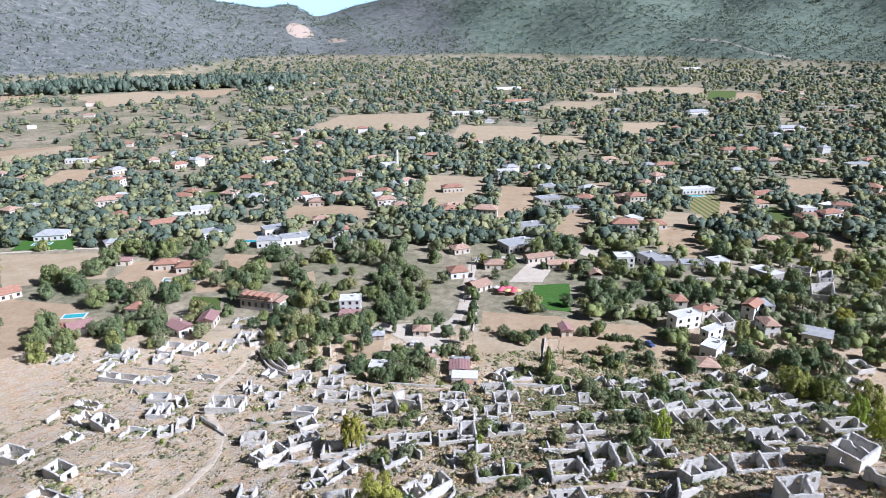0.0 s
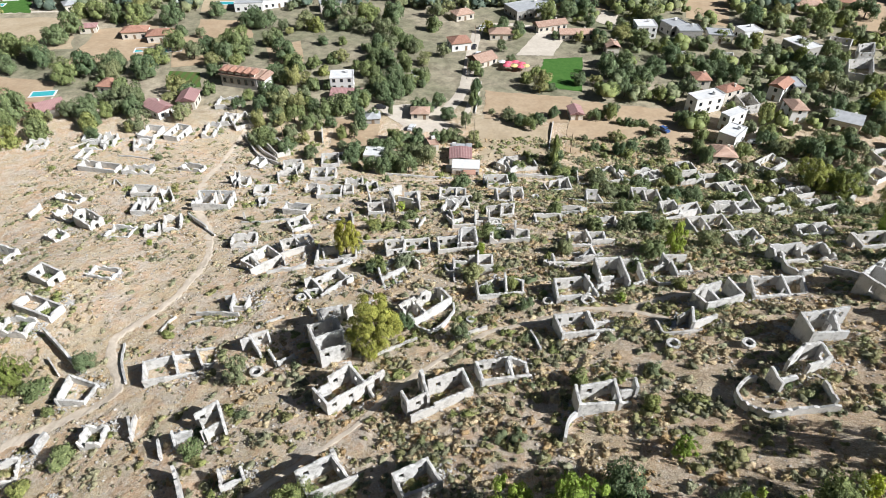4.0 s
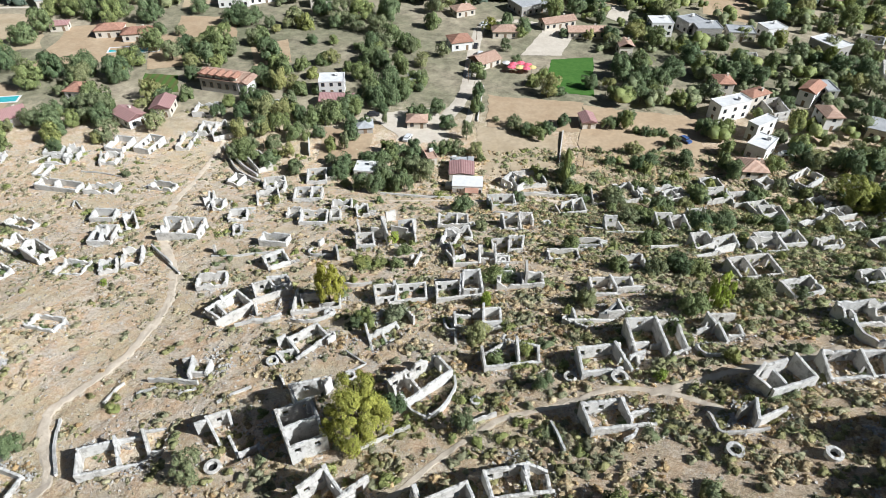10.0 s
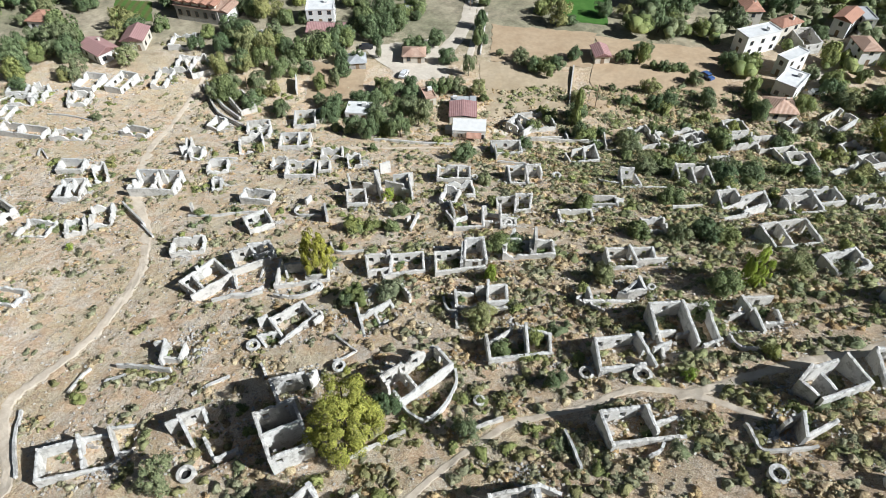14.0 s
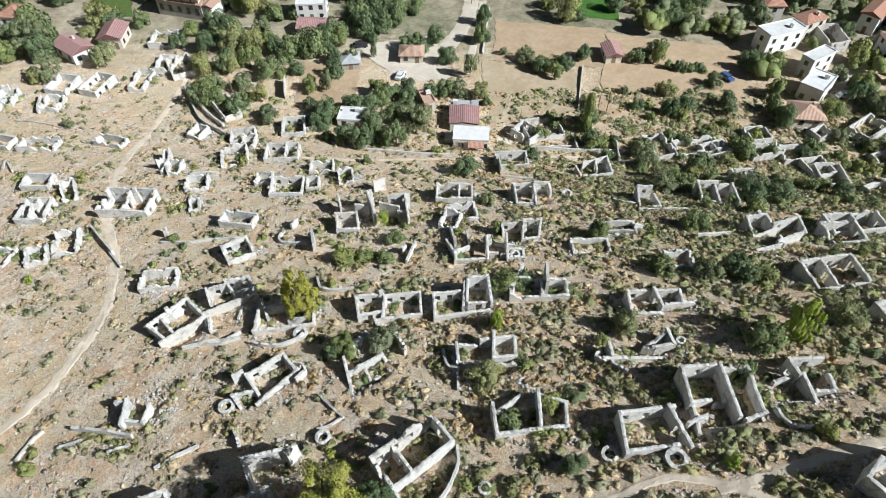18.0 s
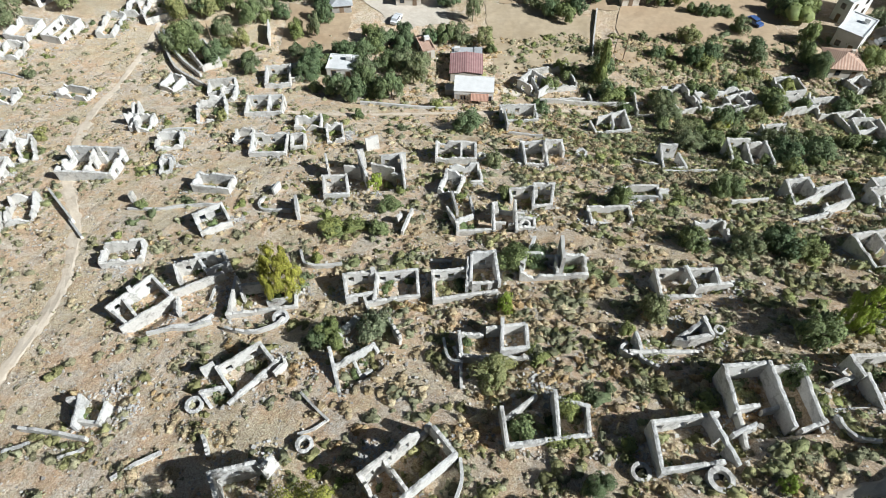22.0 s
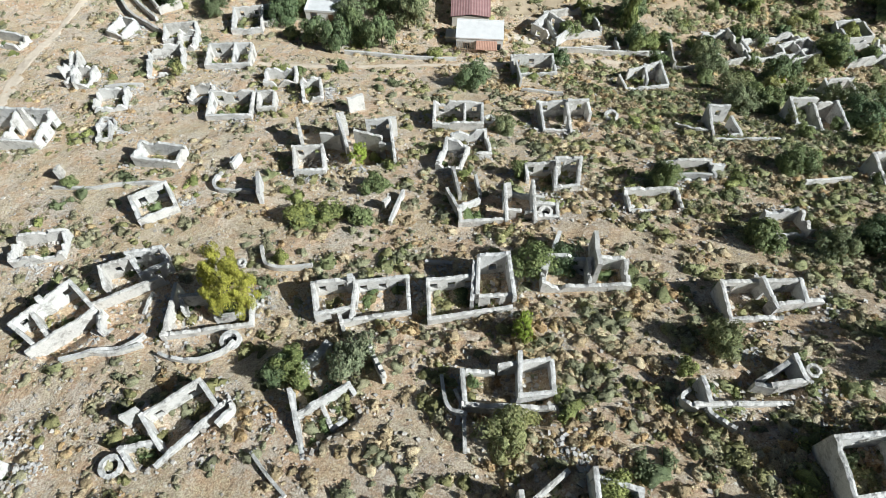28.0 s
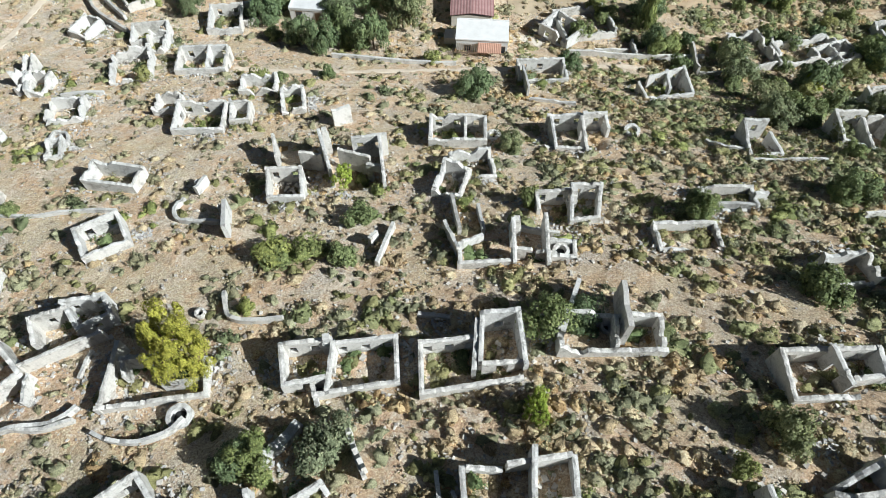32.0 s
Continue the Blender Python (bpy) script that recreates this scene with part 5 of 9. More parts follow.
def ribbon(name, width, material, label, *pts, lift=0.05, rough=0.25, kind="structure", seed=1):
    """A path or road laid on the ground through the points given."""
    rng = np.random.default_rng(seed)
    p = np.array(pts, float)
    t = np.linspace(0, len(p) - 1, (len(p) - 1) * 8 + 1)
    q = np.stack([np.interp(t, np.arange(len(p)), p[:, k]) for k in (0, 1)], 1)
    for _ in range(12):
        q[1:-1] = 0.5 * q[1:-1] + 0.25 * (q[:-2] + q[2:])
    d = np.gradient(q, axis=0)
    d /= np.linalg.norm(d, axis=1)[:, None] + 1e-9
    nrm = np.stack([-d[:, 1], d[:, 0]], 1)
    PATH_LINES.append(q[::3])
    cols, n = [], 5
    wid = width / 2 * (1 + rng.uniform(-rough, rough, (len(q), 2)))
    for k in range(n):
        s = -1 + 2 * k / (n - 1)
        w = np.where(s < 0, wid[:, 0], wid[:, 1]) * s
        c = q + nrm * w[:, None]
        cols.append(np.column_stack([c, height(c[:, 0], c[:, 1]) + relief(c[:, 0], c[:, 1]) + lift - (0.12 if k in (0, n - 1) else 0)]))
    v = np.stack(cols, 1).reshape(-1, 3)
    ob = new(name, mesh_from(name, v, grid_faces(n, len(q)), material))
    return tagged(ob, label, "path", kind=kind)


ribbon("footpath", 2.5, PATH_DIRT, "pale trodden footpath across the dry slope", (-68.2, -11.8), (-69.1, -17.2), (-64.7, -40.2), (-56.7, -51.5), (-50.7, -66.9), (-51.6, -80.1), (-54.8, -87.7), (-60.2, -93.0), (-60.0, -97.0), (-52.7, -107.0), (-55.7, -109.7), (-63.5, -113.1), (-68.8, -115.0), (-77.9, -117.8), seed=2)
ribbon("footpath", 1.3, PATH_DIRT, "narrow dusty footpath between the ruins", (33.8, -106.3), (28.3, -102.0), (21.7, -100.4), (16.5, -103.2), (8.1, -104.0), (1.5, -108.4), (-3.8, -113.2), (-8.8, -117.5), (-11.8, -121.7), (-17.8, -126.0), (-23.6, -129.9), (-29.1, -133.4), seed=3)
ribbon("footpath", 1.8, PATH_DIRT, "narrow dusty footpath between the ruins", (53.4, -96.1), (47.2, -97.9), (41.9, -98.2), (34.5, -100.4), (29.5, -101.9), (26.3, -102.3), seed=4)
ribbon("footpath", 1.8, PATH_DIRT, "pale trodden footpath across the dry slope", (-68.2, -11.8), (-68.6, 4.0), (-67.3, 21.7), (-73.5, 30.5), seed=5)
ribbon("footpath", 2.2, PATH_DIRT, "pale trodden footpath across the dry slope", (69.0, -105.2), (68.5, -101.1), (65.2, -99.4), (63.8, -95.5), (62.1, -93.5), seed=6)
ribbon("footpath", 1.6, PATH_DIRT, "pale lane along the foot of the slope", (-30.4, -18.8), (-19.3, -20.2), (-3.1, -18.0), (9.4, -16.5), (25.3, -13.4), (32.4, -13.9), seed=7)
ribbon("road", 6.5, TRACK, "pale dusty village road", (-5.3, 26.2), (3.3, 37.6), (8.7, 54.1), (11.2, 83.2), (15.1, 110.3), seed=8, rough=0.1)
ribbon("road", 5.0, TRACK, "pale dusty village road", (15.1, 110.3), (21.9, 119.0), (33.5, 118.9), (44.4, 112.8), seed=9, rough=0.1)
ribbon("road", 4.0, TRACK, "narrow asphalt-grey valley lane", (-30.3, 195.5), (-28.0, 247.9), (-22.2, 300.3), seed=10, rough=0.1)
ribbon("road", 6.0, TRACK, "pale gravel loop of the parking yard", (-15.9, 30.9), (-9.2, 36.6), (-2.2, 31.6), (-1.3, 23.6), (-7.0, 19.1), (-13.7, 22.1), seed=11, rough=0.1)
ribbon("road", 3.0, TRACK, "pale verge track", (8.1, 31.6), (11.3, 49.0), (12.7, 62.5), seed=12, rough=0.1)
ribbon("road", 3.5, TRACK, "pale lane past the white houses", (96.7, 5.3), (104.9, 17.5), (115.4, 27.0), (123.6, 35.1), seed=13, rough=0.15)
ribbon("road", 3.0, TRACK, "pale farm lane", (-234.0, 126.5), (-217.8, 129.3), (-199.4, 134.0), (-179.6, 133.9), seed=14, rough=0.1)


# ---- leftover walls, cisterns ----
low_wall(1.1, 0.45, (14.7, -128.9), (15.6, -125.7), (17.4, -124.4))
low_wall(0.8, 0.4, (2.1, -105.8), (4.6, -104.7), (7.0, -103.9))
low_wall(0.7, 0.4, (-27.1, -50.5), (-27.8, -52.2), (-26.8, -54.1), (-22.2, -54.4))
low_wall(0.8, 0.4, (-19.0, -64.1), (-18.0, -67.1), (-16.1, -67.6), (-12.9, -67.4))
low_wall(1.2, 0.45, (62.5, -94.2), (64.0, -96.8), (66.0, -99.9))
low_wall(1.4, 0.45, (60.7, -84.9), (56.4, -93.7), (57.2, -96.6), (59.8, -96.0))
low_wall(0.7, 0.4, (-16.6, -14.2), (-3.1, -15.8), (2.5, -15.6))
low_wall(1.1, 0.4, (20.7, -10.4), (34.3, -11.8), (42.4, -10.8))
low_wall(0.6, 0.4, (-57.3, -95.9), (-55.9, -100.7), (-52.8, -105.8))
low_wall(1.5, 0.5, (-48.4, -114.2), (-46.4, -117.7))
low_wall(2.0, 0.5, (-73.9, -92.1), (-69.4, -95.9), (-64.7, -100.1))
low_wall(1.4, 0.5, (-65.7, 15.3), (-59.3, 4.5), (-51.9, -3.6))
low_wall(2.6, 0.5, (-36.4, -125.7), (-34.9, -128.2), (-33.4, -131.0))
low_wall(1.1, 0.4, (-63.3, -46.4), (-55.8, -54.4))
low_wall(2.3, 0.5, (62.9, -109.9), (62.8, -114.7))
low_wall(2.6, 0.5, (-59.3, -24.7), (-58.2, -23.7))
low_wall(2.8, 0.5, (-111.0, 11.4), (-109.5, 11.4))
low_wall(3.0, 0.5, (-13.1, -35.6), (-11.0, -34.4))
low_wall(1.8, 0.5, (-107.8, -40.9), (-107.4, -35.8))
low_wall(1.8, 0.6, (-62.5, -118.1), (-62.1, -114.9))
low_wall(1.6, 0.4, (-6.0, -78.1), (-5.3, -79.7), (-4.5, -81.1))
low_wall(1.8, 0.5, (-48.1, -50.2), (-48.6, -48.6))
low_wall(1.8, 0.6, (-22.3, -53.3), (-21.6, -53.1))
low_wall(1.2, 0.4, (-26.4, -48.4), (-26.0, -47.6))
low_wall(1.0, 0.9, (-12.1, -80.1), (-10.8, -79.0), (-9.7, -77.3))
low_wall(1.6, 0.4, (0.8, -56.1), (2.1, -60.3))
low_wall(1.5, 0.4, (-5.7, -57.3), (-6.3, -58.5))
low_wall(1.0, 0.4, (-4.2, -55.8), (-5.4, -61.3))
low_wall(0.8, 0.4, (-8.6, -76.0), (-9.3, -74.0))
low_wall(0.5, 0.4, (-1.4, -67.3), (1.3, -67.9))
low_wall(3.2, 0.5, (15.3, -66.1), (14.7, -71.0))
low_wall(2.0, 0.45, (12.1, -65.1), (9.9, -70.7))
low_wall(0.8, 0.35, (0.3, -81.1), (0.7, -84.4), (2.3, -84.9))
low_wall(0.6, 0.4, (-56.6, -54.0), (-52.7, -58.3))
low_wall(1.3, 0.5, (-66.3, 14.3), (-58.2, -1.5), (-49.7, -8.3))
low_wall(0.7, 0.4, (-119.9, 3.6), (-116.2, 8.4), (-107.5, 9.9))
low_wall(0.8, 0.4, (38.1, 25.2), (35.6, 13.3), (34.3, 6.3))
low_wall(0.8, 0.4, (11.2, 31.6), (12.9, 45.3), (14.4, 56.6))
low_wall(2.2, 0.3, (-41.2, 18.0), (-39.9, 10.5))
low_wall(0.8, 0.35, (35.3, -93.3), (35.5, -94.9), (36.0, -95.8), (37.4, -96.2))
low_wall(1.2, 0.35, (-18.2, -83.3), (-17.5, -82.8), (-17.0, -83.6), (-18.1, -85.0))
low_wall(0.45, 0.30, (-14.8, -87.3), (-13.2, -89.1), (-11.3, -90.9))
low_wall(0.3, 0.30, (-11.4, -90.8), (-12.8, -91.9), (-14.3, -92.2))
cistern(-26.3, -88.1, 1.0)
cistern(-13.3, -93.5, 0.9)
low_wall(0.7, 0.35, (-32.6, -77.0), (-30.3, -77.2), (-27.8, -76.4))
low_wall(0.8, 0.35, (-35.6, -77.6), (-31.5, -76.7), (-29.2, -76.6), (-28.0, -75.2))
low_wall(0.8, 0.35, (-25.8, -77.5), (-24.3, -78.2), (-22.0, -78.5), (-19.6, -77.8), (-18.7, -76.6))
cistern(-19.2, -76.4, 1.0)
cistern(-29.6, -107.6, 1.1)
cistern(32.1, -113.2, 1.0)
cistern(41.3, -114.9, 0.9)
cistern(4.5, -101.0, 0.7)
low_wall(0.7, 0.35, (-10.4, -107.6), (-7.9, -106.2), (-4.0, -104.5))
low_wall(1.0, 0.35, (-4.7, -100.9), (-3.4, -102.5), (-2.0, -103.6), (-0.3, -102.6), (1.0, -100.7), (2.0, -98.0), (1.8, -95.9))
low_wall(0.6, 0.35, (31.6, -107.0), (31.7, -108.8), (31.6, -110.5), (34.1, -110.6), (37.0, -110.4))
low_wall(0.8, 0.35, (13.4, -106.1), (13.9, -108.6), (14.3, -111.0))
low_wall(0.7, 0.35, (21.1, -110.2), (22.4, -109.7), (23.0, -108.7))
low_wall(0.5, 0.30, (1.4, -82.5), (1.9, -83.7), (2.3, -84.4))
cistern(17.3, -98.0, 0.90)
cistern(23.5, -99.0, 1.15)
low_wall(1.2, 0.40, (38.8, -122.5), (37.4, -122.6), (35.8, -124.1), (35.3, -125.9), (36.1, -127.5), (37.4, -128.9), (40.0, -128.6), (42.1, -128.6), (44.9, -129.0))
low_wall(1.2, 0.35, (45.4, -124.7), (45.3, -126.4), (45.0, -128.1))
low_wall(1.3, 0.35, (-47.4, -114.0), (-46.9, -116.3), (-46.3, -118.4))
low_wall(1.5, 0.40, (-41.2, -119.8), (-39.9, -122.6))
low_wall(1.0, 0.30, (-70.5, -98.2), (-66.8, -102.0))
low_wall(0.5, 0.30, (-51.6, -93.6), (-50.9, -90.8), (-50.0, -89.5))
low_wall(1.2, 0.35, (-5.9, -78.1), (-5.3, -79.9), (-4.5, -81.5))
low_wall(0.5, 0.30, (-29.1, -72.6), (-29.1, -70.8), (-29.1, -69.9))
low_wall(1.4, 0.30, (-32.3, -75.0), (-32.9, -73.4), (-33.1, -72.4))
low_wall(1.4, 0.35, (-27.6, -30.0), (-26.1, -34.7))
low_wall(2.2, 0.50, (-21.8, -52.4), (-20.7, -56.7))
low_wall(1.4, 0.40, (-26.0, -49.6), (-25.4, -47.5))
low_wall(0.7, 0.35, (-47.8, -38.7), (-48.5, -36.4), (-46.3, -36.9), (-45.3, -39.2))
low_wall(2.0, 0.35, (12.4, -18.5), (12.3, -26.5))
low_wall(0.6, 0.35, (12.4, -27.7), (15.7, -28.3), (18.6, -28.8))
low_wall(0.9, 0.35, (24.9, -9.7), (30.5, -9.4))
low_wall(1.4, 0.40, (31.3, -7.4), (31.3, -11.2))
low_wall(1.8, 0.40, (40.9, -8.3), (39.9, -15.9))
low_wall(0.9, 0.40, (40.2, -15.8), (45.5, -15.4))
low_wall(1.6, 0.40, (54.2, -6.8), (53.7, -13.5))
low_wall(0.7, 0.35, (32.2, -39.4), (33.8, -41.2), (35.9, -41.6))
low_wall(0.6, 0.35, (35.5, -44.1), (41.1, -44.0), (44.7, -43.8))
low_wall(0.6, 0.35, (27.3, -53.1), (29.6, -53.2), (31.8, -53.7))
low_wall(1.4, 0.40, (32.1, -52.4), (33.7, -52.0))
low_wall(0.5, 0.35, (-48.4, -51.8), (-44.0, -52.4), (-39.2, -51.7), (-34.1, -51.9))
low_wall(1.3, 0.40, (1.5, -51.4), (2.3, -57.2))
low_wall(1.2, 0.35, (4.2, -53.4), (4.6, -57.3))
low_wall(0.8, 0.35, (7.1, -56.5), (11.8, -57.8))
low_wall(0.9, 0.35, (41.4, -55.7), (47.3, -54.6))
low_wall(0.6, 0.35, (-93.6, -23.1), (-94.7, -19.5), (-90.5, -24.6))
low_wall(0.5, 0.30, (-102.1, -1.7), (-95.7, -2.6), (-89.4, -4.9))
low_wall(1.6, 0.40, (-101.4, 9.7), (-98.5, 2.0))
low_wall(1.6, 0.40, (-58.8, -21.8), (-56.1, -27.7))
low_wall(0.7, 0.35, (-51.7, -27.6), (-46.0, -26.9))
cistern(-25.5, -31.9, 0.9)
cistern(24.0, -37.0, 1.0)
cistern(6.7, -38.3, 0.8)
cistern(11.6, -60.1, 0.8)
low_wall(1.0, 0.40, (-45.9, -89.6), (-41.5, -90.4), (-37.2, -91.4))
low_wall(0.5, 0.30, (-39.7, -93.3), (-38.3, -92.9), (-37.2, -92.4))
low_wall(0.5, 0.30, (-46.8, -92.2), (-45.2, -91.7), (-44.0, -91.3))
low_wall(1.0, 0.35, (-24.2, -91.9), (-23.5, -93.0), (-23.0, -94.1))
low_wall(0.3, 0.50, (-32.8, -95.9), (-31.8, -95.2), (-30.3, -94.3), (-28.3, -93.3))
low_wall(0.5, 0.35, (2.1, -83.4), (2.1, -85.7), (2.1, -88.0))
low_wall(0.9, 0.35, (20.3, -84.7), (20.5, -85.6), (21.2, -86.4), (21.8, -86.9))
low_wall(1.2, 0.35, (19.4, -83.6), (18.7, -84.0), (18.7, -84.7), (19.6, -85.2))
cistern(6.8, -38.4, 0.9)
cistern(24.3, -36.1, 0.7)
cistern(13.9, -69.4, 0.6)
cistern(-20.6, -66.4, 0.5)
cistern(-26.1, -73.1, 0.5)
cistern(29.5, -82.0, 0.6)


# ---- trees and bushes ----

LEAVES = {"pine": LEAF_PINE, "lime": LEAF_LIME, "broad": LEAF_DARK, "olive": LEAF_SAGE, "bush": LEAF_MID, "grey": LEAF_GREY, "cypress": LEAF_DARK}
TREE_WORDS = {
    "pine": ("pine_tree", "yellow-green pine with a loose uneven crown", "tree"),
    "lime": ("pine_tree", "young bright lime-green pine", "tree"),
    "broad": ("oak_tree", "dense dark green evergreen oak", "tree"),
    "olive": ("olive_tree", "dusty olive-green tree with a ragged crown", "tree"),
    "bush": ("shrub", "rounded mid-green shrub growing among stones", "shrub"),
    "grey": ("fig_tree", "grey-green spreading fig tree", "tree"),
    "cypress": ("cypress_tree", "tall narrow dark cypress", "tree"),
}


def leaf_cards(centres, outward, size, rng, loose=0.55, slim=1.0):
    """One folded leaf spray at each centre, mostly facing outward; also the soft normals of the clump it belongs to."""
    n = len(centres)
    soft = outward / (np.linalg.norm(outward, axis=1)[:, None] + 1e-9)
    nrm = soft + rng.normal(0, loose, (n, 3))
    nrm /= np.linalg.norm(nrm, axis=1)[:, None] + 1e-9
    side = np.cross(nrm, rng.normal(0, 1, (n, 3)))
    side /= np.linalg.norm(side, axis=1)[:, None] + 1e-9
    up = np.cross(nrm, side)
    s = (size * rng.uniform(0.6, 1.35, n))[:, None]
    tri = np.stack([centres - side * s * slim - up * s * 0.6, centres + side * s * slim - up * s * 0.35 + nrm * s * 0.25, centres + up * s * 1.1], 1)
    soft = soft * 0.65 + nrm * 0.5
    return tri.reshape(-1, 3), np.arange(n * 3).reshape(-1, 3), np.repeat(soft / np.linalg.norm(soft, axis=1)[:, None], 3, 0)


def soft_mesh(name, v, f, normals, material):
    me = mesh_from(name, v, f, material)
    me.polygons.foreach_set("use_smooth", np.ones(len(f), bool))
    me.normals_split_custom_set_from_vertices(normals.tolist())
    return me


def crown_mesh(kind, seed):
    """A crown of unit radius and unit height: uneven lobes of many small sprays."""
    rng = np.random.default_rng(seed)
    lobes, per, size = {"pine": (120, 210, 0.017), "lime": (80, 190, 0.022), "broad": (34, 150, 0.045), "olive": (26, 120, 0.046), "bush": (16, 120, 0.065), "grey": (22, 110, 0.05), "cypress": (30, 110, 0.07)}[kind]
    lean = rng.uniform(-0.10, 0.10, 2)
    pts, outs = [], []
    for i in range(lobes):
        a = rng.uniform(0, 2 * math.pi)
        dent = 1 + 0.26 * math.sin(a * 2 + seed) + 0.2 * math.sin(a * 3 + seed * 2.3)
        if kind == "cypress":
            z = rng.uniform(0.08, 0.97)
            r = 0.55 * (1 - z) ** 0.5 * rng.random() ** 0.5
            c, lr = np.array([r * math.cos(a), r * math.sin(a), z]), np.array([0.42, 0.42, 0.10]) * (1.15 - 0.75 * z)
        elif kind == "bush":
            z = rng.uniform(0.02, 0.70)
            r = 0.74 * rng.random() ** 0.5 * (1 - z * 0.5) * dent
            c, lr = np.array([r * math.cos(a), r * math.sin(a), z]), np.array([0.32, 0.32, 0.25]) * rng.uniform(0.6, 1.25)
        else:
            tall = kind in ("pine", "lime")
            z = rng.uniform(0.14, 0.93) if tall else rng.uniform(0.22, 0.90)
            lim = math.sqrt(max(0.04, 1 - ((z - 0.42) / 0.60) ** 2)) if tall else math.sqrt(max(0.05, 1 - ((z - 0.50) / 0.52) ** 2))
            r = 0.84 * lim * rng.random() ** 0.42 * dent
            c = np.array([r * math.cos(a) + lean[0] * z, r * math.sin(a) + lean[1] * z, z])
            lr = (np.array([0.125, 0.125, 0.095]) if tall else np.array([0.27, 0.27, 0.17])) * rng.uniform(0.55, 1.35)
        d = rng.normal(0, 1, (per, 3))
        d[:, 2] = np.abs(d[:, 2]) * np.where(rng.random(per) < 0.78, 1, -0.6)
        d /= np.linalg.norm(d, axis=1)[:, None]
        pts.append(c + d * lr * rng.uniform(0.75, 1.2, (per, 1)))
        outs.append(d * 0.75 + (c - np.array([0, 0, 0.35])) * 0.45 + np.array([0, 0, 0.35]))
    v, f, nrm = leaf_cards(np.concatenate(pts), np.concatenate(outs), size, rng)
    v[:, 2] = np.maximum(v[:, 2], 0.01)
    return soft_mesh("crown", v, f, nrm, LEAVES[kind])


def trunk_mesh(seed):
    """A leaning tapered stem with four limbs, of unit height and crown radius."""
    rng = np.random.default_rng(seed)
    v, f = [], []

    def limb(p, q, r0, r1, n=6):
        p, q = np.array(p, float), np.array(q, float)
        d = (q - p) / np.linalg.norm(q - p)
        s = np.cross(d, (0.31, 0.77, 0.12))
        s /= np.linalg.norm(s)
        t = np.cross(d, s)
        b = len(v)
        for c, r in ((p, r0), (q, r1)):
            for i in range(n):
                a = 2 * math.pi * i / n
                v.append(tuple(c + (s * math.cos(a) + t * math.sin(a)) * r))
        for i in range(n):
            f.append((b + i, b + (i + 1) % n, b + n + (i + 1) % n, b + n + i))

    fork = (rng.uniform(-0.06, 0.06), rng.uniform(-0.06, 0.06), 0.38)
    limb((0, 0, -0.08), fork, 0.07, 0.05)
    for i in range(4):
        a = 1.57 * i + rng.uniform(-0.5, 0.5)
        limb(fork, (0.5 * math.cos(a), 0.5 * math.sin(a), rng.uniform(0.55, 0.8)), 0.04, 0.012)
    return mesh_from("trunk", v, f, BARK)


CROWNS = {k: [crown_mesh(k, 10 + i) for i in range(4 if k in ("broad", "bush", "olive", "pine") else 2)] for k in LEAVES}
TRUNKS = [trunk_mesh(s) for s in range(3)]
TREE_SPOTS = []
tree_rng = np.random.default_rng(77)


def tree(kind, x, y, h, r):
    name, words, sort = TREE_WORDS[kind]
    thing = new(name)
    thing.location = (x, y, on_ground(x, y) - 0.05)
    size = "small " if h < 2.3 else ("large " if r > 3.3 else "")
    tagged(thing, size + words, sort, "trees and shrubs of the slope" if y < 20 else "trees of the valley")
    TREE_SPOTS.append((x, y, r))
    i = int(tree_rng.integers(0, 97))
    turn = float(tree_rng.uniform(0, 360))
    shape = pose(0, 0, 0, 0, 0, turn) @ Matrix.Diagonal((r, r * float(tree_rng.uniform(0.85, 1.1)), h, 1))
    crown = part("crown", CROWNS[kind][i % len(CROWNS[kind])], thing)
    crown.matrix_local = shape
    if kind != "bush":
        stem = part("trunk", TRUNKS[i % 3], thing)
        stem.matrix_local = shape
    return thing


tree("pine", -11.0, -104.2, 9.4, 5.5)
tree("pine", -74.2, -104.0, 7.0, 3.4)
tree("broad", -62.4, -100.8, 3.2, 2.2)
tree("bush", -69.7, -105.3, 3.0, 2.8)
tree("bush", -56.9, -120.0, 3.0, 2.8)
tree("bush", -35.6, -122.3, 2.5, 1.8)
tree("bush", -61.1, -124.4, 3.0, 2.2)
tree("bush", -64.5, -110.2, 2.0, 1.4)
tree("olive", -32.6, -108.6, 4.0, 2.3)
tree("broad", -6.7, -101.5, 3.5, 1.7)
tree("olive", 2.9, -105.4, 3.0, 1.7)
tree("bush", 18.2, -118.4, 2.4, 1.7)
tree("bush", 25.8, -124.8, 2.6, 1.7)
tree("broad", -18.1, -133.2, 4.0, 2.3)
tree("broad", -14.8, -134.4, 3.2, 1.8)
tree("pine", -20.0, -71.8, 8.0, 3.1)
tree("lime", 42.8, -82.1, 7.0, 2.3)
tree("pine", 110.4, -14.4, 9.0, 6.0)
tree("pine", 116.0, -19.2, 8.0, 4.5)
tree("pine", 105.4, -52.9, 9.0, 4.5)
tree("lime", 82.6, -79.7, 7.0, 2.6)
tree("lime", 78.1, -91.9, 6.0, 2.5)
tree("lime", 1.1, -140.9, 6.0, 2.4)
tree("lime", 7.0, -139.7, 9.0, 3.6)
tree("lime", 12.2, -141.4, 10.0, 4.2)
tree("broad", 19.1, -137.8, 5.0, 3.0)
tree("lime", 18.2, -144.6, 6.0, 2.6)
tree("lime", 22.7, -145.7, 8.0, 3.2)
tree("lime", 30.1, -146.2, 9.5, 4.2)
tree("olive", 28.8, -141.6, 4.5, 2.2)
tree("broad", 37.3, -142.0, 4.5, 3.2)
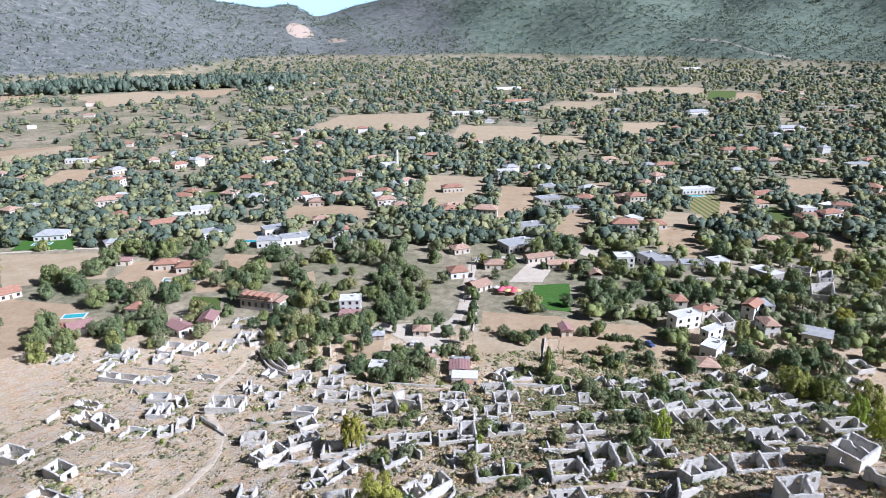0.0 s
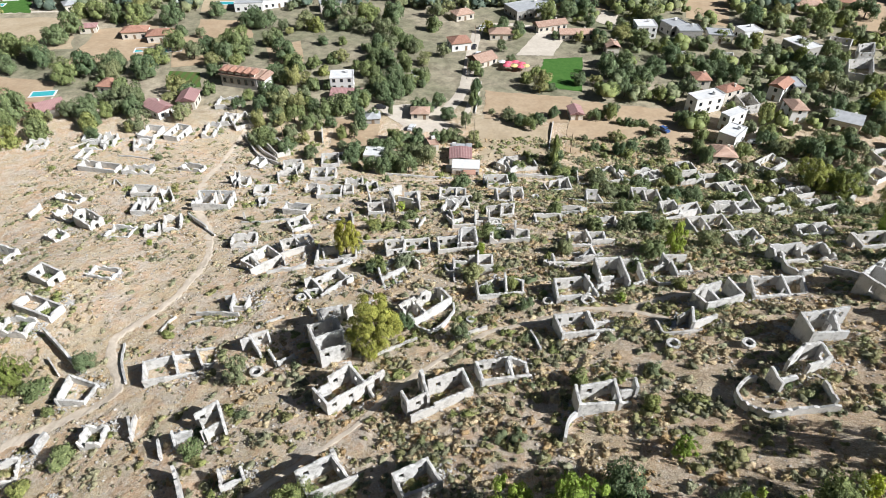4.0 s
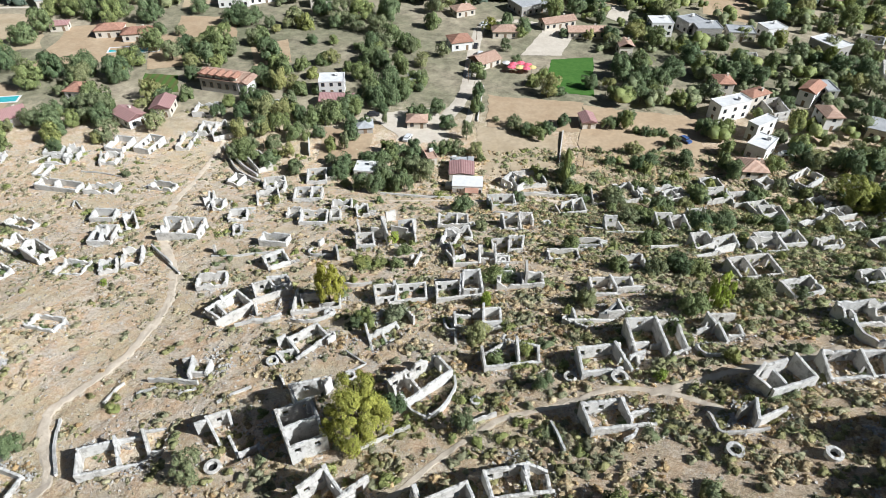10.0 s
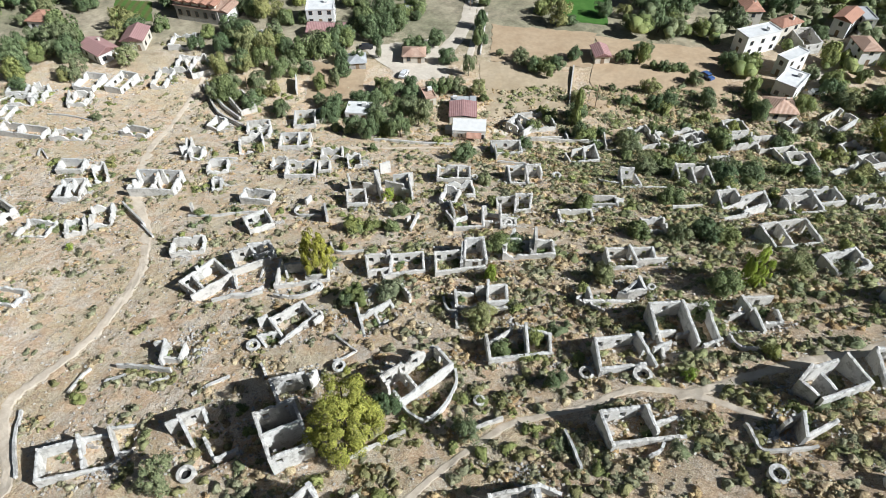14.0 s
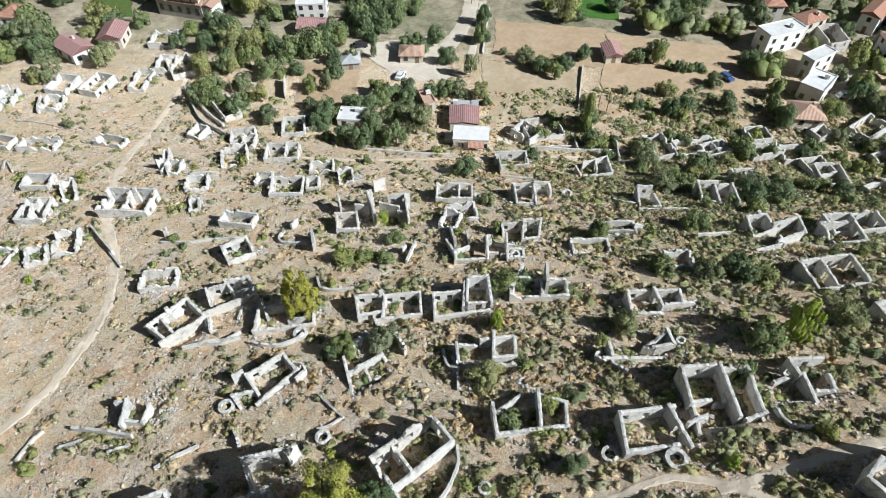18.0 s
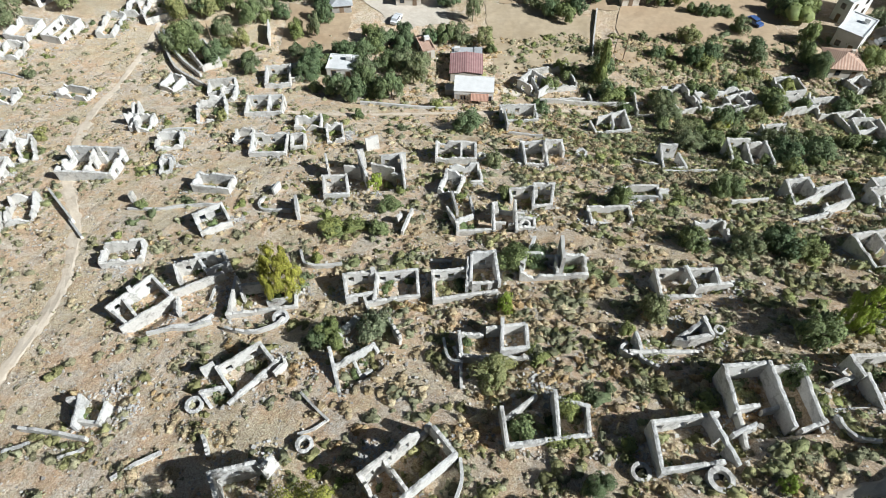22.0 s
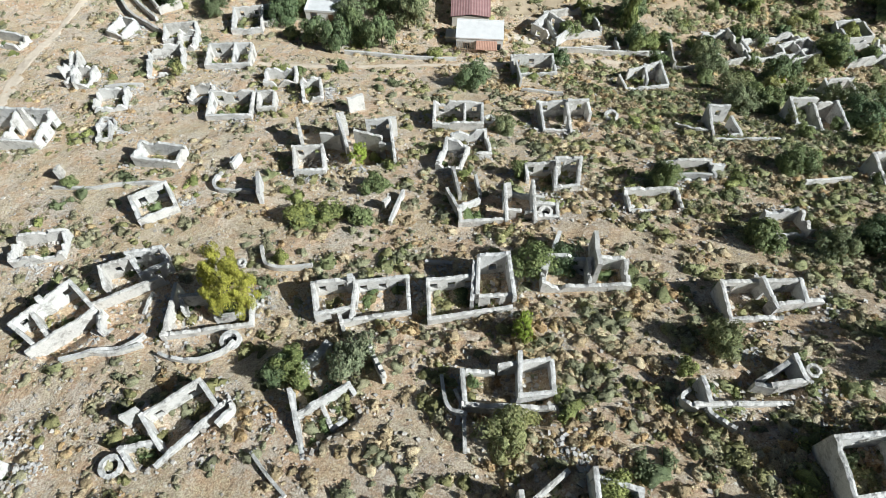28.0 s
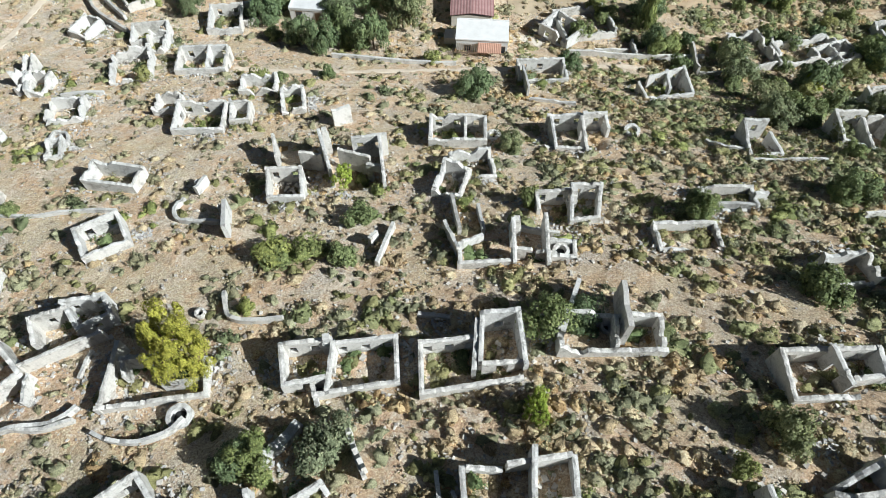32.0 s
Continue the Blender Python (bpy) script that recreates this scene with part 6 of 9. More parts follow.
tree("lime", 41.8, -140.0, 2.8, 1.2)
tree("lime", 41.0, -143.8, 2.5, 1.0)
tree("lime", 49.6, -137.5, 8.0, 3.4)
tree("lime", 10.6, -146.5, 7.0, 3.0)
tree("lime", 25.6, -149.7, 7.0, 3.4)
tree("lime", 37.8, -150.1, 6.0, 3.0)
tree("lime", 32.9, -150.2, 7.0, 3.0)
tree("lime", 27.2, -132.4, 2.5, 1.6)
tree("lime", 41.9, -147.9, 7.0, 3.0)
tree("lime", -29.7, -136.7, 3.5, 1.7)
tree("broad", 5.0, -25.9, 3.6, 2.8)
tree("bush", -1.2, -14.9, 2.4, 1.7)
tree("broad", -57.0, 23.2, 6.0, 3.4)
tree("broad", -51.8, 25.3, 6.0, 3.2)
tree("broad", -46.1, 20.6, 5.0, 2.8)
tree("olive", -63.0, 20.5, 7.0, 2.8)
tree("olive", -61.7, 7.6, 5.0, 2.2)
tree("olive", -57.8, 14.1, 5.0, 2.5)
tree("bush", -49.8, 10.4, 3.0, 2.0)
tree("broad", -34.1, 14.3, 4.0, 2.2)
tree("olive", -29.8, 14.3, 6.0, 1.8)
tree("olive", -41.8, -1.1, 4.0, 2.2)
tree("broad", -22.3, -9.6, 5.0, 2.4)
tree("broad", -17.9, -12.4, 5.5, 2.6)
tree("broad", -13.6, -10.2, 5.0, 2.4)
tree("broad", -10.4, -10.9, 6.0, 2.8)
tree("olive", -6.2, -3.6, 6.5, 2.8)
tree("bush", -26.7, -8.1, 3.0, 2.0)
tree("broad", -17.6, 5.8, 4.5, 2.5)
tree("broad", -21.0, 4.6, 4.5, 2.5)
tree("broad", -13.0, 10.7, 4.0, 2.6)
tree("broad", -8.8, 12.6, 4.5, 2.4)
tree("broad", -16.3, 12.6, 4.0, 2.2)
tree("broad", -2.8, 11.2, 4.0, 2.2)
tree("broad", 1.2, 12.6, 4.0, 2.6)
tree("olive", 4.7, 11.9, 4.0, 2.6)
tree("olive", 9.7, 11.2, 4.5, 2.6)
tree("bush", 11.3, 8.3, 3.0, 1.8)
tree("olive", 7.4, 20.6, 7.0, 1.8)
tree("broad", 1.2, 27.2, 5.0, 2.6)
tree("broad", -1.9, 37.1, 5.0, 2.8)
tree("broad", -6.5, 32.8, 3.5, 2.5)
tree("broad", -9.7, 34.2, 4.0, 2.6)
tree("olive", -18.7, 30.0, 4.5, 1.2)
tree("broad", -24.6, 27.2, 4.0, 2.2)
tree("broad", -30.4, 38.6, 6.0, 3.4)
tree("broad", -22.7, 41.6, 7.0, 3.6)
tree("broad", -18.0, 43.1, 7.0, 3.6)
tree("broad", -13.4, 46.2, 7.0, 3.2)
tree("broad", 10.7, 37.7, 6.0, 2.4)
tree("broad", 11.9, 47.7, 6.0, 2.4)
tree("cypress", 34.5, -2.9, 11.0, 1.7)
tree("broad", 34.5, -7.7, 4.0, 2.2)
tree("broad", 25.8, 23.2, 4.0, 2.6)
tree("broad", 29.3, 21.1, 4.0, 2.6)
tree("olive", 23.1, 26.4, 3.5, 2.2)
tree("broad", 32.6, 23.2, 4.5, 2.4)
tree("bush", 28.2, -0.3, 3.0, 2.4)
tree("broad", 22.9, -5.7, 3.0, 1.8)
tree("broad", 58.1, 27.2, 6.0, 2.4)
tree("bush", 61.2, 24.5, 2.5, 1.8)
tree("bush", 65.4, 23.2, 2.5, 1.8)
tree("bush", 69.7, 22.7, 2.0, 1.6)
tree("broad", 52.8, 27.2, 4.0, 2.2)
tree("olive", 70.7, 3.8, 5.0, 2.4)
tree("bush", 58.7, 2.6, 3.0, 2.6)
tree("olive", 70.7, 15.5, 4.0, 2.2)
tree("broad", 81.4, 4.9, 5.0, 2.0)
tree("broad", 82.9, -0.6, 5.0, 2.2)
tree("broad", 83.3, 23.2, 5.0, 2.4)
tree("olive", 45.7, -12.7, 4.5, 2.6)
tree("olive", 44.6, -32.3, 3.5, 3.2)
tree("broad", 48.1, -31.9, 3.5, 2.6)
tree("broad", 56.6, -18.5, 4.5, 2.8)
tree("broad", 68.7, -11.1, 4.5, 3.0)
tree("broad", 58.7, -37.5, 4.0, 3.0)
tree("broad", 64.6, -36.8, 4.5, 3.2)
tree("bush", 56.4, -43.8, 3.0, 2.2)
tree("bush", 45.5, -69.0, 3.0, 2.4)
tree("bush", 32.3, -66.5, 2.6, 2.2)
tree("olive", 38.9, -67.6, 2.8, 2.0)
tree("olive", 23.6, -79.0, 3.2, 1.8)
tree("olive", 50.7, -79.8, 3.0, 2.0)
tree("broad", 38.6, -83.6, 3.2, 2.4)
tree("broad", 25.9, -55.3, 3.2, 1.7)
tree("broad", 42.6, -51.6, 3.2, 2.2)
tree("bush", 60.2, 14.3, 2.0, 1.4)
tree("bush", 41.9, -67.0, 2.0, 1.6)
tree("broad", 9.4, -69.1, 3.0, 2.4)
tree("broad", 11.8, -68.6, 2.6, 2.0)
tree("lime", 7.3, -77.2, 3.0, 1.1)
tree("bush", -15.3, -60.2, 1.8, 2.2)
tree("bush", -12.4, -58.9, 1.8, 2.2)
tree("bush", -7.4, -54.4, 2.2, 2.0)
tree("lime", -10.3, -47.9, 2.2, 1.5)
tree("bush", 9.6, -52.7, 2.4, 1.6)
tree("grey", -7.6, -79.0, 2.6, 2.0)
tree("broad", -13.6, -79.9, 2.6, 1.8)
tree("bush", -26.0, -22.7, 2.2, 1.8)
tree("bush", -22.5, -22.6, 1.8, 1.4)
tree("bush", -16.3, -20.9, 2.0, 1.5)
tree("olive", 8.6, -41.0, 2.4, 1.8)
tree("bush", 7.5, -92.9, 2.4, 1.8)
tree("bush", 12.5, -91.0, 2.2, 1.5)
tree("bush", 33.6, -88.6, 3.0, 1.7)
tree("lime", 28.4, -99.8, 1.8, 0.9)
tree("broad", 13.4, -99.2, 2.2, 1.4)
tree("bush", 38.8, -97.1, 1.8, 1.3)
tree("olive", 5.6, -85.7, 2.0, 1.6)
tree("lime", -67.0, -60.9, 1.4, 0.8)
tree("olive", -73.6, -29.0, 2.0, 1.6)
tree("olive", -88.2, -4.1, 2.0, 1.6)
tree("olive", -41.8, -22.9, 2.4, 1.3)
tree("bush", -46.0, -51.5, 1.5, 1.3)
tree("bush", -8.7, -60.2, 2.2, 2.0)
tree("bush", -15.1, -59.8, 2.2, 2.2)
tree("bush", -16.5, -66.0, 1.8, 1.2)
tree("broad", -12.6, -80.0, 3.0, 1.9)
tree("grey", -7.7, -79.4, 3.2, 2.0)
tree("olive", 5.0, -87.0, 2.4, 1.9)
tree("lime", 7.5, -76.2, 2.4, 1.0)
tree("bush", 12.2, -91.1, 2.4, 1.6)
tree("olive", 23.5, -78.6, 2.6, 1.6)
tree("bush", 20.2, -81.3, 1.6, 1.2)
tree("bush", 31.7, -65.1, 2.4, 2.0)
tree("olive", 38.2, -67.2, 2.4, 2.0)
tree("broad", 42.1, -67.3, 3.4, 2.4)
tree("olive", 25.6, -54.1, 3.0, 1.5)
tree("broad", 41.5, -51.7, 2.8, 2.0)
tree("bush", 5.4, -23.2, 2.4, 2.2)
tree("broad", 19.8, -15.6, 3.0, 1.9)
tree("broad", 35.4, -9.6, 3.6, 2.2)
tree("broad", 47.0, -10.1, 3.0, 2.0)
tree("olive", 46.6, -26.2, 3.0, 3.0)
tree("olive", 48.5, -29.8, 2.6, 2.2)
tree("broad", 69.6, -12.2, 4.0, 2.4)
tree("lime", 57.1, -17.7, 3.4, 1.8)


# greener, denser growth on the shaded right-hand slope and along the lane at its foot
grove = np.random.default_rng(31)
for _i in range(120):
    _x, _y = float(grove.uniform(36, 128)), float(grove.uniform(-62, 14))
    if min(math.hypot(_x - s[0], _y - s[1]) for s in TREE_SPOTS) < 2.6 or _y < -10 - 0.45 * (_x - 20):
        continue
    _r = float(grove.uniform(1.2, 3.0))
    tree(str(grove.choice(["broad", "bush", "olive", "olive", "bush"])), _x, _y, _r * 1.35, _r)
for _i in range(150):
    _x, _y = float(grove.uniform(34, 120)), float(grove.uniform(-98, -12))
    if min(math.hypot(_x - s[0], _y - s[1]) for s in TREE_SPOTS) < 2.2 or _x < 48 - 0.3 * (_y + 60) * (_y < -60):
        continue
    _r = float(grove.uniform(0.8, 1.9))
    tree(str(grove.choice(["broad", "bush", "olive", "bush", "bush"])), _x, _y, _r * 1.25, _r)
for _i in range(70):
    _x, _y = float(grove.uniform(-66, -8)), float(grove.uniform(-8, 62))
    if min(math.hypot(_x - s[0], _y - s[1]) for s in TREE_SPOTS) < 2.8 or _y < 4 - 0.25 * (_x + 60) or (_x > -28 and 12 < _y < 45):
        continue
    _r = float(grove.uniform(1.8, 3.6))
    tree(str(grove.choice(["broad", "broad", "olive", "bush"])), _x, _y, _r * 1.6, _r)

# ---- loose stones and low dry growth on the slope ----
scatter = np.random.default_rng(5)
SPOTS = np.array(RUIN_SPOTS)


def clump_noise(x, y, s, seed):
    a = np.sin(x * s + seed) * np.cos(y * s * 1.2 - seed * 1.7) + np.sin((x + y) * s * 0.63 + seed * 0.6) + 0.6 * np.sin((x - 1.7 * y) * s * 1.9 + seed)
    return a / 2.6


def slope_points(n, near_bias=0.0, clump=0.35, seed=1.0, drift=True, density=None):
    """Random places on the hillside, in drifts; a share of them heaped round the ruins."""
    m = n * 14
    x, y = scatter.uniform(-125, 118, m), scatter.uniform(-148, 14, m)
    keep = scatter.random(m) < (0.5 + clump * 1.4 * clump_noise(x, y, 0.16, seed))
    if drift:
        keep &= scatter.random(m) < np.clip(0.35 + 1.5 * clump_noise(x, y, 0.8, seed + 3.1), 0.06, 1)
    if density is not None:
        keep &= scatter.random(m) < density(x, y)
    x, y = x[keep][: int(n * (1 - near_bias))], y[keep][: int(n * (1 - near_bias))]
    k = int(n * near_bias)
    if k:
        i = scatter.integers(0, len(SPOTS), k)
        rad = SPOTS[i, 3] * 0.5 + scatter.exponential(1.6, k)
        a = scatter.uniform(0, 2 * math.pi, k)
        x, y = np.append(x, SPOTS[i, 0] + rad * np.cos(a)), np.append(y, SPOTS[i, 1] + rad * np.sin(a) * 0.75)
    return x, y


def on_path(x, y):
    d = np.full(len(x), 99.0)
    for line in PATH_LINES:
        for (ax, ay), (bx, by) in zip(line, line[1:]):
            t = np.clip(((x - ax) * (bx - ax) + (y - ay) * (by - ay)) / ((bx - ax) ** 2 + (by - ay) ** 2 + 1e-9), 0, 1)
            d = np.minimum(d, np.hypot(x - ax - t * (bx - ax), y - ay - t * (by - ay)))
    return d < 0.9


def in_wall(x, y):
    hit = np.zeros(len(x), bool)
    for rx, ry, rot, length, depth in RUIN_SPOTS:
        c, s = math.cos(radians(rot)), math.sin(radians(rot))
        u, w = (x - rx) * c + (y - ry) * s, -(x - rx) * s + (y - ry) * c
        inside = (np.abs(u) < length / 2 + 0.2) & (np.abs(w) < depth / 2 + 0.2)
        core = (np.abs(u) < length / 2 - 0.7) & (np.abs(w) < depth / 2 - 0.7)
        hit |= inside & ~core
    return hit


def stones(n, lo, hi, bias, seed, density=None):
    x, y = slope_points(n, bias, 0.5, seed, density=density)
    ok = ~on_path(x, y)
    x, y = x[ok], y[ok]
    s = lo + (hi - lo) * scatter.random(len(x)) ** 3
    ob = new("loose_stones", rubble_mesh("loose_stones", np.stack([x, y, lay(x, y)], -1), s, scatter))
    return tagged(ob, "pale limestone rubble strewn over the dry slope", "stones", kind="stuff")


def low_growth(name, label, material, n, lo, hi, cards, tall, seed, bias=0.1, clump=0.4, density=None, places=None, core=True, slim=0.8):
    """Low bushes or grass tufts: little uneven mounds of sprays, many thousands in one object."""
    if places is not None:
        x, y = places
    else:
        # little colonies of a few bushes each
        x, y = slope_points(n // 4, bias, clump, seed, density=density)
        x, y = np.repeat(x, 4), np.repeat(y, 4)
        x, y = x + scatter.normal(0, 0.95, len(x)), y + scatter.normal(0, 0.75, len(y))
    ok = ~on_path(x, y) & ~in_wall(x, y)
    x, y = x[ok], y[ok]
    m = len(x)
    r = lo + (hi - lo) * scatter.random(m) ** 1.6
    d = scatter.normal(0, 1, (m, cards, 3))
    d[:, :, 2] = np.abs(d[:, :, 2])
    d /= np.linalg.norm(d, axis=2)[:, :, None]
    ang = np.arctan2(d[:, :, 1], d[:, :, 0])
    ph = scatter.uniform(0, 6.28, (3, m, 1))
    lobed = 0.8 + 0.30 * np.sin(2 * ang + ph[0]) + 0.22 * np.sin(3 * ang + ph[1]) + 0.14 * np.sin(5 * ang + ph[2])
    z = lay(x, y)
    base = np.stack([x, y, z], -1)[:, None, :]
    c = base + d * (r[:, None, None] * np.array([1, 1, tall])) * (lobed * scatter.uniform(0.72, 1.05, (m, cards)))[:, :, None]
    v, f, nrm = leaf_cards(c.reshape(-1, 3), (d + np.array([0, 0, 0.35])).reshape(-1, 3), np.repeat(np.clip(r * 0.14, 0.05, 0.12), cards), scatter, 0.8, slim)
    if core:
        # a lumpy closed mound under the sprays
        turn = np.arange(8) * math.pi / 4
        ring = np.array([(math.cos(a + k * 0.39) * q, math.sin(a + k * 0.39) * q, h) for k, (q, h) in enumerate(((0.74, -0.15), (0.78, 0.20), (0.50, 0.52))) for a in turn] + [(0, 0, 0.64)])
        jit = 1 + scatter.uniform(-0.26, 0.26, (m, 25, 1))
        swell = 0.85 + 0.2 * np.sin(2 * np.arctan2(ring[:, 1], ring[:, 0])[None] + ph[0]) + 0.14 * np.sin(3 * np.arctan2(ring[:, 1], ring[:, 0])[None] + ph[1])
        w = ring[None] * jit * swell[:, :, None] * (r[:, None, None] * np.array([1, 1, tall])) + base
        nr = ring / np.linalg.norm(ring, axis=1)[:, None] + scatter.normal(0, 0.35, (m, 25, 3))
        nr /= np.linalg.norm(nr, axis=2)[:, :, None]
        g = []
        for k in (0, 8):
            for i in range(8):
                n = (i + 1) % 8
                g += [(k + i, k + n, k + 8 + i), (k + n, k + 8 + n, k + 8 + i)]
        g += [(16 + i, 16 + (i + 1) % 8, 24) for i in range(8)]
        g = (np.arange(m) * 25)[:, None, None] + np.array(g)[None] + len(v)
        v, f, nrm = np.concatenate([v, w.reshape(-1, 3)]), np.concatenate([f, g.reshape(-1, 3)]), np.concatenate([nrm, nr.reshape(-1, 3)])
    ob = new(name, soft_mesh(name, v, f, nrm, material))
    return tagged(ob, label, "plants", kind="stuff")


def on_right(x, y):
    return np.clip(0.26 + (x + 20) / 60 - (y + 60) / 260, 0.06, 1.0)


def on_far_right(x, y):
    return np.clip((x - 14) / 22, 0, 1) * np.clip((y + 98) / 10, 0, 1)


def on_left(x, y):
    return np.clip(0.75 - (x - 5) / 90, 0.15, 1.0)


def inside_ruins(n):
    """Places on the floors of the roofless rooms."""
    i = scatter.integers(0, len(SPOTS), n)
    u, w = scatter.uniform(-0.5, 0.5, n) * (SPOTS[i, 3] - 1.3), scatter.uniform(-0.5, 0.5, n) * (SPOTS[i, 4] - 1.3)
    a = np.radians(SPOTS[i, 2])
    return SPOTS[i, 0] + u * np.cos(a) - w * np.sin(a), SPOTS[i, 1] + u * np.sin(a) + w * np.cos(a)


def rubble_heaps(n, per):
    """Broken wall stone fallen in heaps beside the ruins, most of it on the downhill side."""
    i = scatter.integers(0, len(SPOTS), n)
    a = scatter.uniform(0, 2 * math.pi, n)
    cx = SPOTS[i, 0] + (SPOTS[i, 3] * 0.5 + 0.6) * np.cos(a)
    cy = SPOTS[i, 1] + (SPOTS[i, 4] * 0.5 + 0.8) * np.sin(a) + 0.8
    spread = scatter.uniform(0.5, 1.5, n)
    x = np.repeat(cx, per) + scatter.normal(0, 1, n * per) * np.repeat(spread, per)
    y = np.repeat(cy, per) + scatter.normal(0, 1, n * per) * np.repeat(spread * 0.9, per)
    pile = np.repeat(0.35 * spread, per) * np.exp(-((x - np.repeat(cx, per)) ** 2 + (y - np.repeat(cy, per)) ** 2) / np.repeat(spread, per) ** 2)
    ok = ~on_path(x, y) & ~in_wall(x, y)
    x, y, pile = x[ok], y[ok], pile[ok]
    s = 0.07 + 0.25 * scatter.random(len(x)) ** 2.4
    ob = new("rubble_heaps", rubble_mesh("rubble_heaps", np.stack([x, y, lay(x, y) + pile * scatter.random(len(x))], -1), s, scatter))
    ob.data.materials[0] = HEAP
    return tagged(ob, "heaps of pale broken wall stone beside the ruins", "stones", kind="stuff")


rubble_heaps(270, 110)
stones(34000, 0.07, 0.30, 0.50, 1.0, on_left)
stones(30000, 0.07, 0.32, 0.35, 4.0)
low_growth("dry_grass", "tufts of bleached dry grass on the slope", LEAF_STRAW, 15000, 0.18, 0.6, 14, 0.6, 2.0, core=False, slim=0.4)
low_growth("dry_thorn_bushes", "rust-brown dried thorn bushes on the slope", LEAF_RUST, 4200, 0.32, 0.9, 36, 0.65, 3.0, density=on_right)
low_growth("brown_thorn_bushes", "dull brown dried bushes on the slope", LEAF_BROWN, 13000, 0.28, 0.95, 34, 0.65, 3.7, density=on_right)
low_growth("olive_green_bushes", "low olive-green bushes on the slope", LEAF_OLIVE, 6200, 0.32, 1.1, 40, 0.7, 5.0, 0.2, density=on_right)
low_growth("grey_bushes", "low grey-green bushes on the slope", LEAF_DUSTY, 6500, 0.32, 1.05, 38, 0.7, 6.0, 0.15, density=on_right)
low_growth("green_bushes", "fresh green bushes among the ruins", LEAF_MID, 900, 0.4, 1.4, 110, 0.8, 7.0, 0.4, density=on_right)
low_growth("dark_bushes", "dark evergreen bushes among the ruins", LEAF_SAGE, 320, 0.5, 1.5, 140, 0.85, 8.0, 0.35, density=on_right)
low_growth("lower_slope_scrub", "dense olive-green scrub on the shaded side of the slope", LEAF_SAGE, 4600, 0.45, 1.3, 56, 0.75, 13.0, 0.1, density=on_far_right)
low_growth("lower_slope_thorn", "dense dull brown thorn scrub on the shaded side of the slope", LEAF_BROWN, 5200, 0.35, 1.0, 36, 0.65, 14.0, 0.1, density=on_far_right)
low_growth("floor_weeds", "green weeds on the floors of roofless rooms", LEAF_MID, 360, 0.35, 1.2, 120, 0.9, 9.0, places=inside_ruins(360))
low_growth("floor_straw", "dry weeds on the floors of roofless rooms", LEAF_OLIVE, 520, 0.3, 1.1, 90, 0.8, 9.5, places=inside_ruins(520))
low_growth("pale_shrubs", "low pale olive shrubs on the sunny slope", LEAF_DUSTY, 3800, 0.3, 1.0, 40, 0.75, 11.0, 0.25, density=on_left)
low_growth("tan_weeds", "small tan dried weeds on the sunny slope", LEAF_BROWN, 9000, 0.14, 0.5, 22, 0.6, 12.0, 0.1, density=on_left)

# ---- valley: fields, yards ----
FIELD_QUADS = []


def field(name, material, label, *corners):
    """A field or yard: a sheet laid over the ground between four corners, with an uneven edge."""
    p = np.array(corners, float)
    FIELD_QUADS.append(p)
    n = 14
    s = np.linspace(0, 1, n)
    u, w = np.meshgrid(s, s)
    q = ((1 - u) * (1 - w))[..., None] * p[0] + (u * (1 - w))[..., None] * p[1] + (u * w)[..., None] * p[2] + ((1 - u) * w)[..., None] * p[3]
    span = np.linalg.norm(p[1] - p[0])
    edge = (u == 0) | (u == 1) | (w == 0) | (w == 1)
    rng = np.random.default_rng(int(abs(p[0, 0] * 7 + p[0, 1])))
    q += np.where(edge[..., None], rng.uniform(-0.018, 0.018, q.shape) * span, 0)
    z = height(q[..., 0], q[..., 1]) + relief(q[..., 0], q[..., 1]) + 0.07 + 0.02 * (len(FIELD_QUADS) % 4)
    c = p.mean(0)
    v = np.concatenate([q - c, z[..., None]], -1).reshape(-1, 3)
    ob = new(name, mesh_from(name, v, grid_faces(n, n), material))
    ob.location = (c[0], c[1], 0)
    return tagged(ob, label, "field", kind="structure")


field("bare_field", RED_FIELD, "bare pale red-soil field", (-153.4, 6.2), (-146.0, 24.9), (-149.0, 56.4), (-192.0, 63.7))
field("stubble_field", DRY_FIELD, "dry stubble field", (-199.9, 75.5), (-158.7, 89.7), (-174.3, 126.3), (-231.6, 122.9))
field("bare_field", RED_FIELD, "bare red-soil field", (-154.4, 68.9), (-117.7, 80.2), (-131.9, 117.1), (-156.7, 111.2))
field("lawn", LAWN, "mown bright green sports lawn", (35.9, 54.0), (52.2, 49.3), (57.9, 81.5), (41.3, 79.5))
field("dry_yard", DRY_FIELD, "trampled dry yard of pale earth", (11.8, 0.9), (33.9, 2.8), (37.6, 22.1), (10.5, 29.0))
field("bare_field", RED_FIELD, "bare brown field", (13.9, 28.4), (43.1, 25.2), (47.9, 44.6), (15.9, 50.1))
field("bare_field", RED_FIELD, "bare lot of tan earth", (38.6, 1.8), (77.7, 1.8), (82.9, 34.3), (47.6, 42.5))
field("orchard", VINE_FIELD, "yellow-green orchard in straight rows", (166.9, 255.1), (158.5, 172.9), (176.5, 191.6), (197.3, 254.9))
field("orchard", GREEN_FIELD, "green orchard in straight rows", (200.1, 212.1), (195.0, 152.3), (217.3, 172.6), (221.8, 220.7))
field("bare_field", RED_FIELD, "bare red-soil strip", (58.5, 147.8), (78.3, 137.5), (94.3, 194.7), (84.1, 215.7))
field("bare_field", RED_FIELD, "bare red-soil strip", (102.5, 192.0), (113.5, 195.9), (132.4, 255.3), (122.4, 264.3))
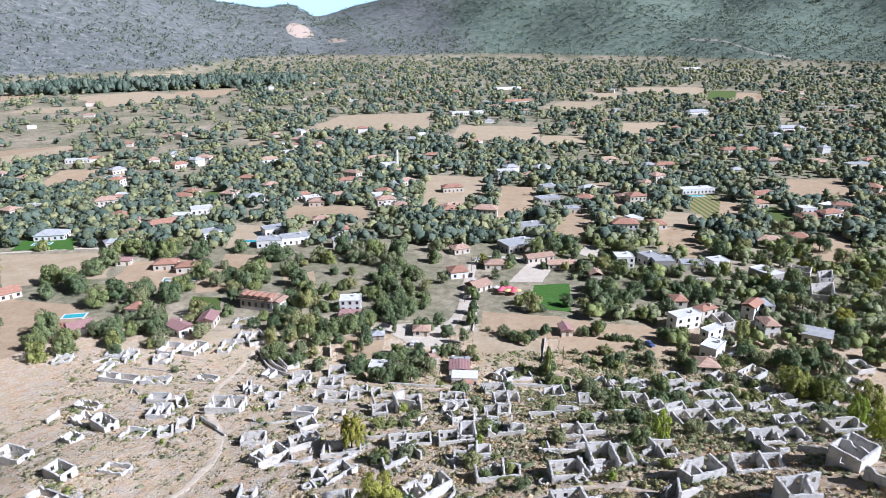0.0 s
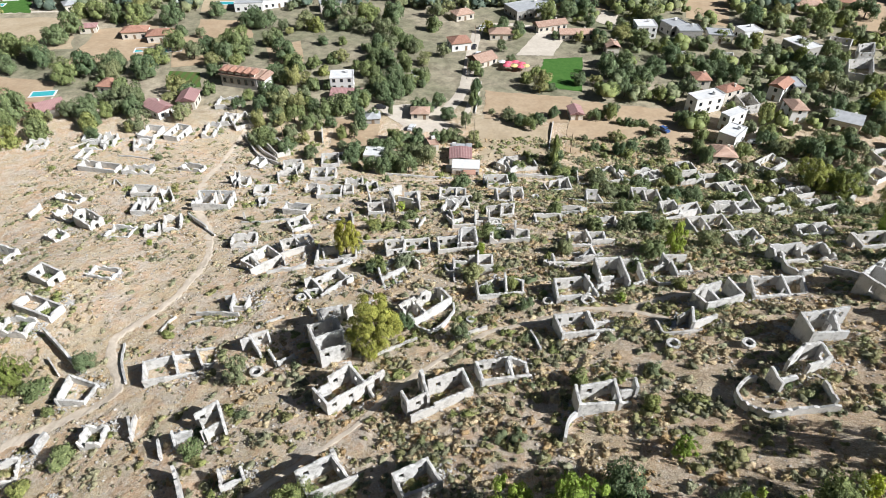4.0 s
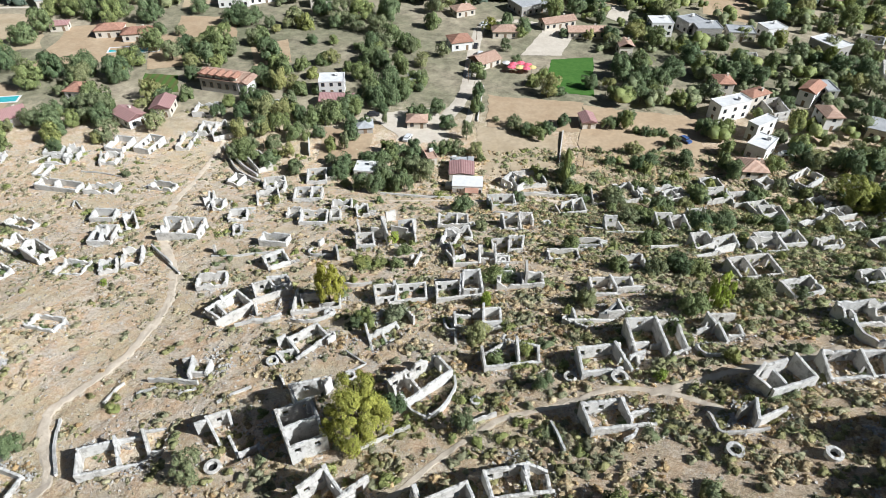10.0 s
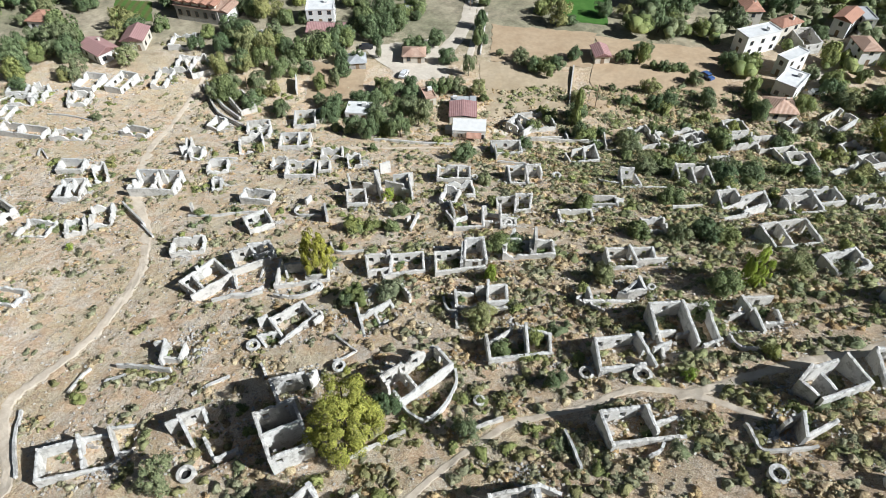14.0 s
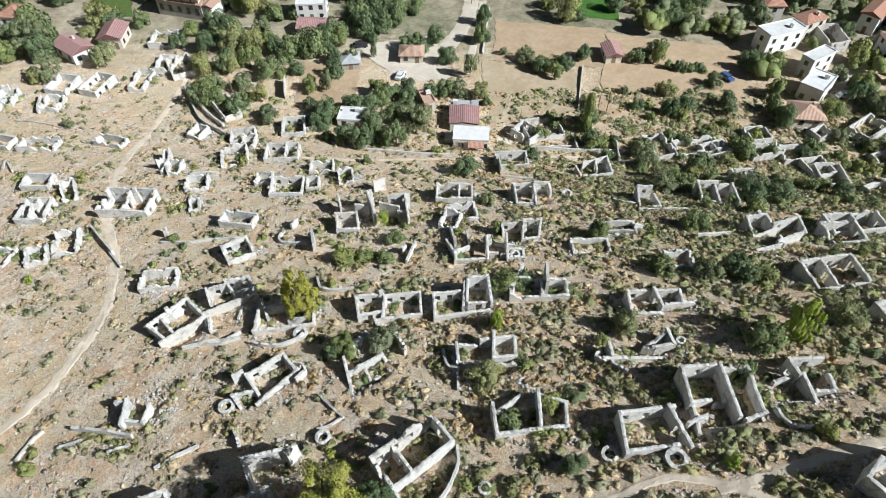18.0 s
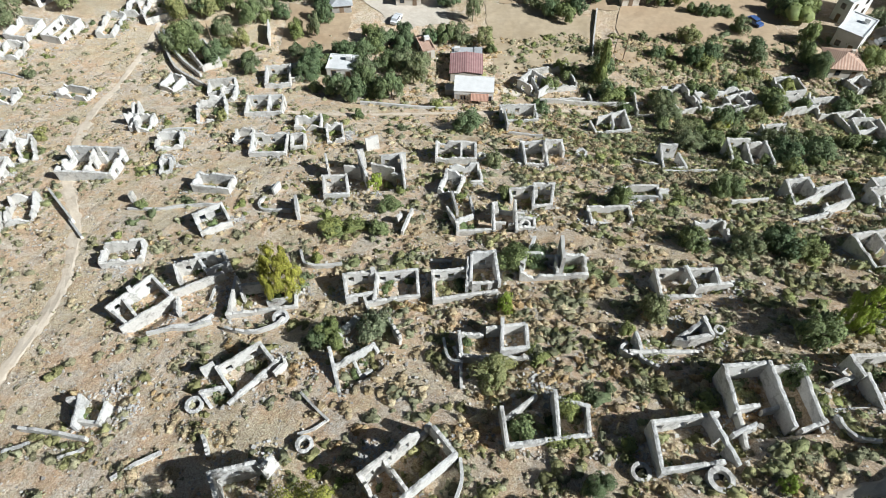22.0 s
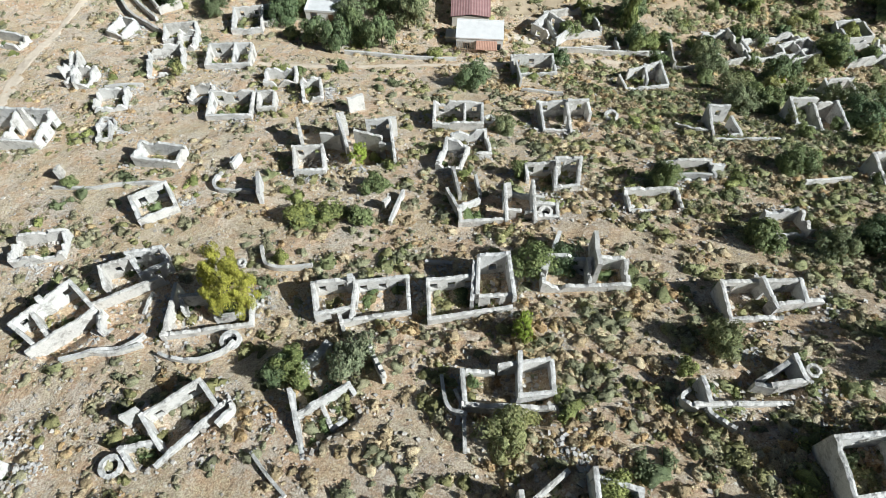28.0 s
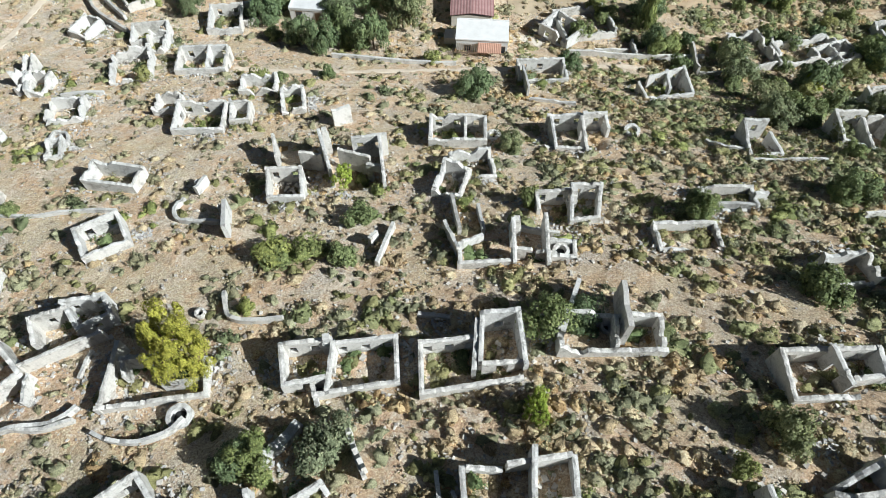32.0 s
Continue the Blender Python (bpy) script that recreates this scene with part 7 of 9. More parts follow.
field("bare_field", RED_FIELD, "bare red-soil field", (114.4, 127.7), (130.8, 115.8), (147.2, 163.7), (129.0, 175.5))
field("bare_field", RED_FIELD, "bare red-soil field", (168.6, 185.2), (187.1, 180.0), (201.2, 227.0), (191.7, 236.5))
field("bare_field", RED_FIELD, "bare red-soil field", (29.2, 179.8), (55.7, 204.5), (72.8, 279.6), (44.5, 283.7))
field("stubble_field", DRY_FIELD, "dry grass field", (-14.5, 204.9), (28.5, 234.4), (35.3, 314.8), (-13.0, 326.5))
field("stubble_field", DRY_FIELD, "dry grass field", (252.7, 259.7), (283.2, 242.4), (317.1, 301.7), (272.6, 306.3))
field("stubble_field", DRY_FIELD, "wide dry stubble field", (-171.2, 566.7), (-20.9, 600.9), (-16.5, 756.9), (-149.2, 726.7))
field("stubble_field", DRY_FIELD, "wide dry stubble field", (209.4, 558.1), (263.2, 570.3), (290.9, 651.8), (235.4, 647.2))
field("pasture", GREEN_FIELD, "pale green pasture", (451.3, 919.7), (503.3, 927.9), (574.3, 1083.0), (526.3, 1095.9))
field("bare_field", RED_FIELD, "bare brown field", (493.6, 901.1), (539.0, 900.3), (604.2, 1036.7), (560.3, 1048.7))
field("stubble_field", DRY_FIELD, "dry stubble field", (9.7, 527.8), (107.3, 496.5), (117.5, 613.5), (19.7, 629.5))
field("stubble_field", DRY_FIELD, "dry stubble field", (367.3, 1030.4), (489.7, 1017.2), (544.7, 1172.1), (415.4, 1174.9))
field("stubble_field", DRY_FIELD, "dry stubble field", (-396.7, 370.8), (-365.6, 417.8), (-398.0, 490.7), (-424.8, 414.2))
field("bare_field", RED_FIELD, "bare red-soil field", (-312.3, 282.6), (-284.2, 302.4), (-291.8, 352.9), (-328.5, 348.2))
field("dry_yard", DRY_FIELD, "dry earth yard", (-117.0, 133.6), (-98.5, 141.4), (-107.3, 176.9), (-126.9, 179.5))
field("bare_field", RED_FIELD, "bare red-soil field", (-101.8, 193.3), (-47.8, 193.0), (-51.2, 222.6), (-103.2, 226.0))
field("lawn", LAWN, "small watered lawn", (-77.6, 185.4), (-60.9, 185.3), (-63.4, 202.5), (-78.7, 202.6))
field("bare_field", RED_FIELD, "bare red-soil field", (-110.3, 100.3), (-84.0, 100.1), (-89.8, 122.2), (-114.5, 124.2))
field("lawn", LAWN, "villa lawn", (-230.5, 130.3), (-198.3, 132.1), (-208.0, 152.4), (-235.9, 148.3))
field("pasture", GREEN_FIELD, "green crop strip", (-160.8, 205.9), (-152.1, 255.7), (-163.5, 275.7), (-173.9, 266.5))
field("bare_field", DRY_FIELD, "dry grass field", (129.0, 175.5), (159.2, 170.5), (164.3, 201.0), (141.4, 208.1))
field("pasture", GREEN_FIELD, "green crop patch", (-106.7, 52.7), (-92.6, 51.9), (-97.1, 65.3), (-109.8, 67.0))
field("parking_yard", TRACK, "pale gravel parking yard", (-25.0, 36.6), (-11.1, 18.5), (2.0, 19.1), (-2.3, 41.1))
field("dry_yard", RED_FIELD, "bare earth garden", (-37.4, 8.8), (-22.1, 4.7), (-22.1, 23.6), (-37.8, 28.3))
field("bare_field", RED_FIELD, "bare red-soil field", (-110.0, 70.0), (-97.3, 73.2), (-109.7, 106.7), (-119.3, 98.7))
field("bare_field", RED_FIELD, "bare red-soil field", (-70.7, 73.1), (-57.5, 76.5), (-63.0, 98.5), (-76.3, 90.8))
field("dry_yard", TRACK, "pale gravel forecourt", (70.8, 123.3), (78.6, 112.6), (83.3, 132.6), (76.8, 137.5))
field("dry_yard", TRACK, "pale paved forecourt", (30.0, 83.1), (45.6, 83.0), (56.8, 110.1), (42.6, 110.2))
field("bare_field", RED_FIELD, "bare red-soil field", (185.1, 113.8), (203.0, 101.2), (228.4, 152.1), (214.0, 157.7))
field("bare_field", DRY_FIELD, "dry grass field", (-199.9, 438.5), (-184.7, 466.0), (-196.7, 511.0), (-213.4, 503.8))
field("bare_field", RED_FIELD, "bare red-soil field", (104.0, 255.5), (119.5, 260.7), (127.4, 292.9), (114.3, 293.1))
field("bare_field", DRY_FIELD, "dry grass field", (98.5, 477.5), (148.8, 462.3), (165.2, 538.0), (114.7, 546.6))
field("bare_field", RED_FIELD, "bare red-soil field", (282.3, 254.2), (301.1, 245.6), (318.1, 272.0), (300.5, 277.8))

field("stubble_field", DRY_FIELD, "wide dry stubble field", (-946.3, 1209.7), (-847.2, 1328.4), (-820.7, 1209.4), (-899.5, 1126.6))
field("bare_field", RED_FIELD, "bare brown field", (-859.0, 1065.4), (-788.6, 1123.0), (-746.4, 988.9), (-770.4, 932.1))
field("stubble_field", DRY_FIELD, "wide dry stubble field", (-673.5, 987.6), (-598.6, 1095.0), (-462.2, 1014.3), (-535.5, 836.2))
field("stubble_field", DRY_FIELD, "pale stubble field", (-649.1, 830.4), (-540.1, 836.3), (-553.8, 771.6), (-651.6, 753.1))
field("bare_field", RED_FIELD, "bare field of pale red soil", (-489.1, 964.6), (-530.8, 1093.6), (-424.4, 1166.4), (-412.8, 992.8))
field("stubble_field", DRY_FIELD, "dry stubble field", (-767.0, 1439.8), (-653.8, 1681.7), (-627.4, 1477.7), (-757.1, 1386.7))
field("bare_field", RED_FIELD, "bare red-soil field", (-448.6, 447.9), (-395.9, 486.8), (-355.7, 414.6), (-403.4, 380.2))
field("bare_field", RED_FIELD, "bare red-soil strip", (-304.5, 276.8), (-267.6, 338.0), (-252.9, 321.7), (-295.3, 255.0))
field("stubble_field", DRY_FIELD, "dry grass field", (276.2, 1077.4), (333.2, 1042.1), (306.5, 940.7), (255.7, 980.4))
field("stubble_field", DRY_FIELD, "dry grass field", (380.1, 1175.8), (501.1, 1133.8), (461.0, 1039.6), (358.5, 1075.7))
field("stubble_field", DRY_FIELD, "dry stubble field", (206.4, 906.2), (269.1, 887.7), (216.1, 773.7), (153.8, 810.3))
field("bare_field", RED_FIELD, "bare red-soil field", (268.1, 306.4), (317.4, 306.0), (267.8, 229.6), (245.6, 246.0))


def inside_fields(x, y, grow=0.0):
    hit = np.zeros(len(x), bool)
    for p in FIELD_QUADS:
        c = p.mean(0)
        q = c + (p - c) * (1 + grow)
        a = np.ones(len(x), bool)
        b = np.ones(len(x), bool)
        for i in range(4):
            d = q[(i + 1) % 4] - q[i]
            k = d[0] * (y - q[i, 1]) - d[1] * (x - q[i, 0])
            a &= k >= 0
            b &= k <= 0
        hit |= a | b
    return hit


# ---- valley: houses ----
HOUSE_SPOTS = [(p[0], p[1], max(p[3], p[4]) / 2 + 0.3) for p in RUIN_SPOTS if p[1] > 8]
WALL_WORDS = {WHITE.name: "white-rendered", CREAM.name: "cream-rendered", GREY_WALL.name: "grey stone"}
ROOF_WORDS = {TILE.name: "terracotta tile roof", TILE_PALE.name: "faded tile roof", RED_SHEET.name: "faded red sheet roof", FLAT_ROOF.name: "pale flat roof", GREY_ROOF.name: "grey roof"}
PANE = {}


def pane_mesh(w, h):
    key = (w, h)
    if key not in PANE:
        PANE[key] = (box_mesh("window", WOOD, (-w / 2 - 0.09, w / 2 + 0.09, -0.04, 0.05, -h / 2 - 0.09, h / 2 + 0.09)), box_mesh("pane", GLASS, (-w / 2, w / 2, -0.06, 0.0, -h / 2, h / 2)))
    return PANE[key]


def window_at(thing, x, y, z, turn, w=1.0, h=1.2, glazed=True):
    fr, gl = pane_mesh(w, h)
    win = part("window", fr, thing)
    win.matrix_local = pose(x, y, z, 0, 0, turn)
    if glazed:
        part("pane", gl, win)
    return win


def roof_mesh(kind, L, W, h, material):
    v, f, o = [], [], 0.45
    if kind == "flat":
        box(v, f, -L / 2 - 0.1, L / 2 + 0.1, -W / 2 - 0.1, W / 2 + 0.1, h, h + 0.18)
        for b in ((-L / 2 - 0.1, L / 2 + 0.1, -W / 2 - 0.1, -W / 2 + 0.12), (-L / 2 - 0.1, L / 2 + 0.1, W / 2 - 0.12, W / 2 + 0.1), (-L / 2 - 0.1, -L / 2 + 0.12, -W / 2 + 0.12, W / 2 - 0.12), (L / 2 - 0.12, L / 2 + 0.1, -W / 2 + 0.12, W / 2 - 0.12)):
            box(v, f, *b, h + 0.18, h + 0.42)
        return mesh_from("roof", v, f, material)
    rise_h = 0.24 * min(L, W)
    hip = min(L, W) / 2 if kind == "hip" else 0.0
    if L >= W:
        a, b = (-L / 2 - o + (hip + o if hip else 0), 0), (L / 2 + o - (hip + o if hip else 0), 0)
    else:
        a, b = (0, -W / 2 - o + (hip + o if hip else 0)), (0, W / 2 + o - (hip + o if hip else 0))
    e = [(-L / 2 - o, -W / 2 - o), (L / 2 + o, -W / 2 - o), (L / 2 + o, W / 2 + o), (-L / 2 - o, W / 2 + o)]
    for dz in (0.0, -0.16):
        v += [(x, y, h + dz) for x, y in e] + [(*a, h + rise_h + dz), (*b, h + rise_h + dz)]
    if L >= W:
        top = [(0, 1, 5, 4), (2, 3, 4, 5), (1, 2, 5, 5), (3, 0, 4, 4)]
    else:
        top = [(1, 2, 5, 4), (3, 0, 4, 5), (0, 1, 4, 4), (2, 3, 5, 5)]
    bm = bmesh.new()
    pts = [bm.verts.new(p) for p in v]
    for q in top:
        for s in (0, 6):
            idx = list(dict.fromkeys(i + s for i in q))
            bm.faces.new([pts[i] for i in (idx if s == 0 else idx[::-1])])
    for i in range(4):
        j = (i + 1) % 4
        bm.faces.new([pts[i], pts[i + 6], pts[j + 6], pts[j]])
    bmesh.ops.recalc_face_normals(bm, faces=bm.faces)
    me = bpy.data.meshes.new("roof")
    bm.to_mesh(me)
    bm.free()
    me.materials.append(material)
    return me


def village_house(x, y, rot, L, W, h, roof, wall, roofing, windows=True):
    """A lived-in house: body, roof, windows with frames, a door, sometimes a chimney or a boiler on the roof."""
    rng = np.random.default_rng(int(abs(x * 13 + y * 29)))
    HOUSE_SPOTS.append((x, y, max(L, W) / 2 + 1.0))
    thing = new("house")
    z = min(on_ground(x, y), on_ground(x, y - W / 2)) - 0.05
    thing.matrix_world = pose(x, y, z, 0, 0, rot)
    tagged(thing, f"{'two-storey ' if h > 4.8 else ''}{WALL_WORDS[wall.name]} house with a {ROOF_WORDS[roofing.name]}", "house", "houses of the village")
    v, f = [], []
    box(v, f, -L / 2, L / 2, -W / 2, W / 2, -0.4, h)
    if roof == "gable":
        n = len(v)
        g = 0.24 * min(L, W) - 0.2
        if L >= W:
            v += [(-L / 2, -W / 2, h), (-L / 2, W / 2, h), (-L / 2, 0, h + g), (-L / 2, 0, h + g), (L / 2, -W / 2, h), (L / 2, W / 2, h), (L / 2, 0, h + g), (L / 2, 0, h + g)]
        else:
            v += [(-L / 2, -W / 2, h), (L / 2, -W / 2, h), (0, -W / 2, h + g), (0, -W / 2, h + g), (-L / 2, W / 2, h), (L / 2, W / 2, h), (0, W / 2, h + g), (0, W / 2, h + g)]
        f += [(n, n + 1, n + 2, n + 3), (n + 4, n + 5, n + 6, n + 7)]
    part("wall", mesh_from("wall", v, f, wall), thing)
    part("roof", roof_mesh(roof, L, W, h, roofing), thing)
    if windows:
        rows = (1.5, 4.1) if h > 4.8 else (1.5,)
        for zz in rows:
            if zz + 0.8 > h:
                continue
            n = max(1, int(L / 2.8))
            for i in range(n):
                xx = -L / 2 + L * (i + 0.5) / n
                if zz < 2 and i == n // 2:
                    continue
                window_at(thing, xx, -W / 2, zz, 0)
            n = max(1, int(W / 3.2))
            for i in range(n):
                yy = -W / 2 + W * (i + 0.5) / n
                window_at(thing, L / 2, yy, zz, 90)
                window_at(thing, -L / 2, yy, zz, -90)
        n = max(1, int(L / 2.8))
        door = part("door", DOOR_MESH, thing, "brown wooden door")
        door.matrix_local = pose(-L / 2 + L * (n // 2 + 0.5) / n, -W / 2, 0)
    if roof != "flat" and rng.random() < 0.5:
        c = part("chimney", CHIMNEY_MESH, thing)
        c.matrix_local = pose(L * 0.22, W * 0.12, h)
    if roof == "flat" and rng.random() < 0.6:
        c = part("water_tank", TANK_MESH, thing, "white rooftop water tank")
        c.matrix_local = pose(L * 0.2, W * 0.2, h + 0.18)
    return thing


DOOR_MESH = box_mesh("door", WOOD, (-0.5, 0.5, -0.06, 0.03, 0.0, 2.05))
CHIMNEY_MESH = box_mesh("chimney", CREAM, (-0.3, 0.3, -0.3, 0.3, 0.0, 1.6), (-0.4, 0.4, -0.4, 0.4, 1.6, 1.75))
TANK_MESH = box_mesh("water_tank", WHITE, (-0.6, 0.6, -0.4, 0.4, 0.35, 1.15), (-0.55, -0.45, -0.35, -0.25, 0, 0.35), (0.45, 0.55, -0.35, -0.25, 0, 0.35), (-0.55, -0.45, 0.25, 0.35, 0, 0.35), (0.45, 0.55, 0.25, 0.35, 0, 0.35))

village_house(-3.7, 7.7, 18, 2.8, 5.0, 2.6, "flat", CREAM, TILE_PALE)
village_house(-21.7, 0.4, -6, 6.3, 5.0, 2.4, "flat", WHITE, FLAT_ROOF)
village_house(-8.3, 29.6, 0, 6.2, 5.0, 2.6, "hip", CREAM, TILE_PALE)
village_house(-24.8, 26.4, 8, 4.7, 5.0, 2.2, "hip", GREY_WALL, GREY_ROOF)
village_house(-35.9, 43.7, -4, 10.4, 6.0, 2.6, "gable", CREAM, RED_SHEET)
village_house(-38.6, 53.3, 4, 8.6, 7.0, 4.9, "flat", WHITE, FLAT_ROOF)
village_house(-9.9, 58.6, 9, 4.7, 5.0, 3.0, "flat", WHITE, FLAT_ROOF)
village_house(-101.0, 31.1, 53, 6.1, 9.0, 3.2, "gable", WHITE, RED_SHEET)
village_house(-92.4, 38.0, 3, 6.1, 8.0, 3.5, "gable", CREAM, RED_SHEET)
village_house(-125.4, 49.8, -6, 7.0, 7.0, 3.2, "hip", WHITE, TILE)
village_house(93.3, 35.3, -69, 5.3, 12.0, 6.0, "flat", WHITE, FLAT_ROOF)
village_house(96.6, 51.8, 0, 5.4, 7.0, 5.5, "hip", CREAM, TILE)
village_house(104.2, 42.2, -64, 4.7, 8.0, 5.5, "hip", CREAM, TILE)
village_house(99.0, 23.0, -58, 3.6, 9.0, 5.5, "flat", WHITE, FLAT_ROOF)
village_house(95.2, 12.4, -43, 5.7, 9.0, 4.5, "flat", WHITE, FLAT_ROOF)
village_house(89.0, 2.3, -6, 6.9, 7.0, 2.8, "hip", CREAM, TILE_PALE)
village_house(124.6, 46.0, -45, 5.0, 9.0, 5.5, "gable", WHITE, TILE)
village_house(123.1, 29.9, 0, 5.4, 8.0, 5.0, "hip", WHITE, TILE_PALE)
village_house(130.7, 47.6, 0, 3.9, 8.0, 5.0, "flat", GREY_WALL, GREY_ROOF)
village_house(46.4, 29.9, 4, 4.3, 6.0, 2.6, "gable", CREAM, RED_SHEET)
village_house(137.9, 22.7, -32, 9.4, 8.0, 4.0, "gable", CREAM, GREY_ROOF)
village_house(6.4, 91.7, 15, 8.3, 8.0, 3.5, "hip", WHITE, TILE)
village_house(25.2, 103.1, -0, 10.2, 7.0, 3.0, "hip", CREAM, TILE_PALE)
village_house(15.6, 75.4, 36, 9.1, 8.0, 2.6, "gable", CREAM, TILE_PALE)
village_house(8.5, 126.8, 24, 8.9, 7.0, 3.0, "hip", CREAM, TILE_PALE)
village_house(70.4, 85.9, -0, 5.2, 6.0, 4.0, "gable", CREAM, TILE_PALE)
village_house(48.0, 113.0, 20, 14.4, 6.0, 3.0, "gable", CREAM, TILE_PALE)
village_house(58.4, 102.5, -0, 15.1, 6.0, 3.0, "gable", CREAM, TILE_PALE)
village_house(40.9, 133.5, 26, 21.2, 12.0, 4.0, "flat", GREY_WALL, GREY_ROOF)
village_house(49.3, 166.1, 18, 18.0, 10.0, 4.0, "flat", GREY_WALL, GREY_ROOF)
village_house(88.9, 105.7, -0, 8.8, 8.0, 5.5, "flat", WHITE, FLAT_ROOF)
village_house(107.5, 103.3, -0, 10.1, 8.0, 4.4, "flat", GREY_WALL, GREY_ROOF)
village_house(120.5, 100.8, -9, 10.4, 8.0, 3.5, "flat", CREAM, GREY_ROOF)
village_house(134.4, 103.7, 15, 9.0, 7.0, 4.0, "flat", WHITE, FLAT_ROOF)
village_house(102.9, 109.5, 22, 8.7, 8.0, 4.6, "flat", GREY_WALL, GREY_ROOF)
village_house(150.0, 86.4, -65, 12.0, 9.0, 4.6, "flat", GREY_WALL, FLAT_ROOF)
village_house(149.8, 270.0, 23, 9.3, 9.0, 6.5, "hip", WHITE, TILE_PALE)
village_house(102.1, 178.7, 19, 7.1, 9.0, 3.5, "flat", WHITE, FLAT_ROOF)
village_house(116.2, 183.5, 18, 7.9, 9.0, 3.5, "flat", WHITE, FLAT_ROOF)
village_house(183.9, 262.0, 11, 25.8, 9.0, 3.5, "flat", WHITE, FLAT_ROOF)
village_house(224.0, 246.1, 22, 21.3, 9.0, 3.5, "hip", CREAM, TILE)
village_house(194.8, 142.7, -17, 10.2, 9.0, 4.0, "hip", CREAM, TILE)
village_house(224.5, 185.6, -0, 15.4, 9.0, 3.5, "hip", CREAM, TILE)
village_house(177.3, 140.4, -9, 12.9, 9.0, 3.0, "hip", CREAM, TILE_PALE)
village_house(311.6, 261.6, -46, 12.4, 9.0, 5.0, "hip", CREAM, TILE)
village_house(208.6, 220.3, 13, 12.9, 8.0, 3.5, "hip", CREAM, TILE)
village_house(6.4, 267.2, 13, 15.0, 8.0, 4.0, "hip", CREAM, TILE)
village_house(72.0, 235.2, 21, 17.6, 9.0, 3.5, "flat", GREY_WALL, GREY_ROOF)
village_house(81.6, 208.3, -0, 13.8, 8.0, 3.0, "flat", CREAM, GREY_ROOF)
village_house(78.8, 271.2, 15, 13.6, 10.0, 3.5, "flat", GREY_WALL, GREY_ROOF)
village_house(-94.3, 138.9, 8, 13.4, 9.0, 4.0, "flat", WHITE, GREY_ROOF)
village_house(-82.2, 144.5, 23, 15.4, 9.0, 4.0, "flat", WHITE, GREY_ROOF)
village_house(-96.5, 162.2, 32, 16.6, 9.0, 4.0, "flat", WHITE, GREY_ROOF)
village_house(-131.5, 152.4, 37, 10.4, 9.0, 4.5, "flat", WHITE, GREY_ROOF)
village_house(-130.4, 236.2, 32, 11.7, 9.0, 4.5, "hip", WHITE, GREY_ROOF)
village_house(-129.7, 276.0, 31, 10.7, 8.0, 4.0, "hip", WHITE, TILE_PALE)
village_house(-61.0, 159.2, 15, 12.2, 8.0, 4.0, "hip", WHITE, TILE)
village_house(-55.0, 138.1, 16, 10.6, 7.0, 4.0, "flat", CREAM, GREY_ROOF)
village_house(-100.5, 245.8, 24, 11.9, 7.0, 3.5, "hip", CREAM, TILE)
village_house(-74.7, 245.6, 24, 12.1, 7.0, 3.5, "hip", CREAM, TILE_PALE)
village_house(-29.0, 290.7, 29, 12.1, 8.0, 4.0, "hip", CREAM, TILE_PALE)
village_house(-73.5, 295.3, 19, 17.7, 8.0, 3.5, "hip", CREAM, TILE)
village_house(-34.6, 329.6, 34, 16.3, 7.0, 3.5, "hip", CREAM, TILE_PALE)
village_house(-189.9, 182.8, 25, 8.7, 8.0, 3.2, "hip", CREAM, TILE)
village_house(-166.9, 175.1, 32, 22.0, 9.0, 3.4, "hip", CREAM, TILE)
village_house(-221.4, 152.6, 11, 15.9, 10.0, 3.2, "hip", WHITE, GREY_ROOF)
village_house(-180.0, 136.8, 35, 6.6, 7.0, 3.5, "hip", CREAM, GREY_ROOF)
village_house(-177.9, 156.7, 14, 8.9, 7.0, 3.2, "hip", CREAM, TILE_PALE)
village_house(-136.1, 103.0, 8, 10.5, 7.0, 3.4, "hip", CREAM, TILE)
village_house(-123.5, 99.4, 12, 11.1, 7.0, 3.4, "hip", CREAM, TILE)
village_house(-159.6, 108.6, 13, 7.0, 5.0, 2.8, "hip", CREAM, RED_SHEET)
village_house(-146.1, 29.6, 85, 6.6, 8.0, 3.0, "gable", CREAM, TILE)
village_house(-139.0, 30.7, 38, 8.2, 8.0, 3.2, "gable", WHITE, RED_SHEET)
village_house(-190.1, 66.4, 49, 8.5, 8.0, 3.0, "gable", CREAM, TILE)
village_house(-226.4, 239.0, 27, 10.5, 8.0, 3.0, "hip", CREAM, TILE)
village_house(-274.4, 335.8, 52, 11.8, 8.0, 4.0, "hip", CREAM, GREY_ROOF)
village_house(-334.8, 386.2, 15, 21.0, 8.0, 3.0, "flat", WHITE, FLAT_ROOF)
village_house(-231.6, 360.0, 50, 13.1, 8.0, 4.0, "hip", CREAM, TILE)
village_house(-166.6, 346.0, 44, 10.5, 8.0, 3.5, "hip", CREAM, TILE_PALE)
village_house(-159.4, 381.5, 38, 17.8, 9.0, 4.0, "hip", WHITE, TILE_PALE)
village_house(-61.8, 387.6, 36, 23.7, 9.0, 4.0, "hip", CREAM, TILE_PALE)
village_house(132.2, 1141.1, 34, 66.7, 14.0, 4.0, "flat", WHITE, FLAT_ROOF)
village_house(124.0, 882.9, 26, 55.1, 12.0, 4.0, "hip", CREAM, TILE)
village_house(34.9, 739.2, 20, 52.7, 12.0, 4.0, "flat", WHITE, FLAT_ROOF)
village_house(277.4, 424.9, 19, 19.0, 9.0, 5.0, "hip", CREAM, TILE)
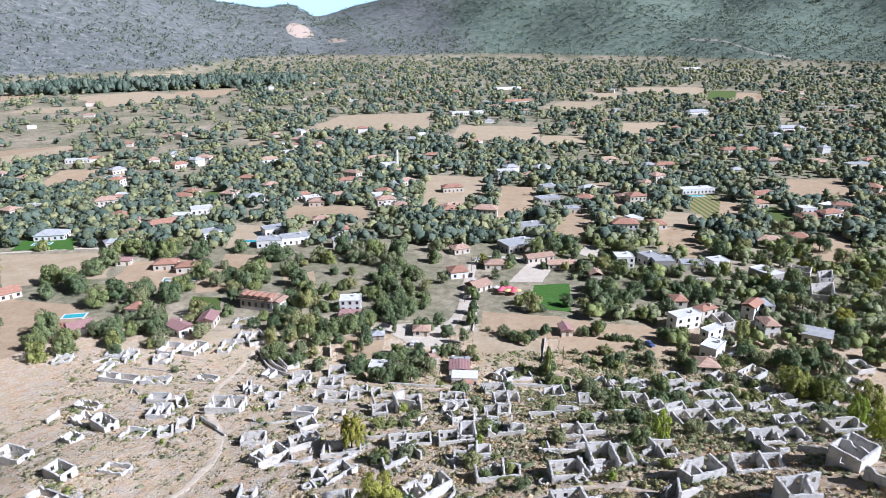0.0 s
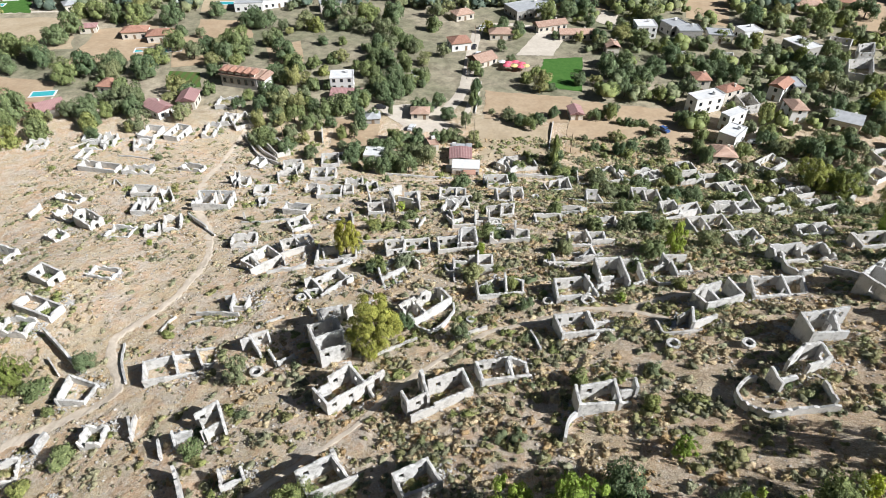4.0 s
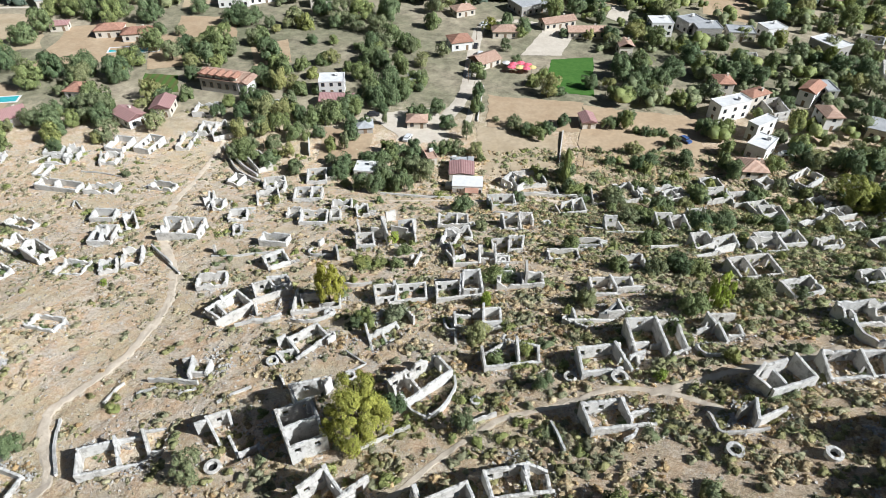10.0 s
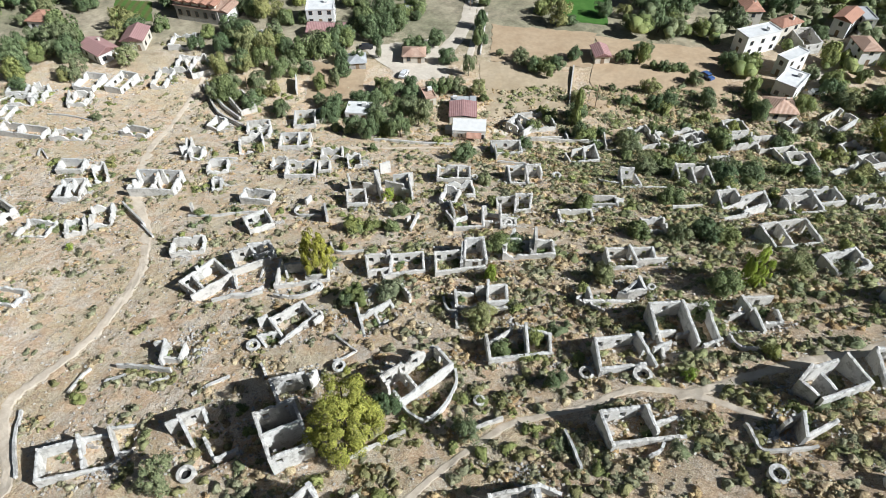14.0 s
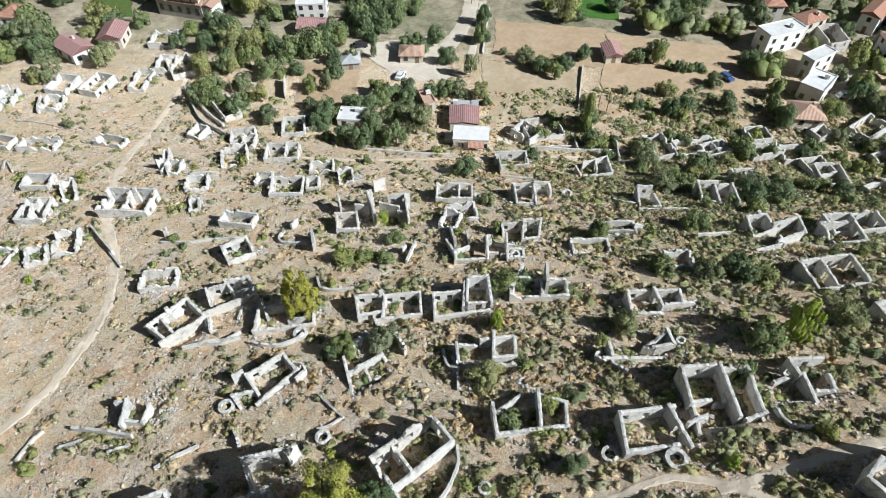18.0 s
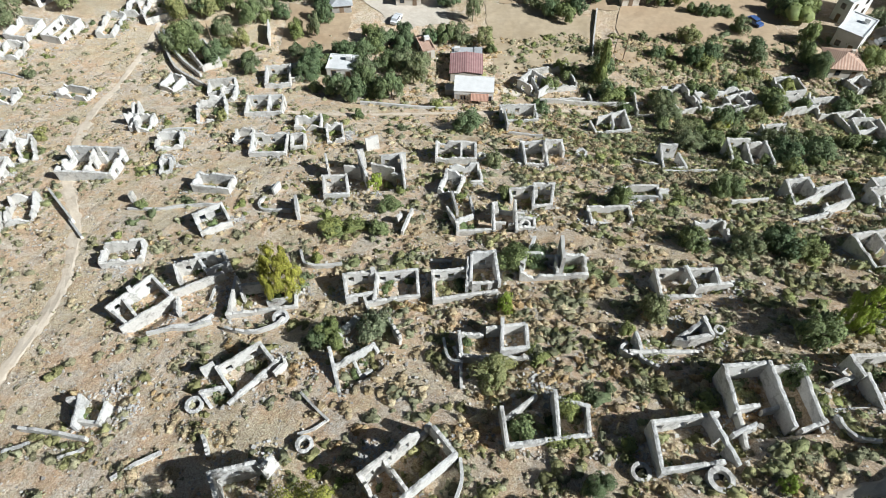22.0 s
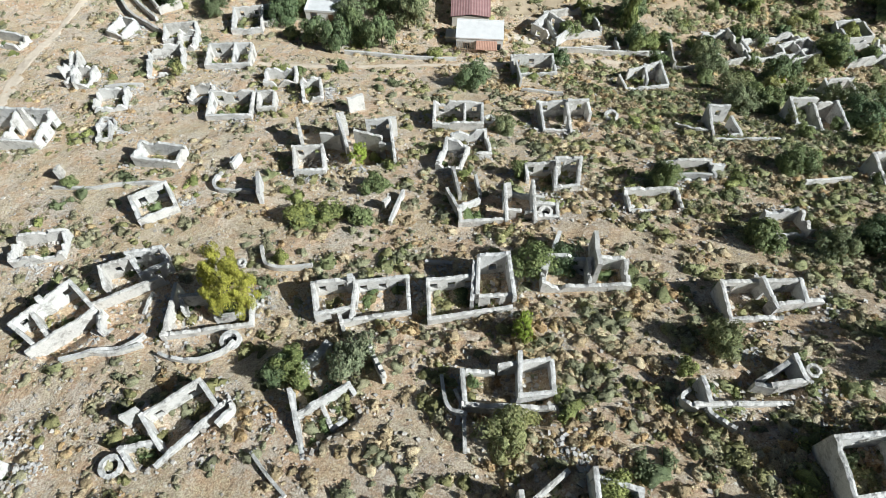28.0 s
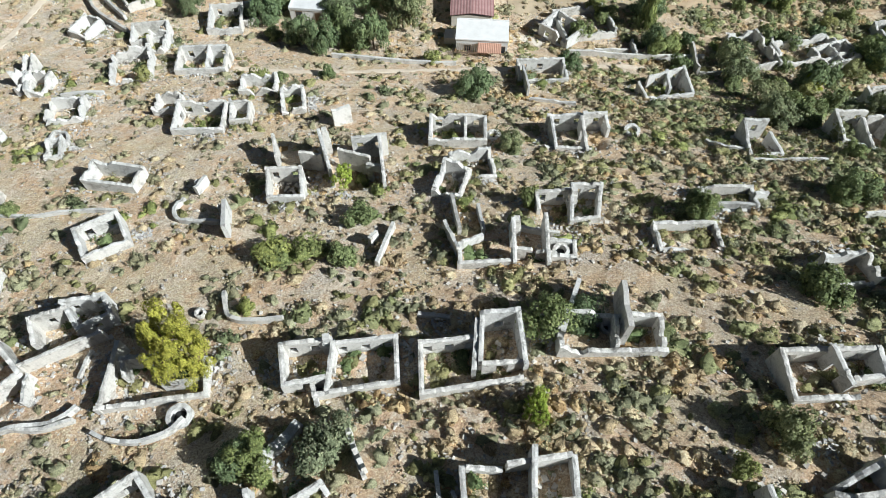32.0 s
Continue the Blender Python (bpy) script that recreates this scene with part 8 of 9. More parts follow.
village_house(298.3, 424.6, 20, 17.6, 9.0, 5.0, "hip", CREAM, TILE)
village_house(362.9, 731.3, 20, 34.9, 12.0, 5.0, "hip", WHITE, GREY_ROOF)
village_house(414.4, 574.4, 13, 35.6, 12.0, 5.0, "hip", WHITE, GREY_ROOF)
village_house(327.5, 365.0, -1, 19.7, 10.0, 4.0, "hip", CREAM, TILE_PALE)
village_house(359.5, 354.4, 12, 23.0, 10.0, 4.0, "flat", CREAM, GREY_ROOF)
village_house(741.3, 1783.1, 45, 114.3, 16.0, 5.0, "flat", WHITE, FLAT_ROOF)
village_house(192.1, 355.4, 13, 21.7, 9.0, 3.5, "hip", CREAM, TILE)
village_house(148.5, 382.0, 15, 19.9, 9.0, 3.5, "hip", CREAM, TILE_PALE)


# ---- the white house and the red-roofed house at the foot of the slope ----
house = new("house")
house.matrix_world = pose(6.8, -8.1, -4.9, 0, 0, -4)
tagged(house, "small white flat-roofed house with an orange porch awning", "house", "houses of the village")
HOUSE_SPOTS.append((6.8, -8.1, 6.0))
part("wall", box_mesh("wall", WHITE, (-4.1, 4.1, -2.4, 2.4, -0.6, 3.2)), house)
part("roof", box_mesh("roof", WHITE, (-4.2, 4.2, -2.5, 2.5, 3.2, 3.4), (-4.2, 4.2, 2.3, 2.5, 3.4, 3.5)), house)
part("porch_floor", box_mesh("porch_floor", FLAT_ROOF, (-3.9, 4.6, -5.0, -2.4, -0.6, 0.15)), house)
part("terrace", box_mesh("terrace", TRACK, (4.6, 10.6, -5.4, 3.2, -0.9, 0.05)), house, "pale concrete terrace")
_v, _f = [], []
box(_v, _f, -0.6, 3.1, -4.2, -2.45, 2.3, 2.42)
_v[0:8] = [(x, y, z + (0.45 if y > -3 else 0)) for x, y, z in _v[0:8]]
part("awning", mesh_from("awning", _v, _f, RED_TILE_AWNING), house, "orange tiled porch awning")
for _x in (-0.5, 1.25, 3.0):
    part("awning_post", box_mesh("awning_post", WOOD, (_x - 0.06, _x + 0.06, -4.15, -4.03, 0.15, 2.3)), house)
for _i in range(11):
    part("pergola_slat", box_mesh("pergola_slat", WOOD, (-3.9 + _i * 0.31, -3.84 + _i * 0.31, -4.5, -2.4, 2.45, 2.53)), house)
for _x in (-3.8, -2.2, -0.8):
    part("pergola_post", box_mesh("pergola_post", WOOD, (_x - 0.05, _x + 0.05, -4.45, -4.35, 0.15, 2.45)), house)
part("pergola_beam", box_mesh("pergola_beam", WOOD, (-3.95, -0.65, -4.48, -4.36, 2.36, 2.45)), house)
for _i in range(12):
    part("baluster", box_mesh("baluster", WHITE, (-3.85 + _i * 0.28, -3.79 + _i * 0.28, -4.95, -4.89, 0.15, 1.05)), house)
part("rail", box_mesh("rail", WHITE, (-3.9, -0.6, -5.0, -4.86, 1.05, 1.13)), house)
part("door", DOOR_MESH, house, "brown wooden door").matrix_local = pose(1.0, -2.4, 0.15)
window_at(house, -2.2, -2.4, 1.6, 0)
window_at(house, 3.2, -2.4, 1.6, 0)
part("lean_to", box_mesh("lean_to", CREAM, (-6.1, -4.1, -0.6, 1.6, -0.6, 1.9)), house, "low lean-to shed")
part("courtyard_wall", box_mesh("courtyard_wall", CREAM, (-4.1, 4.1, 2.9, 3.1, -0.5, 2.6), (4.0, 4.2, 2.5, 4.2, -0.5, 2.6), (1.2, 1.4, 2.5, 4.2, -0.5, 2.4)), house)

house = new("house")
house.matrix_world = pose(5.4, 0.6, -5.4, 0, 0, -2)
tagged(house, "low house with a faded red sheet-metal roof", "house", "houses of the village")
HOUSE_SPOTS.append((5.4, 2.0, 6.5))
part("wall", box_mesh("wall", CREAM, (-3.4, 3.4, -3.4, 3.4, -0.4, 2.5)), house)
_v, _f = [], []
for _s in (-1, 1):
    box(_v, _f, min(0, _s * 3.65), max(0, _s * 3.65), -3.6, 3.6, 2.5 if _s < 0 else 3.0, 2.6 if _s < 0 else 3.1, 3.0 if _s < 0 else 2.5, 3.1 if _s < 0 else 2.6)
part("roof", mesh_from("roof", _v, _f, RED_SHEET), house)
part("rear_roof", box_mesh("rear_roof", GREY_ROOF, (-3.4, 1.6, 3.6, 6.2, 2.2, 2.34)), house, "grey flat lean-to roof")
part("rear_wall", box_mesh("rear_wall", CREAM, (-3.4, 3.4, 3.4, 6.2, -0.4, 2.2)), house)
part("rear_side_roof", box_mesh("rear_side_roof", GREY_ROOF, (1.7, 3.5, 3.6, 6.2, 2.4, 2.52)), house)
part("water_tank", TANK_MESH, house, "white rooftop water tank").matrix_local = pose(-2.2, 4.6, 2.34)

# ---- long stone hall with a dormered tile roof ----
hall = new("stone_hall")
hall.matrix_world = pose(-76.5, 55.5, -5.3, 0, 0, -16)
HOUSE_SPOTS.append((-76.5, 55.5, 12.0))
tagged(hall, "long grey stone hall under a terracotta roof with dormers", "building", "houses of the village")
part("wall", box_mesh("wall", GREY_WALL, (-7.5, 7.5, -4.0, 4.0, -0.4, 5.0)), hall)
part("roof", roof_mesh("gable", 15.0, 8.0, 5.0, TILE_PALE), hall)
DORMER = roof_mesh("gable", 2.3, 3.8, 0.0, TILE)
DORMER_WALL = box_mesh("dormer_wall", CREAM, (-1.05, 1.05, -1.7, 1.7, -1.2, 0.0))
for _i in range(5):
    d = part("dormer", DORMER_WALL, hall)
    d.matrix_local = pose(-6 + _i * 3.0, -2.2, 6.5)
    part("dormer_roof", DORMER, d)
    window_at(hall, -6 + _i * 3.0, -4.0, 2.6, 0, 1.1, 1.8)
part("gable_end", box_mesh("gable_end", WHITE, (7.5, 10.2, -3.4, 3.4, -0.4, 4.4)), hall)
part("end_roof", roof_mesh("gable", 3.2, 6.8, 0.0, TILE_PALE), hall).matrix_local = pose(9.1, 0, 4.4)

# ---- vehicles, parasols, pools, posts ----


def car(x, y, rot, paint, word):
    thing = new("car")
    thing.matrix_world = pose(x, y, on_ground(x, y) + 0.1, 0, 0, rot)
    tagged(thing, f"parked {word} hatchback car on bare ground", "car", "parked cars")
    v, f = [], []
    box(v, f, -2.1, 2.1, -0.85, 0.85, 0.25, 0.85)
    v[4:8] = [(x * 0.97, y * 0.95, z) for x, y, z in v[4:8]]
    n = len(v)
    box(v, f, -1.5, 1.0, -0.78, 0.78, 0.85, 1.42)
    v[n + 4: n + 8] = [(x * 0.78 - 0.1, y * 0.86, z) for x, y, z in v[n + 4: n + 8]]
    body = part("body", mesh_from("body", v, f, paint), thing)
    part("windscreen", box_mesh("windscreen", GLASS, (0.72, 0.95, -0.66, 0.66, 0.92, 1.3)), thing)
    part("side_window", box_mesh("side_window", GLASS, (-1.2, 0.6, -0.77, -0.72, 0.95, 1.3)), thing)
    part("side_window", box_mesh("side_window", GLASS, (-1.2, 0.6, 0.72, 0.77, 0.95, 1.3)), thing)
    for wx in (-1.3, 1.3):
        for wy in (-0.8, 0.8):
            part("wheel", WHEEL, thing).matrix_local = pose(wx, wy, 0.22)
    return thing


def ring_mesh(name, material, r, y0, y1, n=14):
    v = [(r * math.cos(6.2832 * i / n), y, r * math.sin(6.2832 * i / n)) for y in (y0, y1) for i in range(n)]
    bm = bmesh.new()
    p = [bm.verts.new(q) for q in v]
    bm.faces.new(p[:n])
    bm.faces.new(p[n:][::-1])
    for i in range(n):
        bm.faces.new([p[i], p[n + i], p[n + (i + 1) % n], p[(i + 1) % n]])
    bmesh.ops.recalc_face_normals(bm, faces=bm.faces)
    me = bpy.data.meshes.new(name)
    bm.to_mesh(me)
    bm.free()
    me.materials.append(material)
    return me


WHEEL = ring_mesh("wheel", RUBBER_AND_SHADE, 0.32, -0.1, 0.1)
car(75.2, 19.6, -60, CAR_BLUE, "blue and white")
car(103.0, 11.5, 10, CAR_WHITE, "white")
car(-23.0, 35.5, 5, CAR_DARK, "dark")
car(9.6, 65.5, 80, CAR_WHITE, "white")
car(14.2, 83.5, 75, CAR_WHITE, "white")
car(12.9, 91.0, 80, CAR_DARK, "dark")
car(17.5, 113.5, 20, CAR_WHITE, "white")
car(-11.0, 20.5, 70, CAR_WHITE, "white")


def parasol(x, y, r, cloth, word):
    thing = new("parasol")
    thing.location = (x, y, on_ground(x, y))
    tagged(thing, f"open {word} canvas parasol of the cafe garden", "parasol", "parasols of the cafe")
    n = 8
    v = [(0, 0, 2.9)] + [(r * math.cos(6.2832 * i / n), r * math.sin(6.2832 * i / n), 2.2) for i in range(n)]
    v += [(0, 0, 2.84)] + [(r * math.cos(6.2832 * i / n), r * math.sin(6.2832 * i / n), 2.12) for i in range(n)]
    bm = bmesh.new()
    p = [bm.verts.new(q) for q in v]
    for i in range(n):
        j = (i + 1) % n
        bm.faces.new([p[0], p[1 + i], p[1 + j]])
        bm.faces.new([p[n + 1], p[n + 2 + j], p[n + 2 + i]])
        bm.faces.new([p[1 + i], p[n + 2 + i], p[n + 2 + j], p[1 + j]])
    me = bpy.data.meshes.new("canopy")
    bm.to_mesh(me)
    bm.free()
    me.materials.append(cloth)
    part("canopy", me, thing)
    part("pole", box_mesh("pole", STEEL, (-0.04, 0.04, -0.04, 0.04, 0, 2.86)), thing)
    return thing


for _x, _y, _c, _w in ((23.5, 72.0, WHITE, "white"), (26.0, 71.0, PINK_CLOTH, "pink"), (28.8, 71.8, PINK_CLOTH, "pink"), (31.2, 70.2, PINK_CLOTH, "pink"), (25.2, 68.4, PINK_CLOTH, "pink"), (28.0, 68.0, YELLOW_CLOTH, "yellow"), (30.6, 67.2, PINK_CLOTH, "pink"), (32.6, 68.0, YELLOW_CLOTH, "yellow")):
    parasol(_x, _y, 1.7, _c, _w)


def pool(x, y, rot, L, W):
    thing = new("swimming_pool")
    thing.matrix_world = pose(x, y, on_ground(x, y) + 0.12, 0, 0, rot)
    tagged(thing, "turquoise swimming pool with a pale stone rim", "pool", "garden pools")
    part("rim", box_mesh("rim", FLAT_ROOF, (-L / 2 - 0.6, L / 2 + 0.6, -W / 2 - 0.6, -W / 2, -0.3, 0.06), (-L / 2 - 0.6, L / 2 + 0.6, W / 2, W / 2 + 0.6, -0.3, 0.06), (-L / 2 - 0.6, -L / 2, -W / 2, W / 2, -0.3, 0.06), (L / 2, L / 2 + 0.6, -W / 2, W / 2, -0.3, 0.06)), thing)
    part("water", box_mesh("water", POOL, (-L / 2, L / 2, -W / 2, W / 2, -0.3, 0.0)), thing)


for _x, _y, _r, _l, _w in ((-116, 88, 10, 8, 4), (-127, 88, 10, 8, 4), (105, 173, 5, 6, 9), (117.5, 176, 5, 6, 9), (-104, 160, 5, 7, 4), (-150, 46, 10, 8, 4), (180, 251, 5, 12, 5), (-221, 142, 10, 9, 4), (-108, 146, 0, 10, 4)):
    pool(_x, _y, _r, _l, _w)


def post(x, y, h):
    thing = new("utility_pole", ring_mesh("utility_pole", WOOD, 0.11, 0, h, 8))
    thing.matrix_world = pose(x, y, on_ground(x, y) - 0.3, 90, 0, 0)
    return tagged(thing, "tall weathered wooden utility pole", "pole", "utility poles")


for _x, _y in ((9.0, 60.0), (96.0, 60.0), (41.0, 5.0), (-52.0, 8.0), (13.5, 98.0), (66.0, 64.0)):
    post(_x, _y, 7.5)

# a tall slim prayer tower among the far gardens
tower = new("tower", ring_mesh("tower", WHITE, 1.3, 0, 17.0, 10))
tower.matrix_world = pose(-40.0, 350.6, -4.2, 90, 0, 0)
tagged(tower, "slim white tower rising above far gardens", "tower")
_cap = ring_mesh("cap", GREY_ROOF, 1.5, 0, 0.5, 10)
part("balcony", _cap, tower).matrix_local = pose(0, 12.0, 0)

# ---- gardens, groves and woods of the valley ----
far_rng = np.random.default_rng(9)


def far_places(n, y0, y1):
    m = n * 4
    y = np.exp(far_rng.uniform(math.log(y0 + 189), math.log(y1 + 189), m)) - 189
    x = far_rng.uniform(-0.86, 0.86, m) * (y + 230)
    keep = ~inside_fields(x, y, 0.05)
    d = clump_noise(x, y, 0.045, 3.0) + 0.7 * clump_noise(x, y, 0.015, 8.0)
    keep &= far_rng.random(m) < np.clip(0.72 + 0.5 * d, 0.2, 1)
    keep &= (height(x, y) - (0.019 * np.maximum(0, y - 500))) < 12
    left = (x < -0.30 * (y + 189)) & (y > 420) & (y < 1100)
    keep &= ~left | (far_rng.random(m) < 0.30)
    keep &= (np.abs(x - 5 - 0.08 * (y - 30)) > 7) | (y > 118)
    for hx, hy, hr in HOUSE_SPOTS:
        keep &= np.hypot(x - hx, y - hy) > hr + 1.0
    return x[keep][:n], y[keep][:n]


# houses scattered among the far gardens
hx, hy = far_places(240, 160, 1500)
for i in range(len(hx)):
    pick = far_rng.integers(0, 6)
    village_house(float(hx[i]), float(hy[i]), float(far_rng.uniform(-35, 35)), float(far_rng.uniform(8, 15)), float(far_rng.uniform(7, 10)), float(far_rng.choice([3.2, 3.6, 6.0])),
                  "flat" if pick == 0 else "hip", (WHITE, WHITE, CREAM, CREAM, WHITE, CREAM)[pick], (FLAT_ROOF, TILE, TILE_PALE, TILE, GREY_ROOF, TILE_PALE)[pick], windows=bool(hy[i] < 330))

# single trees of the near valley
nx, ny = far_places(230, 12, 140)
ok = (np.abs(nx) < 0.75 * (ny + 205)) & ~((nx > -66) & (nx < 75) & (ny < 30)) & ~((nx > -20) & (nx < 20) & (ny < 60))
for x0, y0 in zip(nx[ok], ny[ok]):
    big = far_rng.uniform(2.2, 4.6)
    tree(str(far_rng.choice(["broad", "broad", "broad", "bush", "olive", "olive", "pine"], p=[0.16, 0.12, 0.08, 0.22, 0.20, 0.18, 0.04])), float(x0), float(y0), float(big * far_rng.uniform(1.4, 1.9)), float(big))


tree("broad", -180.1, 80.9, 9.1, 5.4)
tree("broad", -170.3, 78.0, 8.6, 5.4)
tree("broad", -162.3, 71.2, 7.8, 4.8)
tree("broad", -166.8, 93.3, 7.9, 5.4)
tree("broad", -165.3, 106.5, 9.8, 5.4)
tree("bush", -170.6, 124.4, 8.4, 5.4)
tree("broad", -161.3, 124.5, 8.2, 5.4)
tree("bush", -151.8, 120.8, 8.9, 5.3)
tree("broad", -141.1, 117.2, 8.5, 5.2)
tree("broad", -145.1, 56.3, 8.3, 5.4)
tree("broad", -140.8, 64.2, 9.3, 5.1)
tree("broad", -129.4, 64.3, 8.6, 5.4)
tree("broad", -129.7, 56.4, 6.1, 3.6)
tree("broad", -118.1, 64.4, 8.1, 5.4)
tree("broad", -116.5, 72.6, 6.5, 4.5)
tree("broad", -147.8, 25.2, 9.7, 5.4)
tree("olive", -131.1, 27.8, 6.0, 3.7)
tree("bush", -133.4, 12.2, 7.6, 4.4)
tree("bush", -140.3, 5.9, 7.0, 4.4)
tree("broad", -119.3, 21.5, 4.3, 2.6)
tree("broad", -118.1, 28.1, 5.2, 2.9)
tree("broad", -116.3, 12.4, 3.4, 2.4)
tree("bush", -120.3, 46.5, 7.2, 4.8)
tree("bush", -112.3, 39.5, 8.1, 4.6)
tree("olive", -123.8, 39.3, 4.8, 3.0)
tree("bush", -126.0, 34.7, 4.7, 2.8)
tree("broad", -124.0, 117.4, 9.1, 5.4)
tree("broad", -115.7, 103.5, 4.8, 3.1)
tree("olive", -107.2, 102.2, 4.5, 2.6)
tree("broad", -113.1, 87.4, 8.4, 4.6)
tree("broad", -95.1, 102.3, 3.7, 2.2)
tree("broad", -90.3, 103.6, 4.5, 2.6)
tree("olive", -103.1, 78.5, 7.5, 4.1)
tree("broad", -98.9, 84.4, 6.9, 4.1)
tree("broad", -85.6, 84.5, 9.2, 5.4)
tree("broad", -87.7, 114.0, 7.5, 4.9)
tree("broad", -81.2, 114.1, 7.1, 4.9)
tree("bush", -71.9, 93.9, 6.7, 4.5)
tree("broad", -65.3, 78.7, 8.7, 5.4)
tree("broad", -66.6, 62.0, 4.8, 3.4)
tree("bush", -58.5, 67.4, 7.3, 4.1)
tree("broad", -90.2, 61.8, 5.0, 3.4)
tree("broad", -94.9, 44.3, 4.8, 2.7)
tree("bush", -88.2, 46.8, 5.1, 2.9)
tree("olive", -94.1, 35.1, 3.5, 2.1)
tree("olive", -105.9, 17.4, 3.9, 2.4)
tree("broad", -52.1, 70.2, 4.4, 2.9)
tree("broad", -52.1, 94.1, 3.6, 2.4)
tree("broad", -43.5, 94.1, 3.5, 2.4)
tree("broad", -52.6, 125.3, 10.0, 5.4)
tree("olive", -43.3, 114.3, 9.2, 5.4)
tree("broad", -35.8, 118.0, 9.3, 5.4)
tree("olive", -26.9, 104.1, 8.1, 5.2)
tree("broad", -22.6, 118.1, 9.8, 5.4)
tree("bush", -16.1, 91.1, 7.0, 4.4)
tree("broad", -11.1, 88.1, 4.4, 2.8)
tree("broad", -28.1, 88.0, 6.8, 3.9)
tree("broad", -30.5, 62.3, 6.1, 3.6)
tree("broad", -24.8, 47.2, 6.6, 4.3)
tree("broad", -18.6, 52.1, 8.9, 4.9)
tree("bush", -15.0, 67.7, 8.5, 4.6)
tree("broad", -22.3, 73.2, 5.9, 3.8)
tree("olive", -8.3, 73.3, 4.8, 3.4)
tree("bush", -4.1, 111.1, 7.9, 4.3)
tree("olive", -38.3, 35.4, 4.8, 3.4)
tree("broad", -32.1, 35.5, 5.6, 3.3)
tree("broad", -49.2, 51.8, 3.9, 2.7)
tree("olive", -51.9, 42.3, 5.1, 3.1)
tree("olive", -58.6, 33.1, 7.1, 4.2)
tree("olive", -52.4, 33.1, 6.4, 3.7)
tree("broad", -64.8, 33.2, 5.7, 3.4)
tree("broad", -45.9, 31.1, 5.4, 2.9)
tree("olive", -51.0, 14.4, 4.8, 2.8)
tree("olive", -46.4, 10.3, 4.1, 2.4)
tree("olive", -44.9, 24.6, 3.6, 2.4)
tree("broad", -60.1, 12.2, 4.8, 3.1)
tree("olive", -56.5, 22.4, 5.2, 2.9)
tree("olive", -64.9, 24.6, 4.6, 2.9)
tree("bush", -7.4, 37.9, 3.7, 2.5)
tree("broad", -19.9, 37.8, 3.0, 1.7)
tree("broad", -28.5, 20.6, 4.4, 2.8)
tree("broad", -22.3, 5.1, 4.5, 2.6)
tree("olive", -17.2, -0.9, 4.3, 2.9)
tree("broad", -11.9, 1.3, 4.4, 2.6)
tree("broad", -8.5, 9.1, 3.9, 2.7)
tree("olive", -4.6, 1.6, 4.8, 2.6)
tree("bush", -28.9, -1.7, 2.3, 1.4)
tree("broad", 12.4, 65.2, 4.8, 3.3)
tree("broad", 14.6, 62.5, 3.3, 1.8)
tree("bush", 32.1, 57.4, 5.0, 3.2)
tree("broad", 36.0, 62.6, 3.7, 2.5)
tree("broad", 40.1, 50.0, 3.3, 2.1)
tree("broad", 51.7, 55.0, 4.9, 3.3)
tree("olive", 58.3, 55.0, 4.3, 2.7)
tree("broad", 38.5, 29.3, 4.0, 2.3)
tree("olive", 23.3, 29.3, 3.8, 2.3)
tree("bush", 27.0, 25.9, 3.4, 2.3)
tree("olive", 30.9, 25.1, 3.6, 2.3)
tree("olive", 17.3, 31.4, 2.0, 1.3)
tree("broad", 11.4, 38.0, 3.2, 2.0)
tree("bush", 55.7, 29.4, 3.0, 2.0)
tree("broad", 59.2, 31.7, 3.9, 2.4)
tree("broad", 63.5, 23.3, 3.0, 1.6)
tree("bush", 66.5, 23.2, 2.7, 1.6)
tree("broad", 68.5, 23.3, 2.4, 1.6)
tree("bush", 69.9, 17.2, 3.4, 1.9)
tree("broad", 79.5, 43.0, 5.2, 2.9)
tree("broad", 82.5, 38.4, 3.3, 2.1)
tree("broad", 82.4, 23.3, 4.8, 2.7)
tree("broad", 84.8, 11.6, 4.8, 2.6)
tree("broad", 71.3, 7.6, 3.9, 2.2)
tree("broad", 60.6, 5.8, 3.9, 2.8)
tree("broad", 56.5, 4.0, 4.1, 2.3)
tree("olive", 47.0, 13.3, 2.0, 1.3)
tree("bush", 51.7, 7.7, 2.5, 1.5)
tree("bush", 51.6, 2.3, 2.2, 1.5)
tree("olive", 36.6, 7.6, 3.7, 2.4)
tree("broad", 35.3, 0.4, 4.3, 2.6)
tree("bush", 26.7, 2.1, 3.0, 2.0)
tree("broad", 24.0, 104.4, 4.9, 3.4)
tree("broad", 31.3, 101.1, 4.4, 2.9)
tree("broad", 47.8, 122.2, 8.9, 5.4)
tree("broad", 57.7, 126.1, 7.9, 5.0)
tree("broad", 66.4, 129.9, 8.0, 5.4)
tree("broad", 67.3, 98.1, 5.7, 3.8)
tree("olive", 58.6, 98.0, 4.5, 2.5)
tree("broad", 49.0, 101.2, 3.7, 2.1)
tree("broad", 64.2, 62.8, 7.6, 4.7)
tree("broad", 72.2, 68.3, 7.5, 4.2)
tree("broad", 84.6, 91.8, 7.3, 4.2)
tree("broad", 82.3, 62.9, 7.4, 4.8)
tree("broad", 76.6, 57.7, 6.1, 3.7)
tree("broad", 92.8, 76.8, 7.2, 4.5)
tree("broad", 94.4, 65.7, 7.7, 4.3)
tree("broad", 102.7, 63.1, 6.2, 4.3)
tree("broad", 121.2, 98.5, 4.8, 3.3)
tree("broad", 112.2, 57.9, 7.0, 3.9)
tree("broad", 110.8, 74.1, 6.1, 3.7)
tree("bush", 121.5, 71.3, 6.4, 4.1)
tree("olive", 132.9, 77.1, 6.8, 4.6)
